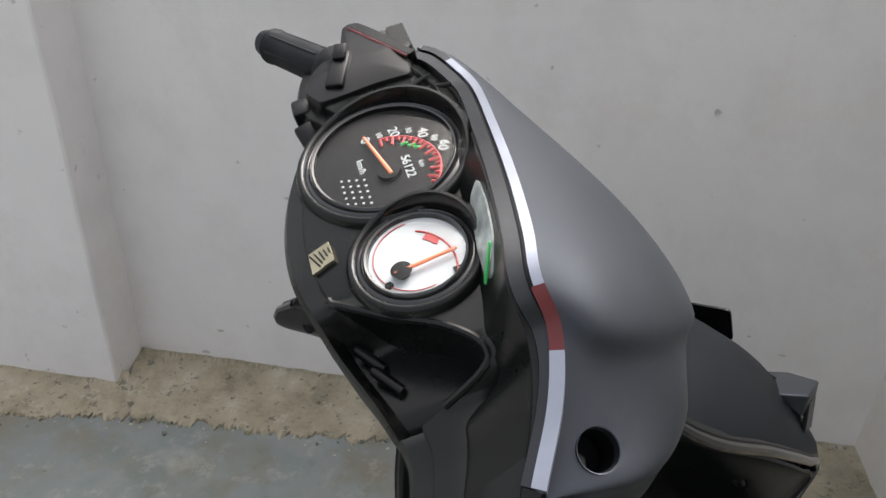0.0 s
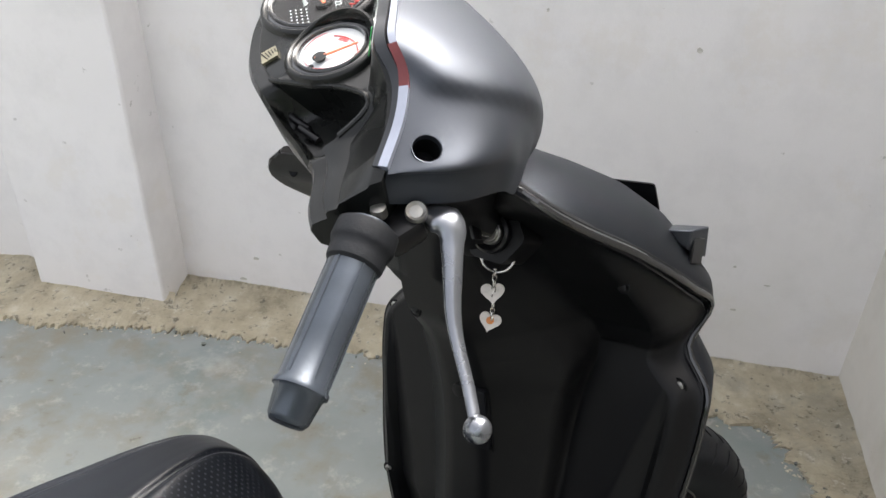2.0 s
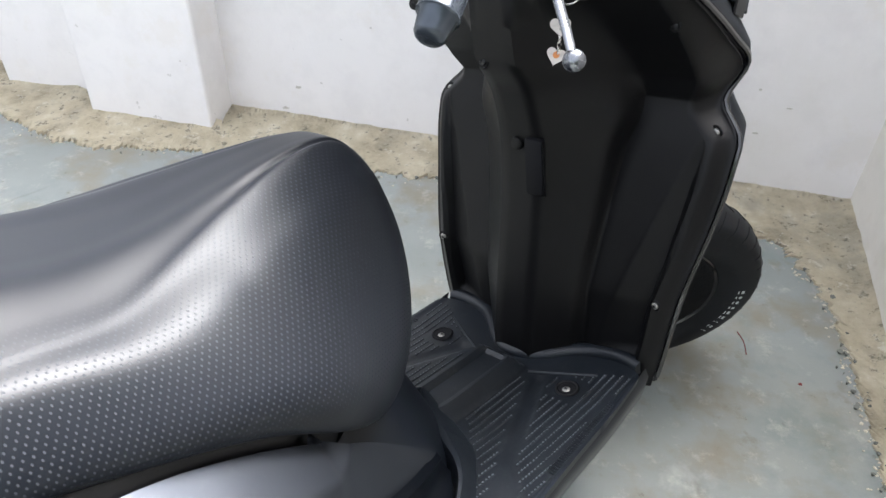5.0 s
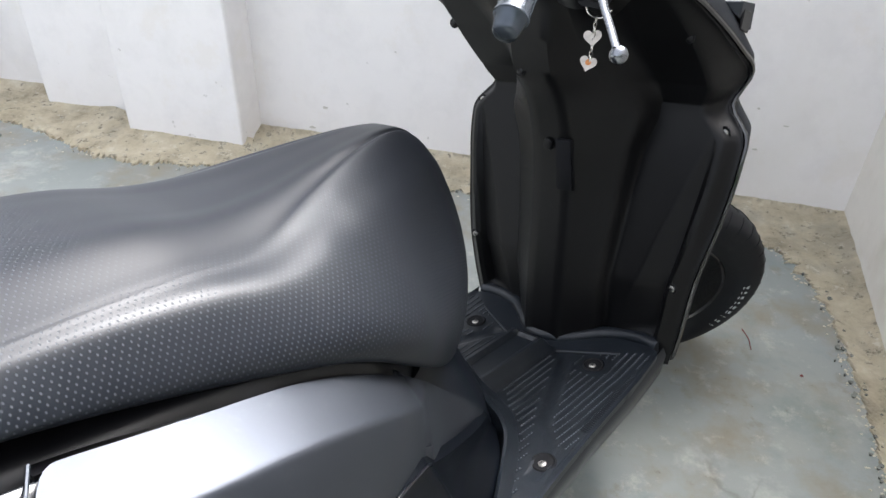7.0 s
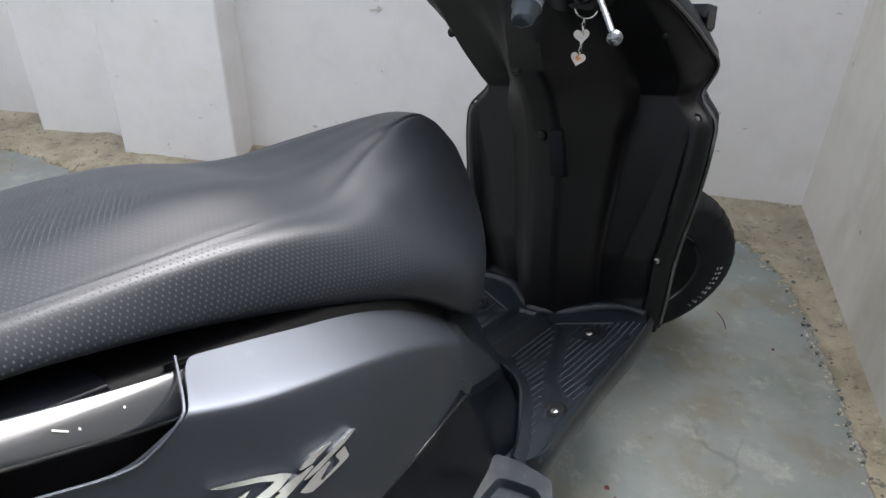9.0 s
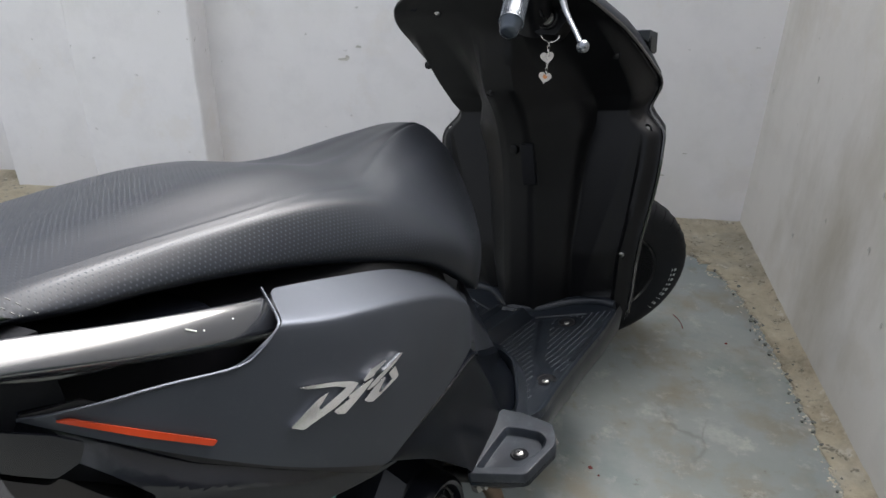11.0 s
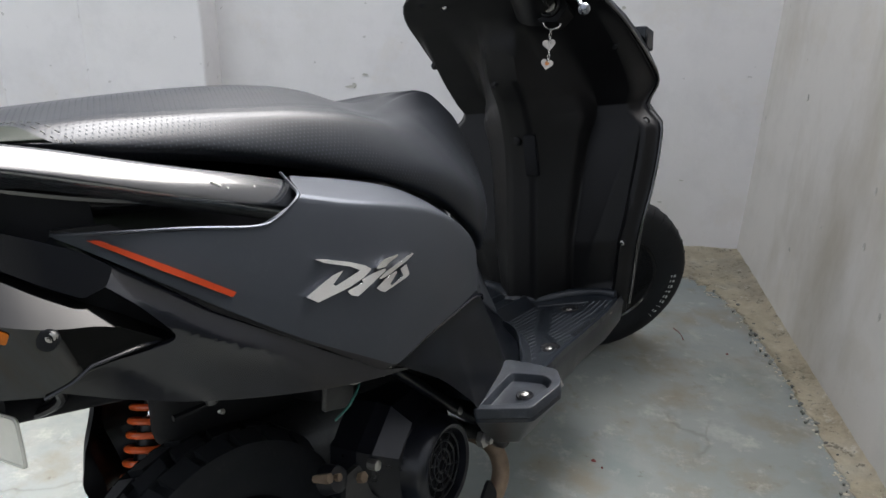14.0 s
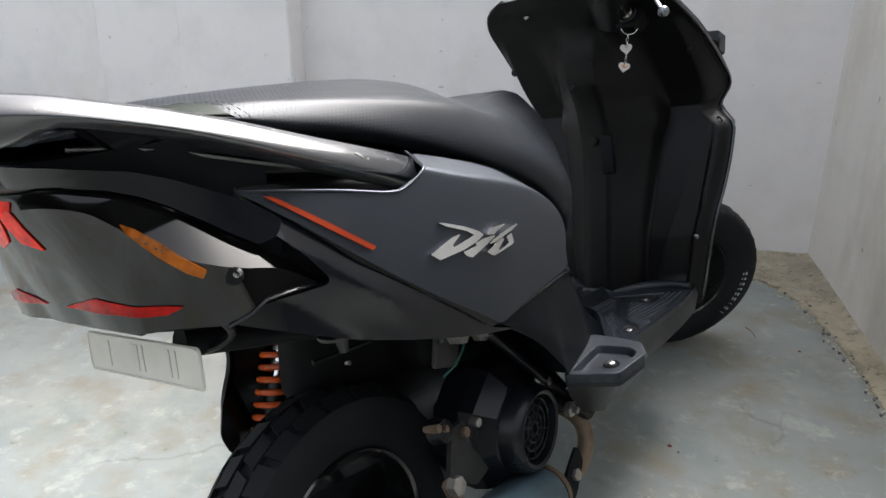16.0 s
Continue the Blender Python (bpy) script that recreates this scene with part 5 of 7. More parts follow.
def inside(poly, x, y):
    hit = False
    for (x0, y0), (x1, y1) in zip(poly, poly[1:] + poly[:1]):
        if (y0 > y) != (y1 > y) and x < (x1 - x0) * (y - y0) / (y1 - y0) + x0:
            hit = not hit
    return hit


def board_z(x, y):
    a = abs(y)
    z = lin(x, (0.38, 0.372), (0.50, 0.350), (0.606, 0.330), (0.72, 0.306), (0.86, 0.286), (0.95, 0.283), (1.0, 0.29))
    # raised spine with a sunken middle
    spine = smooth((0.046 - a) / 0.016) * smooth((0.872 - x) / 0.020)
    z += 0.026 * spine - 0.009 * smooth((0.024 - a) / 0.006) * smooth((0.856 - x) / 0.010)
    # plain channel between the dotted fields, low rim along the outer edge
    mid = lin(x, (0.58, 0.206), (0.645, 0.186), (0.69, 0.147), (0.86, 0.072))
    z -= 0.0035 * smooth((0.013 - abs(a - mid)) / 0.006) * smooth((x - 0.56) / 0.03) * smooth((0.868 - x) / 0.012)
    edge = lin(x, (0.50, 0.250), (0.56, 0.238), (0.72, 0.214), (0.945, 0.196))
    z += 0.0035 * smooth((a - edge + 0.012) / 0.008)
    return z


outline = [(0.945, -0.196, 0.02), (0.72, -0.214, 0.05), (0.56, -0.238, 0.05), (0.50, -0.250, 0.02), (0.44, -0.215, 0.02), (0.46, -0.12, 0.03), (0.52, -0.05, 0.03), (0.52, 0.05, 0.03), (0.46, 0.12, 0.03), (0.44, 0.215, 0.02), (0.50, 0.250, 0.02), (0.56, 0.238, 0.05), (0.72, 0.214, 0.05), (0.945, 0.196, 0.02), (0.985, 0.10, 0.03), (0.93, 0.0, 0.05), (0.985, -0.10, 0.03)]
board = part("floorboard", sheet(rounded(outline, 0.02), lambda x, y: Vector((x, y, board_z(x, y))), 0.0068, 0.010), FLOOR_BLACK, scooter, "scuffed blue-black plastic footboard with rows of raised dots", bevel=0.002)
dots, ribs = bmesh.new(), bmesh.new()
for s in (-1, 1):
    for k in range(15):
        y0 = 0.050 + k * 0.0112
        for field in (INNER_DOTS, OUTER_DOTS):
            xs_in = [x for x in np.arange(0.50, 0.94, 0.0062) if inside(field, x, y0) and (abs(x - 0.86) > 0.026 or abs(y0 - 0.122) > 0.021) and (abs(x - 0.606) > 0.026 or abs(y0 - 0.201) > 0.022)]
            runs = [r for r in np.split(np.array(xs_in), np.where(np.diff(xs_in) > 0.01)[0] + 1) if len(r) > 1]
            for run in runs:
                a, b = float(run[0]) - 0.003, float(run[-1]) + 0.003
                q = [[ribs.verts.new((x, s * (y0 + dy), board_z(x, y0) + dz)) for dy, dz in ((-0.0024, -0.0006), (-0.0012, 0.0011), (0.0012, 0.0011), (0.0024, -0.0006))] for x in np.linspace(a, b, max(2, int((b - a) / 0.03)))]
                for r0, r1 in zip(q, q[1:]):
                    for i in range(3):
                        ribs.faces.new((r0[i], r0[i + 1], r1[i + 1], r1[i]))
                for x in run:
                    x = float(x)
                    z = board_z(x, y0) + 0.0010
                    v = [dots.verts.new((x + dx, s * (y0 + dy), z + dz)) for dx, dy, dz in ((-0.0016, -0.0011, 0), (0.0016, -0.0011, 0), (0.0016, 0.0011, 0), (-0.0016, 0.0011, 0), (0, 0, 0.0014))]
                    for i, j in ((0, 1), (1, 2), (2, 3), (3, 0)):
                        dots.faces.new((v[i], v[j], v[4]))
part("grip_dots", dots, DOT_BLACK, board)["kind"] = "stuff"
part("grip_row", ribs, FLOOR_BLACK, board)["kind"] = "stuff"
for s in (-1, 1):
    for k in range(34):
        x = 0.700 + k * 0.0051
        part("edge_rib", block((0.0022, 0.0145, 0.0026), pose(x, s * lin(x, (0.70, 0.2035), (0.872, 0.1925)), board_z(x, 0.18) + 0.0010, 0, 6, s * 4), 0.0006, 1), FLOOR_BLACK, board)
    for x, y in ((0.86, 0.122), (0.606, 0.200)):
        z = board_z(x, y)
        part("bolt_well", turned([(0.0012, 0.0180), (0.0030, 0.0155), (0.0012, 0.0130), (0.0006, 0.0)], (x, s * y, z + 0.002), (0, 0, 1), 24), VOID_BLACK, board)
        screw_head("floor_bolt", (x - 0.003, s * y, z + 0.0014), (0, 0, 1), 0.0060, board)
    # sunken bar across the front of the dotted fields
    part("front_bar", tube([(x, s * y, board_z(x, y) + 0.0006) for x, y in ((0.862, 0.050), (0.885, 0.095), (0.910, 0.142))], 0.0026, 6), FLOOR_BLACK, board)
    part("board_flange", loft([[Vector((x, s * (lin(x, (0.40, 0.23), (0.5, 0.250), (0.56, 0.238), (0.72, 0.214), (0.95, 0.198)) - d), board_z(x, 0.18) - h)) for d, h in ((0.004, -0.002), (-0.001, 0.012), (0.010, 0.055), (0.055, 0.10), (0.13, 0.115))] for x in np.linspace(0.43, 0.96, 20)], closed=False), SKIRT_BLACK, board, "black footboard side skirt")
    # raised edge of the footboard where it meets the body, with a bevelled face
    top = [(0.690, 0.0, 0.362), (0.664, 0.036, 0.362), (0.634, 0.086, 0.361), (0.618, 0.120, 0.360), (0.592, 0.149, 0.360), (0.534, 0.184, 0.362), (0.488, 0.210, 0.366), (0.452, 0.226, 0.374)]
    foot = [(0.716, 0.0), (0.698, 0.048), (0.672, 0.100), (0.640, 0.134), (0.598, 0.166), (0.540, 0.199), (0.494, 0.224), (0.460, 0.238)]
    ridge = spline([(x, s * y, z) for x, y, z in top], 40)
    base = spline([(x, s * y, board_z(x, 0.18) + 0.0008) for x, y in foot], 40)
    bm = loft([[p + Vector((-0.008, -s * 0.004, -0.030)) for p in ridge], [p + Vector((-0.002, -s * 0.001, -0.003)) for p in ridge], ridge, [a.lerp(b, 0.25) + Vector((0, 0, 0.006)) for a, b in zip(ridge, base)], [a.lerp(b, 0.92) + Vector((0, 0, 0.001)) for a, b in zip(ridge, base)], base, [p + Vector((0.002, s * 0.002, -0.006)) for p in base]], closed=False)
    part("board_ridge", bm, FLOOR_BLACK, board, "raised blue-black edge of the footboard", sharp=24)

    # pillion foot step: a rimmed tray with a wide scuffed ledge on a tapered bracket
    rim_pts = rounded([(0.296, 0.238, 0.006), (0.322, 0.312, 0.008), (0.390, 0.323, 0.006), (0.407, 0.316, 0.006), (0.430, 0.301, 0.006), (0.440, 0.245, 0.008), (0.433, 0.217, 0.006), (0.365, 0.222, 0.006)], 0.006)
    well_pts = rounded([(0.313, 0.244, 0.004), (0.334, 0.298, 0.006), (0.382, 0.309, 0.005), (0.396, 0.305, 0.005), (0.406, 0.292, 0.006), (0.404, 0.260, 0.006), (0.400, 0.242, 0.006), (0.365, 0.242, 0.006)], 0.006)
    mid_p = Vector((0.372, 0.268, 0))

    def ring_at(pts, z, k=1.0, fwd=0.0):
        return [Vector((mid_p.x + (p[0] - mid_p.x) * k + fwd, s * (mid_p.y + (p[1] - mid_p.y) * k - fwd * 0.9), z + 0.02 * (p[0] - 0.36) + 0.003 * smooth((0.238 - p[1]) / 0.02))) for p in pts]
    step = part("foot_step", loft([ring_at(rim_pts, 0.374), ring_at(rim_pts, 0.3865), ring_at(rim_pts, 0.3885, 0.982), ring_at(well_pts, 0.3885, 1.05), ring_at(well_pts, 0.3865, 1.01), ring_at(well_pts, 0.3775, 0.90), ring_at(well_pts, 0.3770, 0.4)]), SCUFFED, scooter, "scuffed grey-black pillion foot step with a raised rim", bevel=0.0008, sharp=32)
    part("step_line", loft([ring_at(rim_pts, 0.372, 0.985), ring_at(rim_pts, 0.3745, 0.985)]), VOID_BLACK, step)
    part("step_well", turned([(0.0, 0.0125), (0.0016, 0.011), (0.0006, 0.0095), (0.0004, 0.0005)], (0.367, s * 0.279, 0.3776), (0, 0, 1), 20), VOID_BLACK, step)
    screw_head("step_bolt", (0.366, s * 0.279, 0.379), (0, 0, 1), 0.0062, step)
    screw_head("step_tip", (0.407, s * 0.3135, 0.3815), (0.75, s * 0.75, 0.35), 0.0068, step)
    part("step_bracket", loft([ring_at(rim_pts, 0.3735, 0.995), ring_at(rim_pts, 0.368, 0.99), ring_at(rim_pts, 0.325, 0.80, 0.030), ring_at(rim_pts, 0.275, 0.45, 0.055)]), SKIRT_BLACK, scooter, "tapered black bracket below the foot step", sharp=30)


# ---- leg shield
half_w = table((0.245, 0.196), (0.30, 0.208), (0.40, 0.224), (0.50, 0.245), (0.585, 0.256), (0.615, 0.254), (0.650, 0.222), (0.695, 0.236), (0.78, 0.238), (0.86, 0.224), (0.905, 0.204), (0.930, 0.178), (0.942, 0.150))
edge_x = table((0.245, 0.980), (0.30, 0.985), (0.40, 1.002), (0.50, 1.045), (0.612, 1.092), (0.651, 1.119), (0.697, 1.150), (0.75, 1.09), (0.83, 0.99), (0.91, 0.888), (0.955, 0.872))
core_x = table((0.245, 0.882), (0.30, 0.893), (0.40, 0.915), (0.55, 0.950), (0.63, 0.957), (0.70, 0.945), (0.745, 0.922), (0.80, 0.918), (0.86, 0.922), (0.92, 0.885), (0.955, 0.865))
wing_x = lambda z: lin(z, (0.245, 0.955), (0.30, 0.962), (0.39, 0.972), (0.50, 1.015), (0.612, 1.058), (0.652, 1.074), (0.664, 1.078), (0.70, 1.062), (0.787, 0.998), (0.86, 0.940), (0.91, 0.885), (0.955, 0.868))
crease_y = table((0.245, 0.064), (0.29, 0.070), (0.45, 0.083), (0.60, 0.100), (0.652, 0.112), (0.70, 0.088), (0.76, 0.066), (0.83, 0.058), (0.90, 0.058), (0.955, 0.06))
scoop_in = lambda z: lin(z, (0.28, 0.105), (0.36, 0.125), (0.45, 0.155), (0.55, 0.190), (0.625, 0.218))
scoop_out = lambda z: lin(z, (0.28, 0.168), (0.36, 0.180), (0.45, 0.198), (0.55, 0.214), (0.625, 0.2235))


def shield_x(y, z):
    a = abs(y)
    c, w, k, e = float(core_x(z)), float(wing_x(z)), float(crease_y(z)), float(half_w(z))
    fold = c + (w - c) * lin(z, (0.3, 0.62), (0.64, 0.55), (0.75, 0.5), (0.9, 0.4))
    # flat middle, sloping cheek, crisp fold, then the wing set back
    x = c + (fold - c) * max(0.0, min(1.0, (a - 0.031) / (k - 0.031)))
    x += (w - fold) * smooth((a - k) / lin(z, (0.3, 0.014), (0.655, 0.016), (0.72, 0.05), (0.9, 0.09)))
    # pointed scoop pressed into each wing
    if 0.27 < z < 0.63:
        si, so = scoop_in(z), scoop_out(z)
        deep = 0.40 * (so - si)
        x += deep * max(0.0, min((a - si) / (so - si), 1 - (a - so) / 0.010)) * smooth((z - 0.275) / 0.03)
    rim = max(0.0, min(1.0, (a - (e - 0.030)) / 0.030))
    x += (float(edge_x(z)) - x - 0.004) * smooth(rim) * 0.85
    return x


def shield_row(z):
    """Distances from the middle at which the shield's folds lie, at height z."""
    k, e = float(crease_y(z)), float(half_w(z))
    st = lin(z, (0.3, 0.014), (0.655, 0.016), (0.72, 0.05), (0.9, 0.09))
    si, so = scoop_in(z), scoop_out(z)
    q = [0.0, 0.016, 0.031, 0.037, (0.031 + k) / 2, k - 0.004, k, k + st * 0.25, k + st * 0.5, k + st * 0.75, k + st, k + st + 0.006, si - 0.004, si, si + 0.004, (si * 2 + so) / 3, (si + so * 2) / 3, so - 0.003, so, so + 0.005, so + 0.010, so + 0.014]
    q = [min(v, e - 0.0305) for v in np.maximum.accumulate(q)] + [e - 0.030 + 0.030 * t for t in (0.0, 0.15, 0.3, 0.45, 0.6, 0.75, 0.9, 1.0)]
    return [v + 2e-5 * n for n, v in enumerate(q)]


rings = []
for z in [*np.arange(0.245, 0.60, 0.008), *np.arange(0.60, 0.70, 0.004), *np.arange(0.70, 0.942, 0.008), 0.942]:
    z = float(z)
    row = shield_row(z)
    narrow = lin(z, (0.7, 1.0), (0.9, 0.94))
    rings.append([Vector((shield_x(a, z), -a, z)) for a in row[::-1]] + [Vector((shield_x(a, z), a * narrow, z)) for a in row[1:]])
bm = loft(rings, closed=False)
bmesh.ops.recalc_face_normals(bm, faces=bm.faces)
bmesh.ops.solidify(bm, geom=bm.faces[:], thickness=0.003)
shield = part("leg_shield", bm, GRAIN_BLACK, scooter, "grained black inner leg shield with a central hump", sharp=50)
for s in (-1, 1):
    for y, z, r in ((0.244, 0.625, 0.0055), (0.213, 0.395, 0.0055), (0.222, 0.787, 0.005)):
        screw_head("shield_screw", (shield_x(y - 0.012, z) - 0.003, s * (y - 0.013), z), (-1, s * -0.2, 0.1), r, shield, STEEL if z < 0.7 else SATIN_BLACK, GRAIN_BLACK)
    part("crease_bead", tube([Vector((shield_x(float(crease_y(z)), z) + 0.0006, s * float(crease_y(z)), z)) for z in np.linspace(0.285, 0.66, 40)], 0.0024, 8), GRAIN_BLACK, shield)
for s in (-1, 1):
    part("edge_gasket", tube([Vector((float(edge_x(z)) + 0.003, s * (float(half_w(z)) * (lin(z, (0.7, 1.0), (0.9, 0.94)) if s > 0 else 1.0) - 0.004), z)) for z in np.linspace(0.25, 0.94, 70)], 0.0075, 8), SATIN_BLACK, shield)
part("corner_hole", turned([(0.0, 0.0085), (0.0012, 0.0075), (0.0006, 0.006), (0.0004, 0.0004)], (shield_x(0.140, 0.918) - 0.001, 0.140, 0.918), (-0.9, 0, 0.45), 18), VOID_BLACK, shield)
screw_head("corner_screw", (shield_x(0.095, 0.905) - 0.002, 0.095, 0.905), (-0.9, 0, 0.4), 0.006, shield, STEEL, GRAIN_BLACK)
screw_head("hump_screw", (shield_x(0.02, 0.745) - 0.001, 0.022, 0.745), (-1, 0.2, 0.3), 0.0065, shield, SATIN_BLACK, GRAIN_BLACK)
part("catch_recess", block((0.012, 0.030, 0.085), pose(0.9500, -0.028, 0.588, 0, 4, 0), 0.004), VOID_BLACK, shield, "dark slot of the folding hook")
part("catch_edge", tube([(0.9475, -0.045, 0.630), (0.9465, -0.045, 0.546)], 0.0018, 6), GRAIN_BLACK, shield)
part("catch_knob", turned([(0, 0.010), (0.003, 0.009), (0.004, 0.006)], (0.952, 0.002, 0.618), (-1, 0, 0.1), 18), GRAIN_BLACK, shield)
base = [Vector((shield_x(y, 0.292) - 0.003, y, 0.288)) for y in np.linspace(-0.185, 0.185, 60)]
for _ in range(30):
    base = [base[0]] + [(a + b * 2 + c) / 4 for a, b, c in zip(base, base[1:], base[2:])] + [base[-1]]
part("shield_foot", tube([p - Vector((0, 0, 0.004)) for p in base], 0.012, 12), FLOOR_BLACK, shield, "rounded bead where shield meets footboard", sharp=80)

# ignition lock on its raised plate
lock_m = aligned((0.899, -0.127, 0.874), (-0.86, -0.10, 0.42))
lock = part("ignition_plate", extruded(rounded([(-0.034, 0.006), (-0.012, 0.034), (0.018, 0.030), (0.036, -0.004), (0.014, -0.030), (-0.022, -0.024)], 0.006), 0.040, pose(0, 0, -0.038)), GRAIN_BLACK, scooter, "black ignition lock surround", m=lock_m, bevel=0.003)
part("lock_ring", turned([(0.0, 0.0205), (0.005, 0.0200), (0.007, 0.0175), (0.002, 0.0150), (0.001, 0.0130)], (0, 0, 0.003), (0, 0, 1), 32, False), SATIN_BLACK, lock)
part("lock_face", turned([(0.0, 0.0118), (0.006, 0.0118), (0.0072, 0.0105), (0.0060, 0.0085), (0.0068, 0.0075), (0.0060, 0.0065), (0.0055, 0.0005)], (0, 0, 0.002), (0, 0, 1), 32), STEEL, lock, "worn metal lock face")

# ---- front apron
nose_x = table((0.245, 1.09), (0.40, 1.15), (0.55, 1.22), (0.65, 1.255), (0.70, 1.255), (0.76, 1.235), (0.80, 1.205), (0.85, 1.14), (0.91, 1.03), (0.955, 0.95))


def apron_point(t, z):
    e, xe, xn = float(half_w(z)), float(edge_x(z)), float(nose_x(z))
    return Vector((xe + 0.002 + (xn - xe) * (1 - abs(t) ** 2.3) ** 0.55, t * (e + 0.003) * (lin(z, (0.7, 1.0), (0.9, 0.94)) if t > 0 else 1.0), z + 0.012 * (1 - abs(t) ** 3)))


apron_z = [0.26, 0.30, 0.36, 0.42, 0.48, 0.54, 0.59, 0.615, 0.635, 0.651, 0.668, 0.69, 0.72, 0.76, 0.80, 0.84, 0.88, 0.905, 0.925, 0.942]
bm = loft([[apron_point(t, z) for t in np.sin(np.linspace(-math.pi / 2, math.pi / 2, 41))] for z in apron_z], closed=False, caps=False)
bmesh.ops.solidify(bm, geom=bm.faces[:], thickness=0.003)
apron = part("front_apron", bm, MATTE_GREY, scooter, "matte dark grey front apron", sharp=50)
for s in (-1, 1):
    part("apron_seam", tube([Vector((float(edge_x(z)) - 0.001, s * (float(half_w(z)) + 0.002) * (lin(z, (0.7, 1.0), (0.9, 0.94)) if s > 0 else 1.0), z)) for z in np.linspace(0.26, 0.94, 60)], 0.0042, 8), GLOSS_BLACK, apron, "gloss black edge bead")
    bm = loft([[Vector((x, s * y, z)) for x, y, z in r] for r in (((1.085, 0.205, 0.815), (1.10, 0.238, 0.812), (1.10, 0.232, 0.788)), ((1.135, 0.200, 0.800), (1.150, 0.236, 0.797), (1.148, 0.232, 0.758)), ((1.165, 0.185, 0.785), (1.172, 0.205, 0.785), (1.170, 0.205, 0.752)))])
    part("vent_fin", bm, MATTE_GREY, apron, bevel=0.002)
    part("vent_mouth", block((0.030, 0.004, 0.030), pose(1.118, s * 0.2345, 0.780, 0, 25, 0), 0.001, 1), SATIN_BLACK, apron)
plate_f = part("front_plate", extruded(rounded([(-0.13, -0.030), (0.13, -0.030), (0.13, 0.016), (-0.13, 0.016)], 0.006), 0.003), SATIN_BLACK, scooter, "black back of the front number plate", m=aligned((1.236, 0.0, 0.792), (0.96, 0, 0.25)), bevel=0.0008)
for s in (-1, 1):
    part("plate_stay", tube([(0, 0, 0), (0, -0.002, -0.05)], 0.007, 8), SATIN_BLACK, plate_f, m=pose(s * 0.07, 0, 0))

# ---- handlebar, in its own frame: x ahead of the bar, y to its left, z off the dial face
HX, HY, HZ = Vector((0.7054, -0.6922, 0.1523)), Vector((0.5860, 0.6905, 0.4240)), Vector((-0.3987, -0.2098, 0.8928))
head = new("handlebar")
head.parent = scooter
head.matrix_basis = Matrix.Translation((0.7759, -0.0871, 1.0846)) @ Matrix((HX, HY, HZ)).transposed().to_4x4()

trim_pts = [(0.0515, 0.186, -0.020), (0.0635, 0.172, -0.020), (0.0715, 0.146, -0.018), (0.076, 0.11, -0.012), (0.070, 0.05, 0.008), (0.063, -0.01, 0.024), (0.055, -0.06, 0.035), (0.049, -0.087, 0.034), (0.050, -0.106, 0.018), (0.039, -0.133, 0.005), (0.0190, -0.163, -0.006)]
hem_pts = [(0.056, 0.185, -0.060), (0.078, 0.166, -0.100), (0.102, 0.134, -0.148), (0.122, 0.090, -0.180), (0.134, 0.045, -0.190), (0.132, 0.0, -0.188), (0.122, -0.048, -0.158), (0.112, -0.092, -0.112), (0.100, -0.130, -0.066), (0.066, -0.162, -0.030), (0.0175, -0.1645, -0.008)]
NU = 61
trim_line, hem_line = spline(trim_pts, NU), spline(hem_pts, NU)
phi = table((0, 70), (3, 52), (4, 25), (5, 0), (6, -12), (7, -28), (8, -52), (9, -80), (10, -95))
push_top = table((0, 0.006), (2, 0.03), (4, 0.060), (5, 0.076), (6, 0.074), (7, 0.064), (8, 0.041), (9, 0.022), (10, 0.003))
push_low = table((0, 0.006), (2, 0.015), (4, 0.028), (5, 0.038), (6, 0.036), (7, 0.020), (8, 0.010), (9, 0.008), (10, 0.001))


def cowl_point(u, v):
    k = u / (NU - 1) * 10
    a = radians(float(phi(k)))
    o = Vector((math.cos(a), math.sin(a), 0))
    p0, p3 = trim_line[u], hem_line[u]
    p1, p2 = p0 + (o - Vector((0, 0, 0.85 * smooth((k - 1.0) / 3.0)))) * float(push_top(k)) * 1.08, p3 + o * float(push_low(k)) + Vector((0, 0, (p0.z - p3.z) * 0.42))
    p = p0 * (1 - v) ** 3 + p1 * 3 * v * (1 - v) ** 2 + p2 * 3 * v * v * (1 - v) + p3 * v**3
    # soft ridge across the flank
    d = u - lin(v, (0, 47.0), (0.25, 42.5), (0.5, 38.5), (0.65, 36.0), (0.8, 33.5), (1, 31.0))
    p += o * 0.0065 * math.exp(-((d / (8.0 if d < 0 else 1.7)) ** 2)) * smooth(v / 0.12) * smooth((1 - v) / 0.08)
    return p


def hem_drop(u):
    k = u / (NU - 1) * 10
    w = 0.023 * smooth((k - 5.2) / 1.6)
    return hem_line[u] + Vector((-0.45 * w, -0.10 * w, -0.95 * w))


bm = loft([[cowl_point(u, v) for u in range(NU)] for v in np.linspace(0, 1, 30)] + [[hem_line[u].lerp(hem_drop(u), t) for u in range(NU)] for t in (0.5, 1.0)], closed=False, caps=False)
bmesh.ops.remove_doubles(bm, verts=bm.verts, dist=1e-5)
hole_c = Vector((0.0460, -0.1530, -0.0060))
hole_p = min((v.co.copy() for v in bm.verts), key=lambda q: (q - hole_c).length)
bm.normal_update()
near = [f for f in bm.faces if (f.calc_center_median() - hole_p).length < 0.0098]
hn = sum((f.normal for f in near), Vector()).normalized()
if hn.dot(Vector((0.3, -1, 0.3))) < 0:
    hn = -hn
bmesh.ops.delete(bm, geom=near, context="FACES")
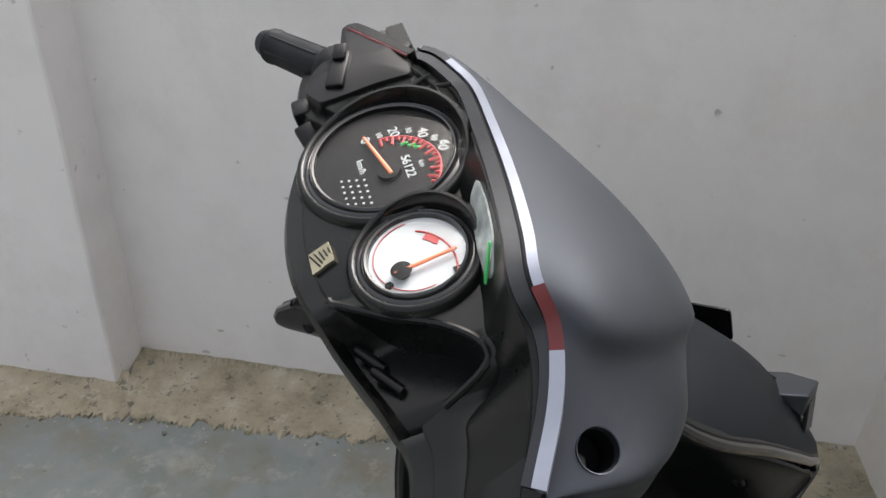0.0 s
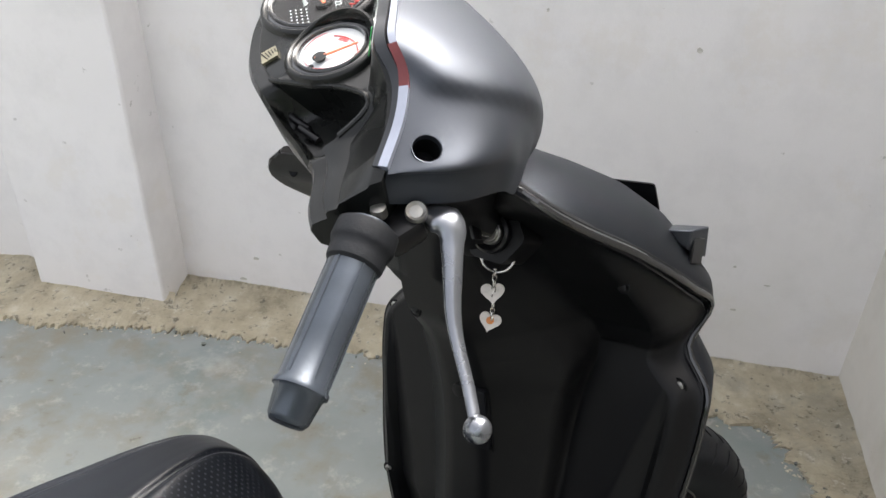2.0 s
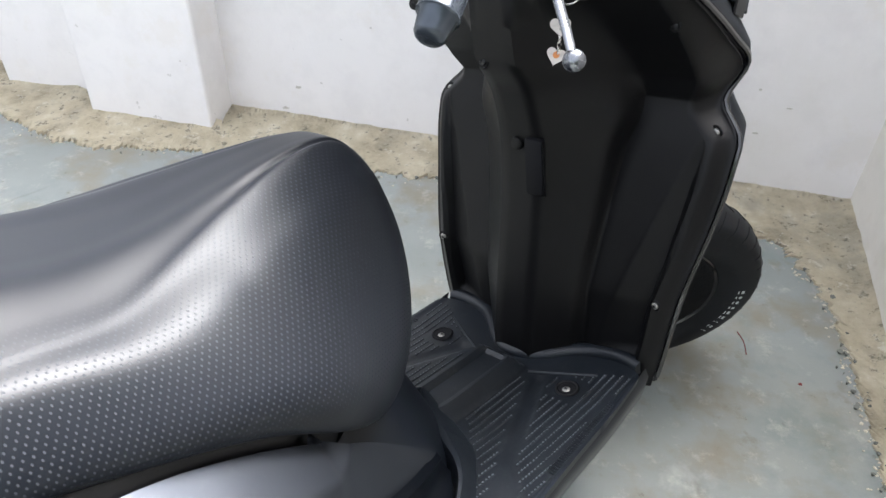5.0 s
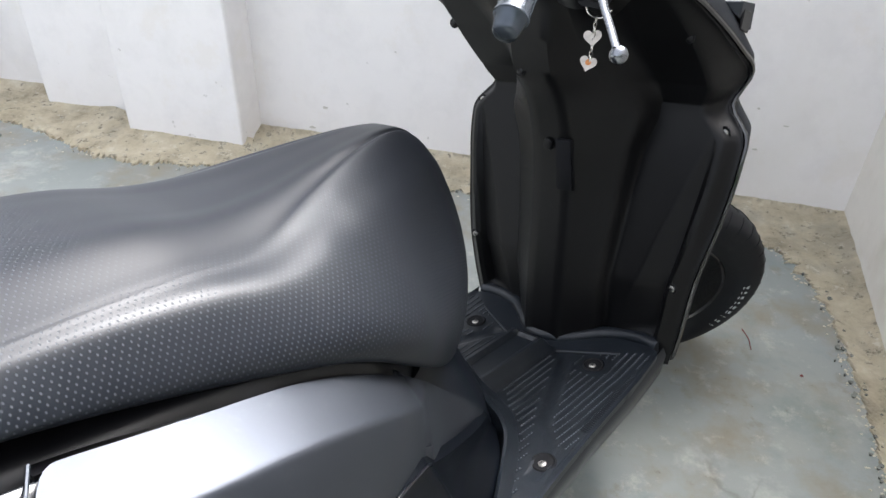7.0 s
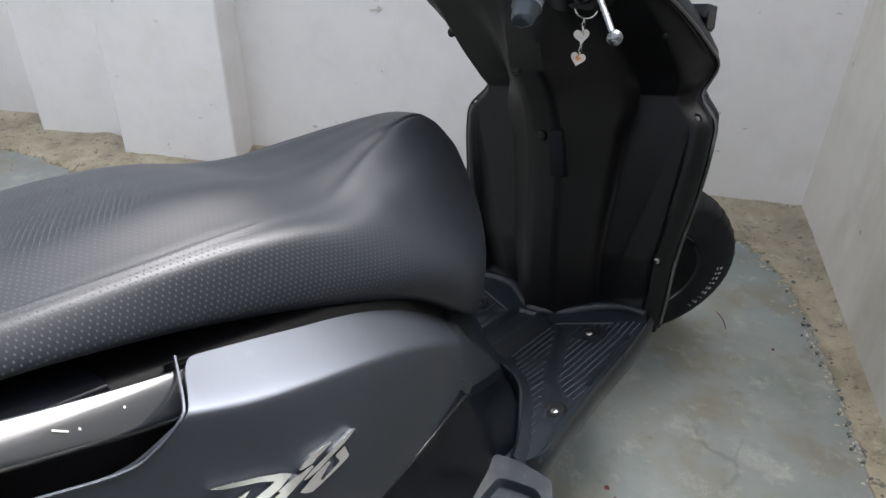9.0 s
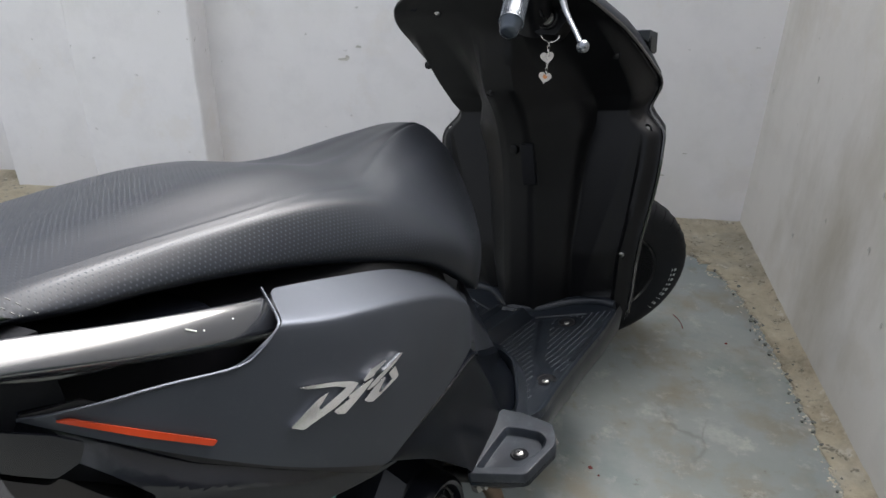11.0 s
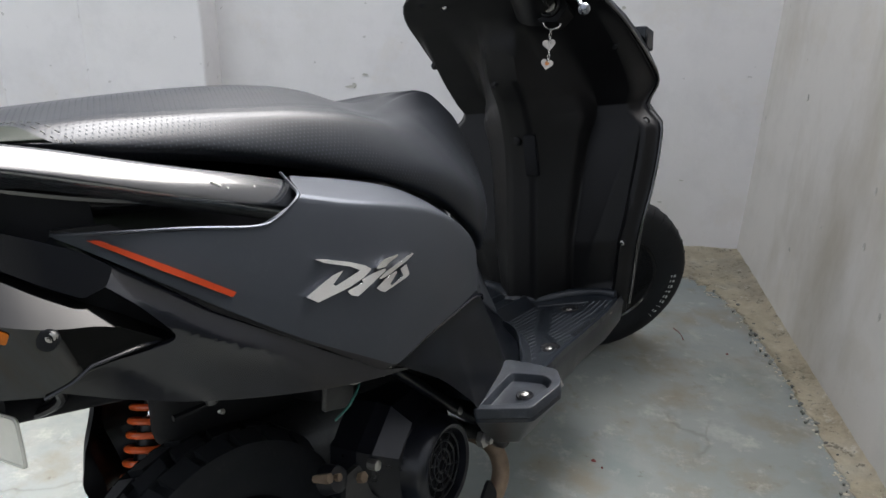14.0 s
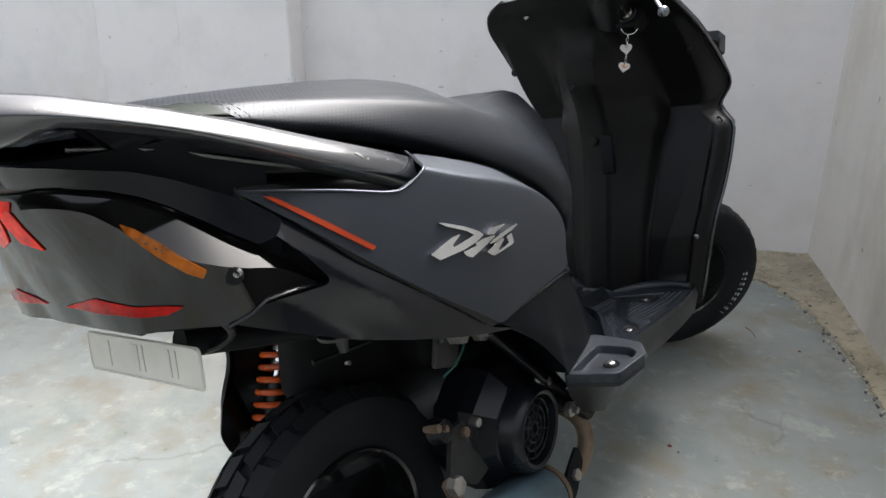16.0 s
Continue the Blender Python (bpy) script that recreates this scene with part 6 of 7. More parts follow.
for v in bm.verts:
    d = v.co - hole_p
    d -= hn * d.dot(hn)
    if v.is_boundary and 0.003 < d.length < 0.019 and (v.co - hole_p).length < 0.020:
        v.co += d.normalized() * (0.0100 - d.length)
bmesh.ops.solidify(bm, geom=bm.faces[:], thickness=0.003)
cowl = part("headlamp_cowl", bm, MATTE_GREY, head, "matte dark grey handlebar cowl with a round mirror hole", sharp=55)
part("mirror_hole_rim", turned([(-0.004, 0.0093), (0.0004, 0.0098), (0.0006, 0.0104), (-0.002, 0.0112)], hole_p, hn, 28, False), MATTE_GREY, cowl)
# dull black cup added behind the hole, stands in for the shade inside
part("hole_shadow_cup", turned([(-0.022, 0.0005), (-0.022, 0.0094), (-0.002, 0.0096), (-0.002, 0.0104), (-0.024, 0.0104)], hole_p, hn, 24, False), VOID_BLACK, cowl, "black cup added for the shade inside the mirror hole")
part("mirror_stud", turned([(-0.020, 0.0040), (-0.012, 0.0040), (-0.011, 0.0030)], hole_p + Vector((-0.0045, 0, -0.005)), hn, 12), CAST, cowl, "zinc threaded stud")


def inward(u):
    """Direction across the trim, towards the dials."""
    t = trim_line[min(NU - 1, u + 4)] - trim_line[max(0, u - 4)]
    q = Vector((t.y, -t.x, 0)).normalized()
    return q if q.x < 0 else -q


def trim_strip(a, b, w0, w1, lift, mat, name, label):
    rings = []
    for u in range(a, min(NU, b + 1)):
        p, q = trim_line[u], inward(u)
        wide_k = 1.0 + (0.05 if w0 < 0.003 else -0.25) * smooth((u - 44) / 8)
        up = Vector((0, 0, 1))
        o, n = p + q * w0 * wide_k, p + q * w1 * wide_k
        rings.append([o - up * 0.003, o + up * lift, n + up * lift, n - up * 0.003])
    return part(name, loft(rings), mat, cowl, label, sharp=30)


# same silver strip, its dimmer lighting at this end put into a darker colour
trim_strip(2, 10, -0.0006, 0.0044, 0.0030, DARK_TRIM, "edge_trim", "start of the edge trim, coloured darker where it catches less light")
trim_strip(10, 43, -0.0006, 0.0044, 0.0030, SILVER_TRIM, "edge_trim", "silver edge trim")
trim_strip(43, 50, -0.0006, 0.0058, 0.0030, RED_TRIM, "edge_trim", "red trim section")
trim_strip(50, 61, -0.0006, 0.0058, 0.0030, SILVER_TRIM, "edge_trim", "silver edge trim")
trim_strip(2, 61, 0.0056, 0.0068, 0.0016, VOID_BLACK, "trim_groove", "")
trim_strip(2, 61, 0.0066, 0.0140, 0.0024, DARK_TRIM, "inner_trim", "dull dark silver inner trim")

# rear half of the cover with the dial field
xf = table(*[(-p[1], p[0]) for p in trim_pts], (0.172, 0.012))
zf = table(*[(-p[1], p[2]) for p in trim_pts], (0.172, -0.010))
xr = table((-0.225, -0.030), (-0.2, -0.042), (-0.16, -0.044), (-0.125, -0.032), (-0.09, -0.052), (-0.05, -0.066), (0, -0.070), (0.05, -0.058), (0.09, -0.044), (0.12, -0.036), (0.15, -0.043), (0.172, -0.043))
zp = lambda t: lin(t, (-0.225, -0.024), (-0.16, -0.018), (-0.125, -0.010), (-0.105, 0.0), (0.05, 0.0), (0.088, -0.001), (0.0955, -0.004), (0.106, -0.015), (0.13, -0.018), (0.165, -0.020), (0.188, -0.020))
zb = table((-0.225, -0.052), (-0.16, -0.068), (-0.1, -0.10), (0, -0.112), (0.1, -0.092), (0.15, -0.072), (0.188, -0.055))


x_cut = table((-0.225, 0.0), (0.030, 0.0), (0.040, 0.010), (0.052, 0.022), (0.068, 0.042), (0.089, 0.050), (0.096, 0.044), (0.110, 0.0), (0.188, 0.0))


def dash_section(t):
    a, c, b, p, d = (float(g(t)) for g in (xf, zf, xr, zp, zb))
    k = min(1.0, (a - b) / 0.085)
    cut = max(0.0, float(x_cut(t)))
    dip = 0.030 * smooth(cut / 0.02)
    rim = b + 0.010
    xc = max(rim + 0.004, b + 0.012 + cut)
    hw = 0.0155 * k
    foot = max(xc + 0.004, a - (0.030 + 0.022 * smooth((t - 0.098) / 0.02)) * k)
    pts = [(a - 0.002, c - 0.001), (a - hw, c - 0.001), (a - hw - 0.001, c - 0.003), (foot + 0.002, p + 0.003), (foot, p), (xc + 0.002, p), (xc, p - 0.0015), (xc, p - 0.005), (xc + 0.003 * smooth(cut / 0.02), p - 0.006 - dip), (rim, p - 0.006 - dip), (b + 0.003, p - 0.007 - dip * 0.45), (b, p - 0.012 - dip * 0.45), (b + 0.002, (p + d) * 0.55), (b + 0.012, d * 0.9), ((a + b) / 2, d), (a - 0.008, d + 0.012), (a - 0.004, (c + d) * 0.5)]
    return [Vector((x, -t, z)) for x, z in pts]


dash = part("rear_cover", loft([dash_section(t) for t in np.linspace(-0.225, 0.168, 140)]), DASH_BLACK, head, "black handlebar cover carrying the dials", sharp=42)
for t in (0.060, 0.076):
    q = dash_section(t)[9]
    part("pocket_peg", turned([(0, 0.0034), (0.018, 0.0030), (0.020, 0.0015)], q + Vector((0.010, 0, 0.002)), (-0.6, 0.75, 0.35), 10), SATIN_BLACK, dash)


lip_line = [dash_section(t)[6] for t in np.linspace(0.030, 0.104, 26)]
part("pocket_lip", tube(lip_line, 0.0022, 8), DASH_BLACK, dash)


def dial(name, c, r, face, label):
    """A bezel, a recessed face and a curved window."""
    bezel = part(name, turned([(-0.004, r + 0.0075), (0.0008, r + 0.0070), (0.0028, r + 0.0050), (0.0032, r + 0.0032), (0.0022, r + 0.0022), (0.0036, r + 0.0016), (0.0044, r + 0.0004), (0.0040, r - 0.0008), (0.0010, r - 0.0015), (-0.004, r - 0.0015)], c, (0, 0, 1), 56, False), GLOSS_BLACK, head, label)
    ring = []
    for a in np.linspace(0, 2 * math.pi, 64, endpoint=False):
        d, lift = Vector((math.cos(a), math.sin(a), 0)), max(0.0, math.cos(a - 0.75)) ** 1.5
        ring.append([Vector(c) + d * (r + q) + Vector((0, 0, h)) for q, h in ((0.0125 + 0.003 * lift, -0.004), (0.0105 + 0.002 * lift, 0.002 + 0.006 * lift), (0.0085, 0.0042 + 0.0095 * lift), (0.0068, 0.0042 + 0.0095 * lift), (0.0055, 0.0030 + 0.0080 * lift), (0.0045, -0.002))])
    part("hood", loft(ring + ring[:1], caps=False), DASH_BLACK, bezel, "moulded black dial hood", sharp=50)
    part("dial_face", turned([(0.0, r), (0.0012, r), (0.0013, 0.0003)], c, (0, 0, 1), 48), face, bezel)
    win = part("window", turned([(0.0034, r), (0.0050, r * 0.85), (0.0072, r * 0.5), (0.0080, 0.0003)], c, (0, 0, 1), 40, False), GLASS, bezel, "clear gauge window")
    win.visible_shadow = False
    return bezel


def polar(c, r, deg, z=0.0016):
    """A spot on a dial: degrees clockwise from the rider's left."""
    a = radians(deg)
    return Vector((c[0] + r * math.sin(a), c[1] + r * math.cos(a), c[2] + z))


sp_c, sp_h, fu_c, fu_h = Vector((0.002, 0.0585, 0.001)), Vector((0.002, 0.0435, 0.001)), Vector((0.001, -0.0230, 0.001)), Vector((-0.009, -0.0325, 0.001))
speedo = dial("speedometer", sp_c, 0.0435, DIAL_BLACK, "round black speedometer with an orange needle")
fuel = dial("fuel_gauge", fu_c, 0.0275, DIAL_WHITE, "round white fuel gauge with an orange needle")
text_m = lambda p, turn=0.0: Matrix.Translation(p) @ pose(0, 0, 0, 0, 0, -90 + turn)
for k, num in enumerate(range(0, 61, 10)):
    q = polar(sp_h, 0.0350 if num < 30 else 0.0365, -13 + num * 1.5)
    lettering("numeral", str(num), 0.0088 if num % 20 == 0 else 0.0052, MARK_WHITE, speedo, text_m(q, 20 - num * 0.8))
for num in range(0, 96, 5):
    a = -13 + num * 1.5
    r0, r1 = (0.0240, 0.0305) if num % 10 == 0 else (0.0275, 0.0305)
    if num >= 10:
        part("red_tick", tube([polar(sp_h, r0, a), polar(sp_h, r1, a)], 0.0009, 6), MARK_RED, speedo)
part("red_arc", tube([polar(sp_h, 0.0307, a) for a in np.linspace(3, 142, 40)], 0.0007, 6), MARK_RED, speedo)
for a0 in (30, 42, 52):
    part("green_tick", tube([polar(sp_h, 0.0235, a0), polar(sp_h, 0.0262, a0 + 9)], 0.0009, 6), MARK_GREEN, speedo)
lettering("odometer_digits", "56122", 0.0078, MARK_WHITE, speedo, text_m(sp_h + Vector((0.0114, 0.0005, 0.0016))))
lettering("unit_text", "km", 0.0045, MARK_WHITE, speedo, text_m(sp_h + Vector((0.0195, -0.001, 0.0016))))
lettering("unit_text", "km/h", 0.0062, MARK_WHITE, speedo, text_m(sp_h + Vector((-0.0150, 0.0125, 0.0016))))
for j in range(6):
    for i in range(4):
        part("dial_dot", turned([(0, 0.0009), (0.0004, 0.0006)], sp_c + Vector((-0.0285 + 0.0044 * i, -0.0090 - 0.0050 * j - 0.0016 * i, 0.0014)), (0, 0, 1), 8), MARK_WHITE, speedo)
part("needle", tube([polar(sp_h, -0.004, -13, 0.0042), polar(sp_h, 0.035, -13, 0.0042)], [0.0014, 0.0009], 8), NEEDLE, speedo, "orange needle")
part("needle_hub", turned([(0.001, 0.0072), (0.0040, 0.0068), (0.0045, 0.0005)], sp_h, (0, 0, 1), 20), DIAL_BLACK, speedo)
part("fuel_arc", tube([polar(fu_h, 0.0290, a) for a in np.linspace(28, 112, 26)], 0.0006, 6), MARK_RED, fuel)
part("fuel_ring", tube([sp + Vector((0, 0, 0.0016)) for sp in [fu_c + Vector((math.cos(a) * 0.0235, math.sin(a) * 0.0235, 0)) for a in np.linspace(1.6, 4.9, 30)]], 0.0003, 6), MARK_RED, fuel)
for a in (44, 50, 57):
    part("fuel_block", block((0.0042, 0.0030, 0.0004), Matrix.Translation(polar(fu_h, 0.0265, a)) @ pose(0, 0, 0, 0, 0, a)), MARK_RED, fuel)
part("fuel_symbol", extruded(rounded([(-0.0026, -0.003), (0.0026, -0.003), (0.0026, 0.003), (-0.0026, 0.003)], 0.0006), 0.0004, text_m(polar(fu_h, 0.030, 108))), DIAL_BLACK, fuel)
part("fuel_symbol_window", block((0.0032, 0.0022, 0.0003), text_m(polar(fu_h, 0.0312, 108, 0.0021))), DIAL_WHITE, fuel)
part("needle", tube([polar(fu_h, -0.004, 84, 0.0042), polar(fu_h, 0.031, 84, 0.0042)], [0.0012, 0.0009], 8), NEEDLE, fuel, "orange needle")
part("needle_hub", turned([(0.002, 0.0042), (0.0050, 0.0058), (0.0056, 0.0005)], fu_h, (0, 0, 1), 20), DIAL_BLACK, fuel)
part("hub_dot", turned([(0.001, 0.0026), (0.002, 0.0022)], fu_h + Vector((-0.0085, -0.0045, 0)), (0, 0, 1), 14), DIAL_BLACK, fuel)

badge = part("badge", extruded(rounded([(-0.0549, 0.002), (-0.0548, -0.013), (-0.0415, -0.0072), (-0.0424, 0.0073)], 0.0012), 0.0022), BADGE, head, "small gold-grey badge", bevel=0.0004)
for k in range(5):
    part("badge_line", block((0.0009, 0.0105 - 0.0016 * k, 0.0005), pose(-0.0520 + 0.0022 * k, -0.0040 + 0.0012 * k, 0.0024, 0, 0, 26 - 4 * k), 0.0001, 1), DIAL_BLACK, badge)
part("paint_speck", turned([(0, 0.0010), (0.0006, 0.0007)], (-0.030, -0.021, 0.0), (0, 0, 1), 10), MARK_WHITE, dash)


def wall_point(u, v):
    """On the sloping wall between the dials and the trim: u along it, v up it."""
    r = dash_section(-u)
    return r[3].lerp(r[2], v / 0.03) + Vector((-0.0012, 0, 0.0008))


pane_edge = rounded([(-0.002, 0.008), (0.004, 0.025), (-0.020, 0.028), (-0.048, 0.027), (-0.066, 0.016), (-0.060, 0.007), (-0.035, 0.003)], 0.006)
window = part("side_window", sheet(pane_edge, wall_point, 0.006, 0.0012), surface("milky_window", (0.48, 0.53, 0.51), 0.12, 0.0, 60, 0.0006, 0.35, 90, 1.0), head, "milky clear side window")
part("green_mark", sheet(rounded([(-0.066, 0.010), (-0.062, 0.009), (-0.050, 0.024), (-0.054, 0.026)], 0.002), lambda u, v: wall_point(u, v) + Vector((-0.0015, 0, 0.001)), 0.004, 0.0008), MARK_GREEN, window, "bright green mark")
part("cover_slot", tube(spline([(0.050, 0.1375, -0.0105), (0.040, 0.1345, -0.0105), (0.0315, 0.1275, -0.0100), (0.036, 0.1215, -0.0080), (0.048, 0.1180, -0.006), (0.060, 0.1140, -0.005)], 26), 0.0015, 6), DASH_BLACK, dash)

# switches on the left, bars and grips
pod = rounded([(0.0043, 0.2328, 0.003), (0.0105, 0.2367, 0.003), (0.0177, 0.2340, 0.003), (0.0333, 0.2074, 0.01), (0.0497, 0.1821, 0.004), (0.0437, 0.1757, 0.004), (0.0400, 0.148, 0.004), (0.0146, 0.150, 0.01), (-0.0107, 0.148, 0.01), (-0.0286, 0.148, 0.004), (-0.0362, 0.163, 0.004), (-0.0341, 0.1758, 0.006), (-0.0219, 0.193, 0.01), (-0.0025, 0.2046, 0.006), (0.0010, 0.220, 0.004)], 0.004)
pod_mid = Vector((0.006, 0.180, 0))
rings = [[Vector((pod_mid.x + (x - pod_mid.x) * k, pod_mid.y + (y - pod_mid.y) * k, z - 0.05 * abs(y - 0.175) ** 1.2)) for x, y in pod] for k, z in ((0.86, -0.060), (1.0, -0.046), (1.0, -0.0165), (0.985, -0.0135), (0.955, -0.0120), (0.60, -0.0095), (0.2, -0.0088))]
housing = part("switch_housing", loft(rings), SATIN_BLACK, head, "black moulded switch housing", sharp=35)
part("dip_switch", block((0.014, 0.036, 0.010), Matrix.Translation((-0.008, 0.174, -0.011)) @ pose(0, 0, 0, 4, 0, -22), 0.0025, 2), SATIN_BLACK, head)
part("switch_rocker", block((0.010, 0.014, 0.006), Matrix.Translation((-0.003, 0.186, -0.004)) @ pose(0, 0, 0, 14, 0, -22), 0.002, 2), SATIN_BLACK, head)
part("horn_button", block((0.014, 0.018, 0.014), Matrix.Translation((-0.042, 0.168, -0.030)), 0.003, 2), SATIN_BLACK, head)
part("indicator_switch", block((0.014, 0.022, 0.007), Matrix.Translation((-0.042, 0.140, -0.032)) @ pose(0, 0, 0, 30, 0, 15), 0.002, 2), SATIN_BLACK, head)
part("housing_line", tube([(0.0086, 0.2262, -0.0125), (0.0227, 0.1985, -0.0105), (0.0410, 0.1660, -0.0100)], 0.0011, 6), RED_TRIM, housing, "thin dull red line")
part("housing_fascia", loft([[Vector(q) + Vector((dx, dy, dz)) for dx, dy, dz in ((0.0015, 0.0010, -0.004), (0.0015, 0.0010, 0.0018), (0.0065, 0.0035, 0.0018), (0.0070, 0.0040, -0.006))] for q in spline([(0.0086, 0.2262, -0.0140), (0.0227, 0.1985, -0.0120), (0.0410, 0.1660, -0.0115)], 10)]), DASH_BLACK, housing, sharp=40)


def make_grip(s, base, end, throttle):
    a, b = Vector(base), Vector(end)
    ax = (b - a).normalized()
    ln = (b - a).length
    slim = 1.0 if throttle else 0.84
    prof = [(-0.01, 0.0150), (0.002, 0.0165), (ln * 0.55, 0.0158), (ln * 0.80, 0.0160), (ln * 0.815, 0.0175), (ln * 0.835, 0.0175), (ln * 0.845, 0.0152), (ln * 0.97, 0.0128), (ln * 0.995, 0.0105), (ln, 0.004)]
    grip = part("grip", turned([(d, q * slim) for d, q in prof], a, ax, 30), GRIP_RUBBER if throttle else RUBBER, head, "shiny worn grey rubber grip" if throttle else "black rubber grip", sharp=60)
    for k in range(6):
        w = 2 * math.pi * k / 6
        u = ax.orthogonal().normalized()
        d = u * math.cos(w) + ax.cross(u) * math.sin(w)
        part("grip_rib", tube([a + ax * (0.012) + d * 0.0160 * slim, a + ax * (ln * 0.78) + d * 0.0152 * slim], 0.0012, 5), GRIP_RUBBER if throttle else RUBBER, grip)
    part("grip_flange", turned([(-0.008, 0.017), (-0.006, 0.0210), (0.005, 0.0215), (0.008, 0.0205), (0.010, 0.0192), (0.014, 0.0194), (0.020, 0.0186), (0.022, 0.0165)] if throttle else [(-0.02, 0.016), (-0.006, 0.020), (0.001, 0.0195), (0.005, 0.0165)], a, ax, 32), RUBBER, grip)
    return ax


make_grip(-1, (-0.008, -0.192, -0.030), (-0.077, -0.296, -0.0485), True)
make_grip(1, (-0.012, 0.205, -0.030), (-0.060, 0.290, -0.040), False)
for s in (-1, 1):
    lever_pts = spline([(0.034, s * 0.166, -0.050), (0.046, s * 0.182, -0.054), (0.041, s * 0.203, -0.063), (0.030, s * 0.240, -0.080), (0.027, s * 0.280, -0.096), (0.025, s * 0.300, -0.102)], 30)
    rad = [lin(i, (0, 0.009), (4, 0.0145), (9, 0.0085), (20, 0.0047), (29, 0.0042)) for i in range(30)]
    lever = part("brake_lever", tube(lever_pts, rad, 12, 0.55, side=(0.5, 0, 1)), ALLOY, head, "polished alloy brake lever with a ball end", sharp=70)
    bm = bmesh.new()
    bmesh.ops.create_uvsphere(bm, u_segments=20, v_segments=12, radius=0.0092, matrix=Matrix.Translation((0.025, s * 0.305, -0.104)))
    part("lever_ball", bm, ALLOY, lever)
    part("pivot_bolt", turned([(-0.006, 0.0076), (0.002, 0.0076), (0.0035, 0.0068), (0.0020, 0.0045), (0.0025, 0.0005)], (0.0276, s * 0.1741, -0.0395), (0.1, s * 0.4, 0.9), 20), STEEL, lever, "zinc pivot bolt")
    part("lever_perch", block((0.030, 0.034, 0.020), Matrix.Translation((0.012, s * 0.170, -0.052)) @ pose(0, 0, 0, 0, 0, s * -20), 0.005, 2), SATIN_BLACK, head)
    part("perch_clamp", turned([(0, 0.0055), (0.008, 0.0055), (0.009, 0.003)], (0.004, s * 0.170, -0.036), (0.1, 0, 1), 10), STEEL, head)
    part("cable", tube(spline([(0.02, s * 0.150, -0.055), (0.03, s * 0.120, -0.08), (0.045, s * 0.08, -0.13), (0.05, s * 0.03, -0.20)], 16), 0.0035, 8), SATIN_BLACK, head)
part("handlebar_underside", loft([[Vector((x + math.cos(w) * rx, y + math.sin(w) * ry, z)) for w in np.linspace(0, 2 * math.pi, 20, endpoint=False)] for x, y, z, rx, ry in ((0.03, 0.0, -0.08, 0.055, 0.12), (0.05, 0.0, -0.14, 0.055, 0.10), (0.065, 0.0, -0.19, 0.045, 0.06), (0.075, 0.0, -0.26, 0.04, 0.045))]), SATIN_BLACK, head, "black column cover below the bar")

# ---------------------------------------------------------------- loose things
keys = new("key_chain")
keys.matrix_world = scooter.matrix_world.copy()
tagged(keys, "nickel key ring with two milky heart tags in the ignition", "key chain")
part("key", block((0.030, 0.010, 0.003), lock_m @ pose(0, 0, 0.020, 0, 90, 20), 0.001, 1), KEY_STEEL, keys)
part("key_bow", block((0.016, 0.018, 0.004), lock_m @ pose(0, 0.0, 0.034, 0, 90, 20), 0.0018, 2), SATIN_BLACK, keys)
down = Vector((0, math.sin(radians(11.5)), -math.cos(radians(11.5)))).normalized()
ring_c = Vector((0.8995, -0.1285, 0.850))
rn = Vector((-0.75, -0.45, 0.45)).normalized()
ru = (down - rn * down.dot(rn)).normalized()
rv = rn.cross(ru)
part("split_ring", tube([ring_c + (ru * math.cos(a) + rv * math.sin(a)) * 0.0165 for a in np.linspace(0, 2 * math.pi, 41)], 0.0014, 8), KEY_STEEL, keys)


def heart(p, size, turn, name_mat):
    pts = []
    for a in np.linspace(0, 2 * math.pi, 40, endpoint=False):
        pts.append((size * 0.060 * 16 * math.sin(a) ** 3, size * 0.060 * (13 * math.cos(a) - 5 * math.cos(2 * a) - 2 * math.cos(3 * a) - math.cos(4 * a))))
    m = aligned(p, (-0.78, -0.50, 0.35), -down) @ pose(0, 0, 0, 0, 0, turn)
    tag = part("heart_tag", extruded(pts, 0.0035), SHELL, keys, "milky heart-shaped tag", m=m, bevel=0.0009)
    part("resin_spot", turned([(0.0036, size * 0.34), (0.0042, size * 0.2)], (0, size * 0.1, 0), (0, 0, 1), 16), name_mat, tag)


heart(ring_c + down * 0.043 + Vector((-0.002, 0.002, 0)), 0.0125, 8, SHELL)
heart(ring_c + down * 0.079 + Vector((-0.002, 0.0035, 0)), 0.0120, -10, RUST_SPOT)
for k in range(9):
    q = ring_c + down * (0.018 + k * 0.0066) + Vector((-0.004, 0, 0))
    side = Vector((0, 1, 0)) if k % 2 else Vector((0.7, 0, 0.3)).normalized()
    part("chain_link", tube([q + (down * math.cos(a) * 0.0046 + side * math.sin(a) * 0.0024) for a in np.linspace(0, 2 * math.pi, 13)], 0.0007, 5), KEY_STEEL, keys)


def fleck(x, y, size, label, seed):
    bm = bmesh.new()
    n = 9
    ring = [bm.verts.new((x + math.cos(a) * size * (0.6 + 0.5 * abs(noise.noise(Vector((a, seed, 1))))), y + math.sin(a) * size * (0.6 + 0.6 * abs(noise.noise(Vector((a, seed, 2))))), 0.001)) for a in np.linspace(0, 2 * math.pi, n, endpoint=False)]
    topv = bm.verts.new((x, y, 0.005))
    for i in range(n):
        bm.faces.new((ring[i], ring[(i + 1) % n], topv))
    bm.faces.new(ring[::-1])
    tagged(part("floor_fleck", bm, RED_BIT, None), label, "debris", group="flecks on the floor")


fleck(0.819, 0.813, 0.006, "small dark red fleck lying on the cement floor", 1)
fleck(0.439, 0.321, 0.008, "dark red smudge of dirt on the cement floor", 2)
fleck(0.455, 0.300, 0.004, "dark red smudge of dirt on the cement floor", 3)
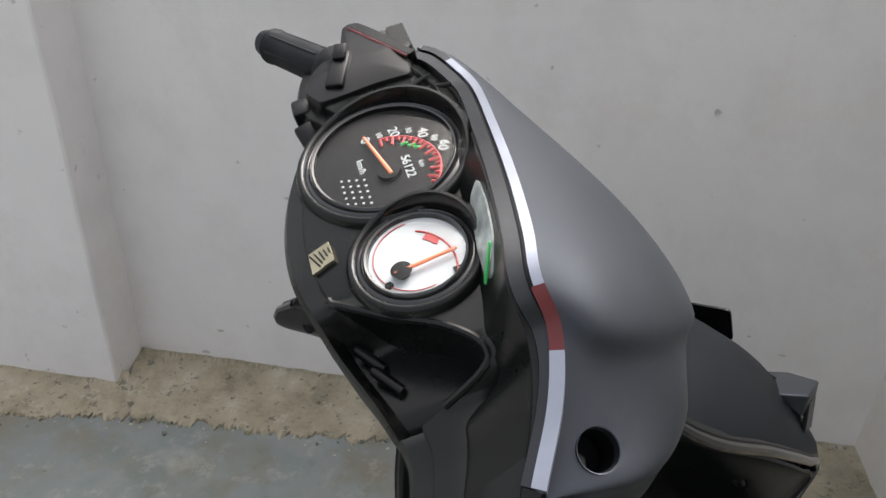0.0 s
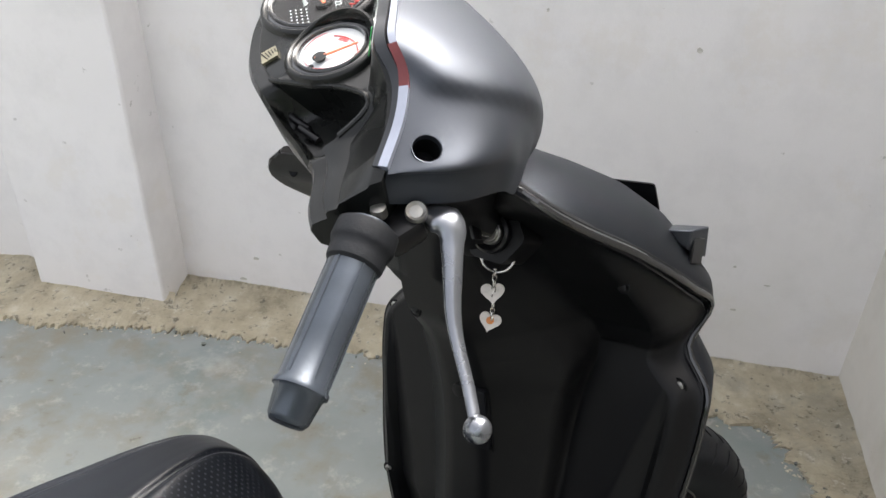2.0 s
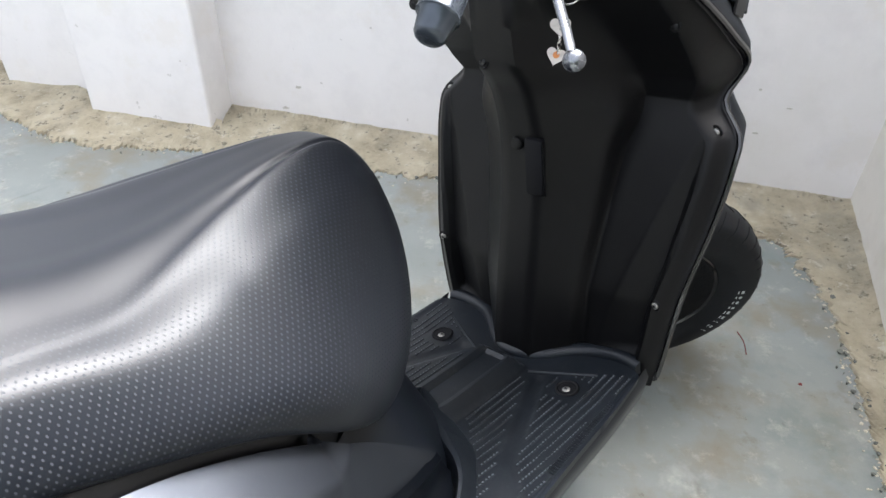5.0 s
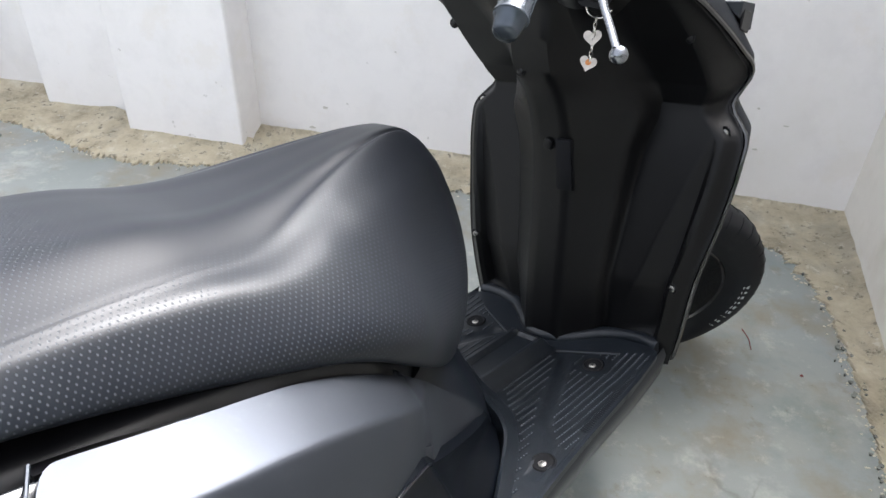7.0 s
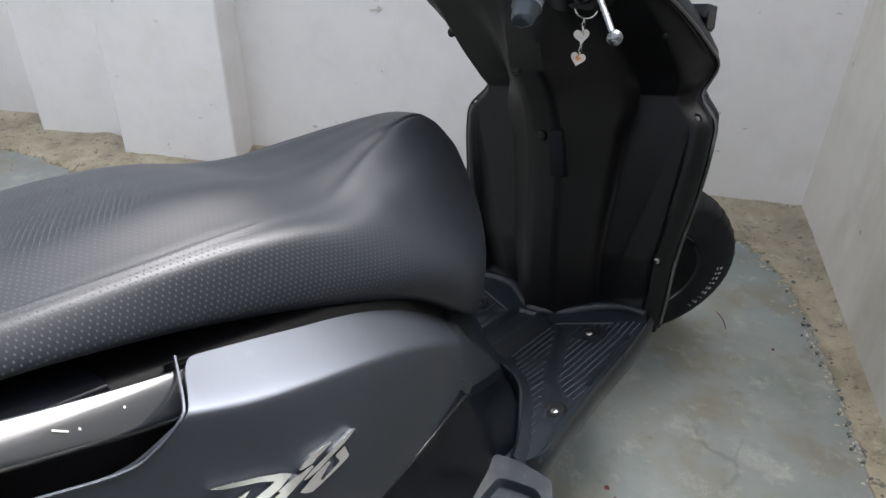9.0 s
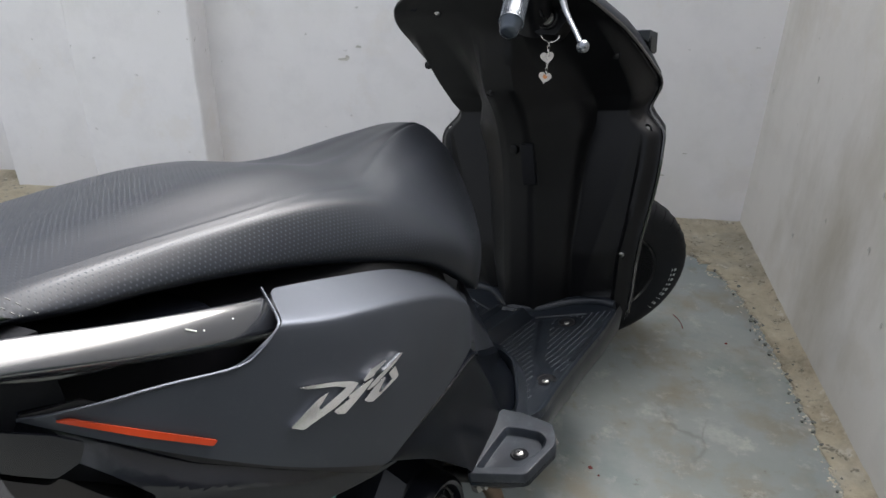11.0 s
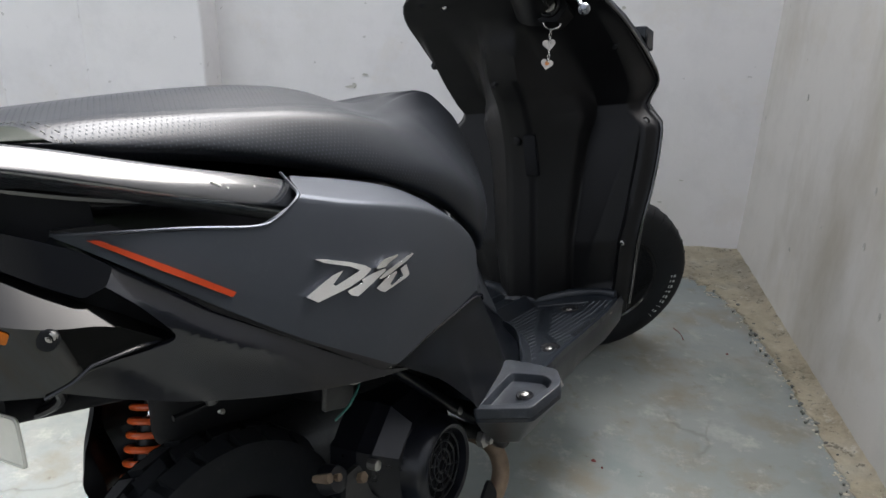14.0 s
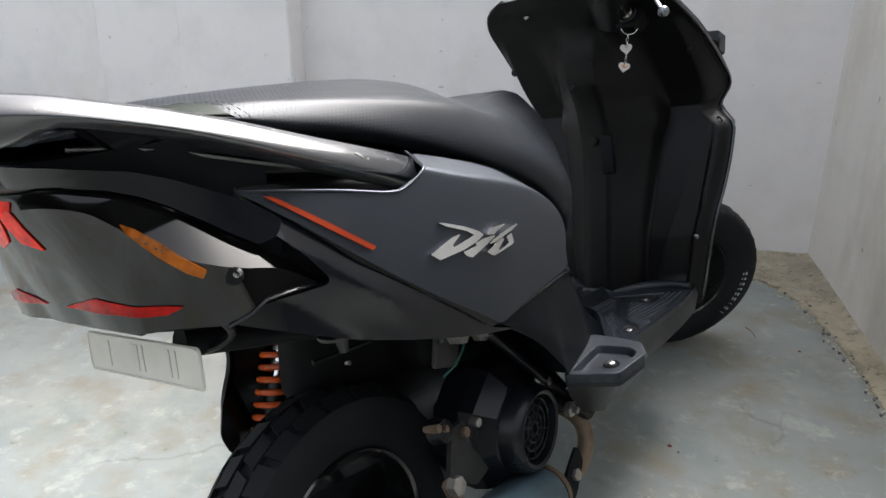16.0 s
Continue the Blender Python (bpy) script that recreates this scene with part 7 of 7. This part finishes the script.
twig = part("twig", tube(spline([(0.70, 0.93, 0.004), (0.712, 0.90, 0.005), (0.716, 0.865, 0.004)], 10), 0.0011, 6), RED_BIT, None)
tagged(twig, "thin curved reddish twig lying on the floor", "twig")


def wall_chip(x, y, z, sx, sz, wall_side, seed):
    """A scar in the plaster: a shallow ragged flake."""
    pts = [(math.cos(a) * sx * (0.7 + 0.5 * noise.noise(Vector((math.cos(a) * 2, math.sin(a) * 2, seed)))), math.sin(a) * sz * (0.7 + 0.5 * noise.noise(Vector((math.cos(a) * 2, seed, math.sin(a) * 2))))) for a in np.linspace(0, 2 * math.pi, 12, endpoint=False)]
    m = pose(x, y, z, 90, 0, 0 if wall_side == "north" else -90)
    host = bpy.data.objects["wall_north" if wall_side == "north" else "wall_east"]
    ob = part("plaster_scar", extruded(pts, 0.002, pose(0, 0, -0.0005)), SCAR, host)
    ob.matrix_basis = host.matrix_basis.inverted() @ m


SCAR = surface("scraped_plaster", (0.55, 0.53, 0.48), 0.9, 0.0, 120, 0.002, 0.3, 40)
for k, (x, z, sx, sz) in enumerate(((-0.334, 0.518, 0.026, 0.006), (-0.32, 0.524, 0.010, 0.008), (-0.285, 0.56, 0.016, 0.005), (0.21, 0.86, 0.004, 0.006), (0.53, 0.80, 0.008, 0.008), (0.78, 0.26, 0.010, 0.003), (0.72, 0.18, 0.012, 0.004), (0.70, 0.30, 0.005, 0.004), (-0.55, 0.12, 0.012, 0.006), (-0.60, 0.045, 0.016, 0.006))):
    wall_chip(x, 1.4975, z, sx, sz, "north", k * 1.7)
for k, (y, z, sx, sz) in enumerate(((0.60, 0.62, 0.010, 0.035), (0.57, 0.70, 0.003, 0.045), (1.13, 0.62, 0.003, 0.012), (1.03, 0.22, 0.006, 0.010), (0.63, 0.52, 0.004, 0.014), (0.62, 0.40, 0.006, 0.012), (0.86, 0.35, 0.003, 0.008), (0.48, 0.30, 0.004, 0.012))):
    wall_chip(0.9975, y, z, sx, sz, "east", k * 2.3 + 20)


def crumbs(name, count, low, high, flat, spread, material, label, seed):
    """Loose flat bits along the ragged edges of the mortar bands."""
    rnd = random.Random(seed)
    verts, faces = [], []
    for k in range(count):
        if k % 3:
            y = rnd.uniform(-0.35, 1.20)
            x = lin(y, (-0.4, 0.940), (0.6, 0.940), (1.06, 0.905), (1.30, 0.80)) + rnd.gauss(0.004, spread)
        else:
            x = rnd.uniform(-2.2, 0.85)
            y = lin(x, (-2.6, 1.32), (-1.15, 1.20), (-0.72, 1.262), (0.3, 1.33), (0.82, 1.28)) + rnd.gauss(0.0, spread * 1.3)
        s = rnd.uniform(low, high) * rnd.uniform(0.5, 1.0)
        n, turn, z = len(verts), rnd.uniform(0, 6.28), 0.0025 if material is MORTAR_CHIP else 0.0085
        ring = [(x + s * math.cos(a + turn) * rnd.uniform(0.5, 1.3), y + s * math.sin(a + turn) * rnd.uniform(0.5, 1.1), z + rnd.uniform(-0.2, 0.2) * s * flat) for a in (0.2, 1.1, 2.0, 2.9, 3.9, 4.7, 5.6)]
        verts += ring + [(x, y, z + s * flat), (x, y, -0.002)]
        for i in range(7):
            faces += [(n + i, n + (i + 1) % 7, n + 7), (n + (i + 1) % 7, n + i, n + 8)]
    me = bpy.data.meshes.new(name)
    me.from_pydata(verts, [], faces)
    me.materials.append(material)
    tagged(new(name, me), label, "crumbs", kind="stuff")


MORTAR_CHIP = surface("pale_mortar_chip", (0.50, 0.455, 0.355), 0.9, 0.0, 200, 0.001, 0.35, 60)
DAMP_CHIP = surface("dark_cement_chip", (0.16, 0.165, 0.145), 0.85, 0.0, 200, 0.001, 0.35, 60)
crumbs("mortar_crumbs", 600, 0.0012, 0.0062, 0.2, 0.013, MORTAR_CHIP, "loose beige mortar crumbs strewn along the wall feet", 21)
crumbs("cement_crumbs", 110, 0.002, 0.009, 0.04, 0.016, DAMP_CHIP, "dark cement flakes along the broken mortar edge", 34)


def make_tree(x, y, height, spread, seed):
    rnd = random.Random(seed)
    tree = new("tree")
    tree.location = (x, y, 0)
    tagged(tree, "leafy green tree standing beyond the side wall", "tree", group="trees beyond the yard")
    trunk = tube([(0, 0, -0.05), (0.06, 0.03, height * 0.25), (0.0, 0.08, height * 0.5), (0.1, 0.0, height * 0.8)], [0.16, 0.13, 0.10, 0.04], 10)
    tips = []
    for k in range(11):
        a, z0 = rnd.uniform(0, 6.3), height * rnd.uniform(0.3, 0.7)
        tip = Vector((math.cos(a) * spread * rnd.uniform(0.5, 1), math.sin(a) * spread * rnd.uniform(0.5, 1), z0 + height * rnd.uniform(0.12, 0.35)))
        add(trunk, tube(spline([(0.04, 0.04, z0), tuple(tip * 0.5 + Vector((0, 0, z0 * 0.55))), tuple(tip)], 6), [0.05, 0.045, 0.035, 0.03, 0.02, 0.01], 6))
        tips += [tip, tip * 0.7 + Vector((0, 0, z0 * 0.3))]
    part("trunk", trunk, BARK, tree)
    bm = bmesh.new()
    for tip in tips:
        for k in range(170):
            c = tip + Vector((rnd.gauss(0, 0.34), rnd.gauss(0, 0.34), rnd.gauss(0, 0.26))) * spread * 0.55
            m = Matrix.Translation(c) @ Euler((rnd.uniform(0, 6), rnd.uniform(0, 6), rnd.uniform(0, 6))).to_matrix().to_4x4()
            s = rnd.uniform(0.05, 0.10)
            bm.faces.new([bm.verts.new(m @ Vector(p)) for p in ((-s, 0, 0), (0, -s * 0.45, s * 0.1), (s, 0, 0), (0, s * 0.45, s * 0.1))])
    part("crown", bm, LEAF, tree)


make_tree(5.2, -2.6, 4.2, 1.5, 3)
make_tree(7.0, -4.6, 5.0, 1.8, 8)
make_tree(4.4, -6.4, 4.4, 1.6, 5)
make_tree(3.6, -1.5, 2.6, 1.2, 11)
make_tree(3.1, -3.3, 2.8, 1.3, 14)
make_tree(1.6, -6.0, 3.6, 1.5, 17)


def make_potted_plant(x, y):
    rnd = random.Random(4)
    pot = new("potted_plant")
    pot.location = (x, y, 0)
    tagged(pot, "low green leafy plant in a dark pot by the wall", "plant")
    part("pot", turned([(0, 0.09), (0.15, 0.12), (0.16, 0.125), (0.16, 0.11), (0.13, 0.10)], (0, 0, 0), (0, 0, 1), 24), VOID_BLACK, pot)
    for k in range(46):
        a, r, h = rnd.uniform(0, 6.28), rnd.uniform(0.05, 0.22), rnd.uniform(0.14, 0.36)
        d = Vector((math.cos(a), math.sin(a), 0))
        side = Vector((-d.y, d.x, 0))
        pts = [d * r * t + Vector((0, 0, 0.12 + h * (t - 0.5 * t * t) * 1.3)) for t in np.linspace(0, 1, 6)]
        bm = loft([[p - side * w, p + Vector((0, 0, -w * 0.3)), p + side * w] for p, w in zip(pts, (0.003, 0.014, 0.02, 0.018, 0.011, 0.001))], closed=False, caps=False)
        part("leaf", bm, LEAF, pot)


make_potted_plant(-2.32, 1.36)
spare = new("spare_tyre")
spare.matrix_world = pose(-2.06, 1.16, 0.235, 0, 0, 35)
tagged(spare, "black rubber tyre standing on the floor by the wall", "tyre")
part("tread", turned([(-0.05, 0.15), (-0.058, 0.19), (-0.045, 0.222), (0, 0.23), (0.045, 0.222), (0.058, 0.19), (0.05, 0.15), (0.0, 0.146)], (0, 0, 0), (0, 1, 0), 48, False), RUBBER, spare)
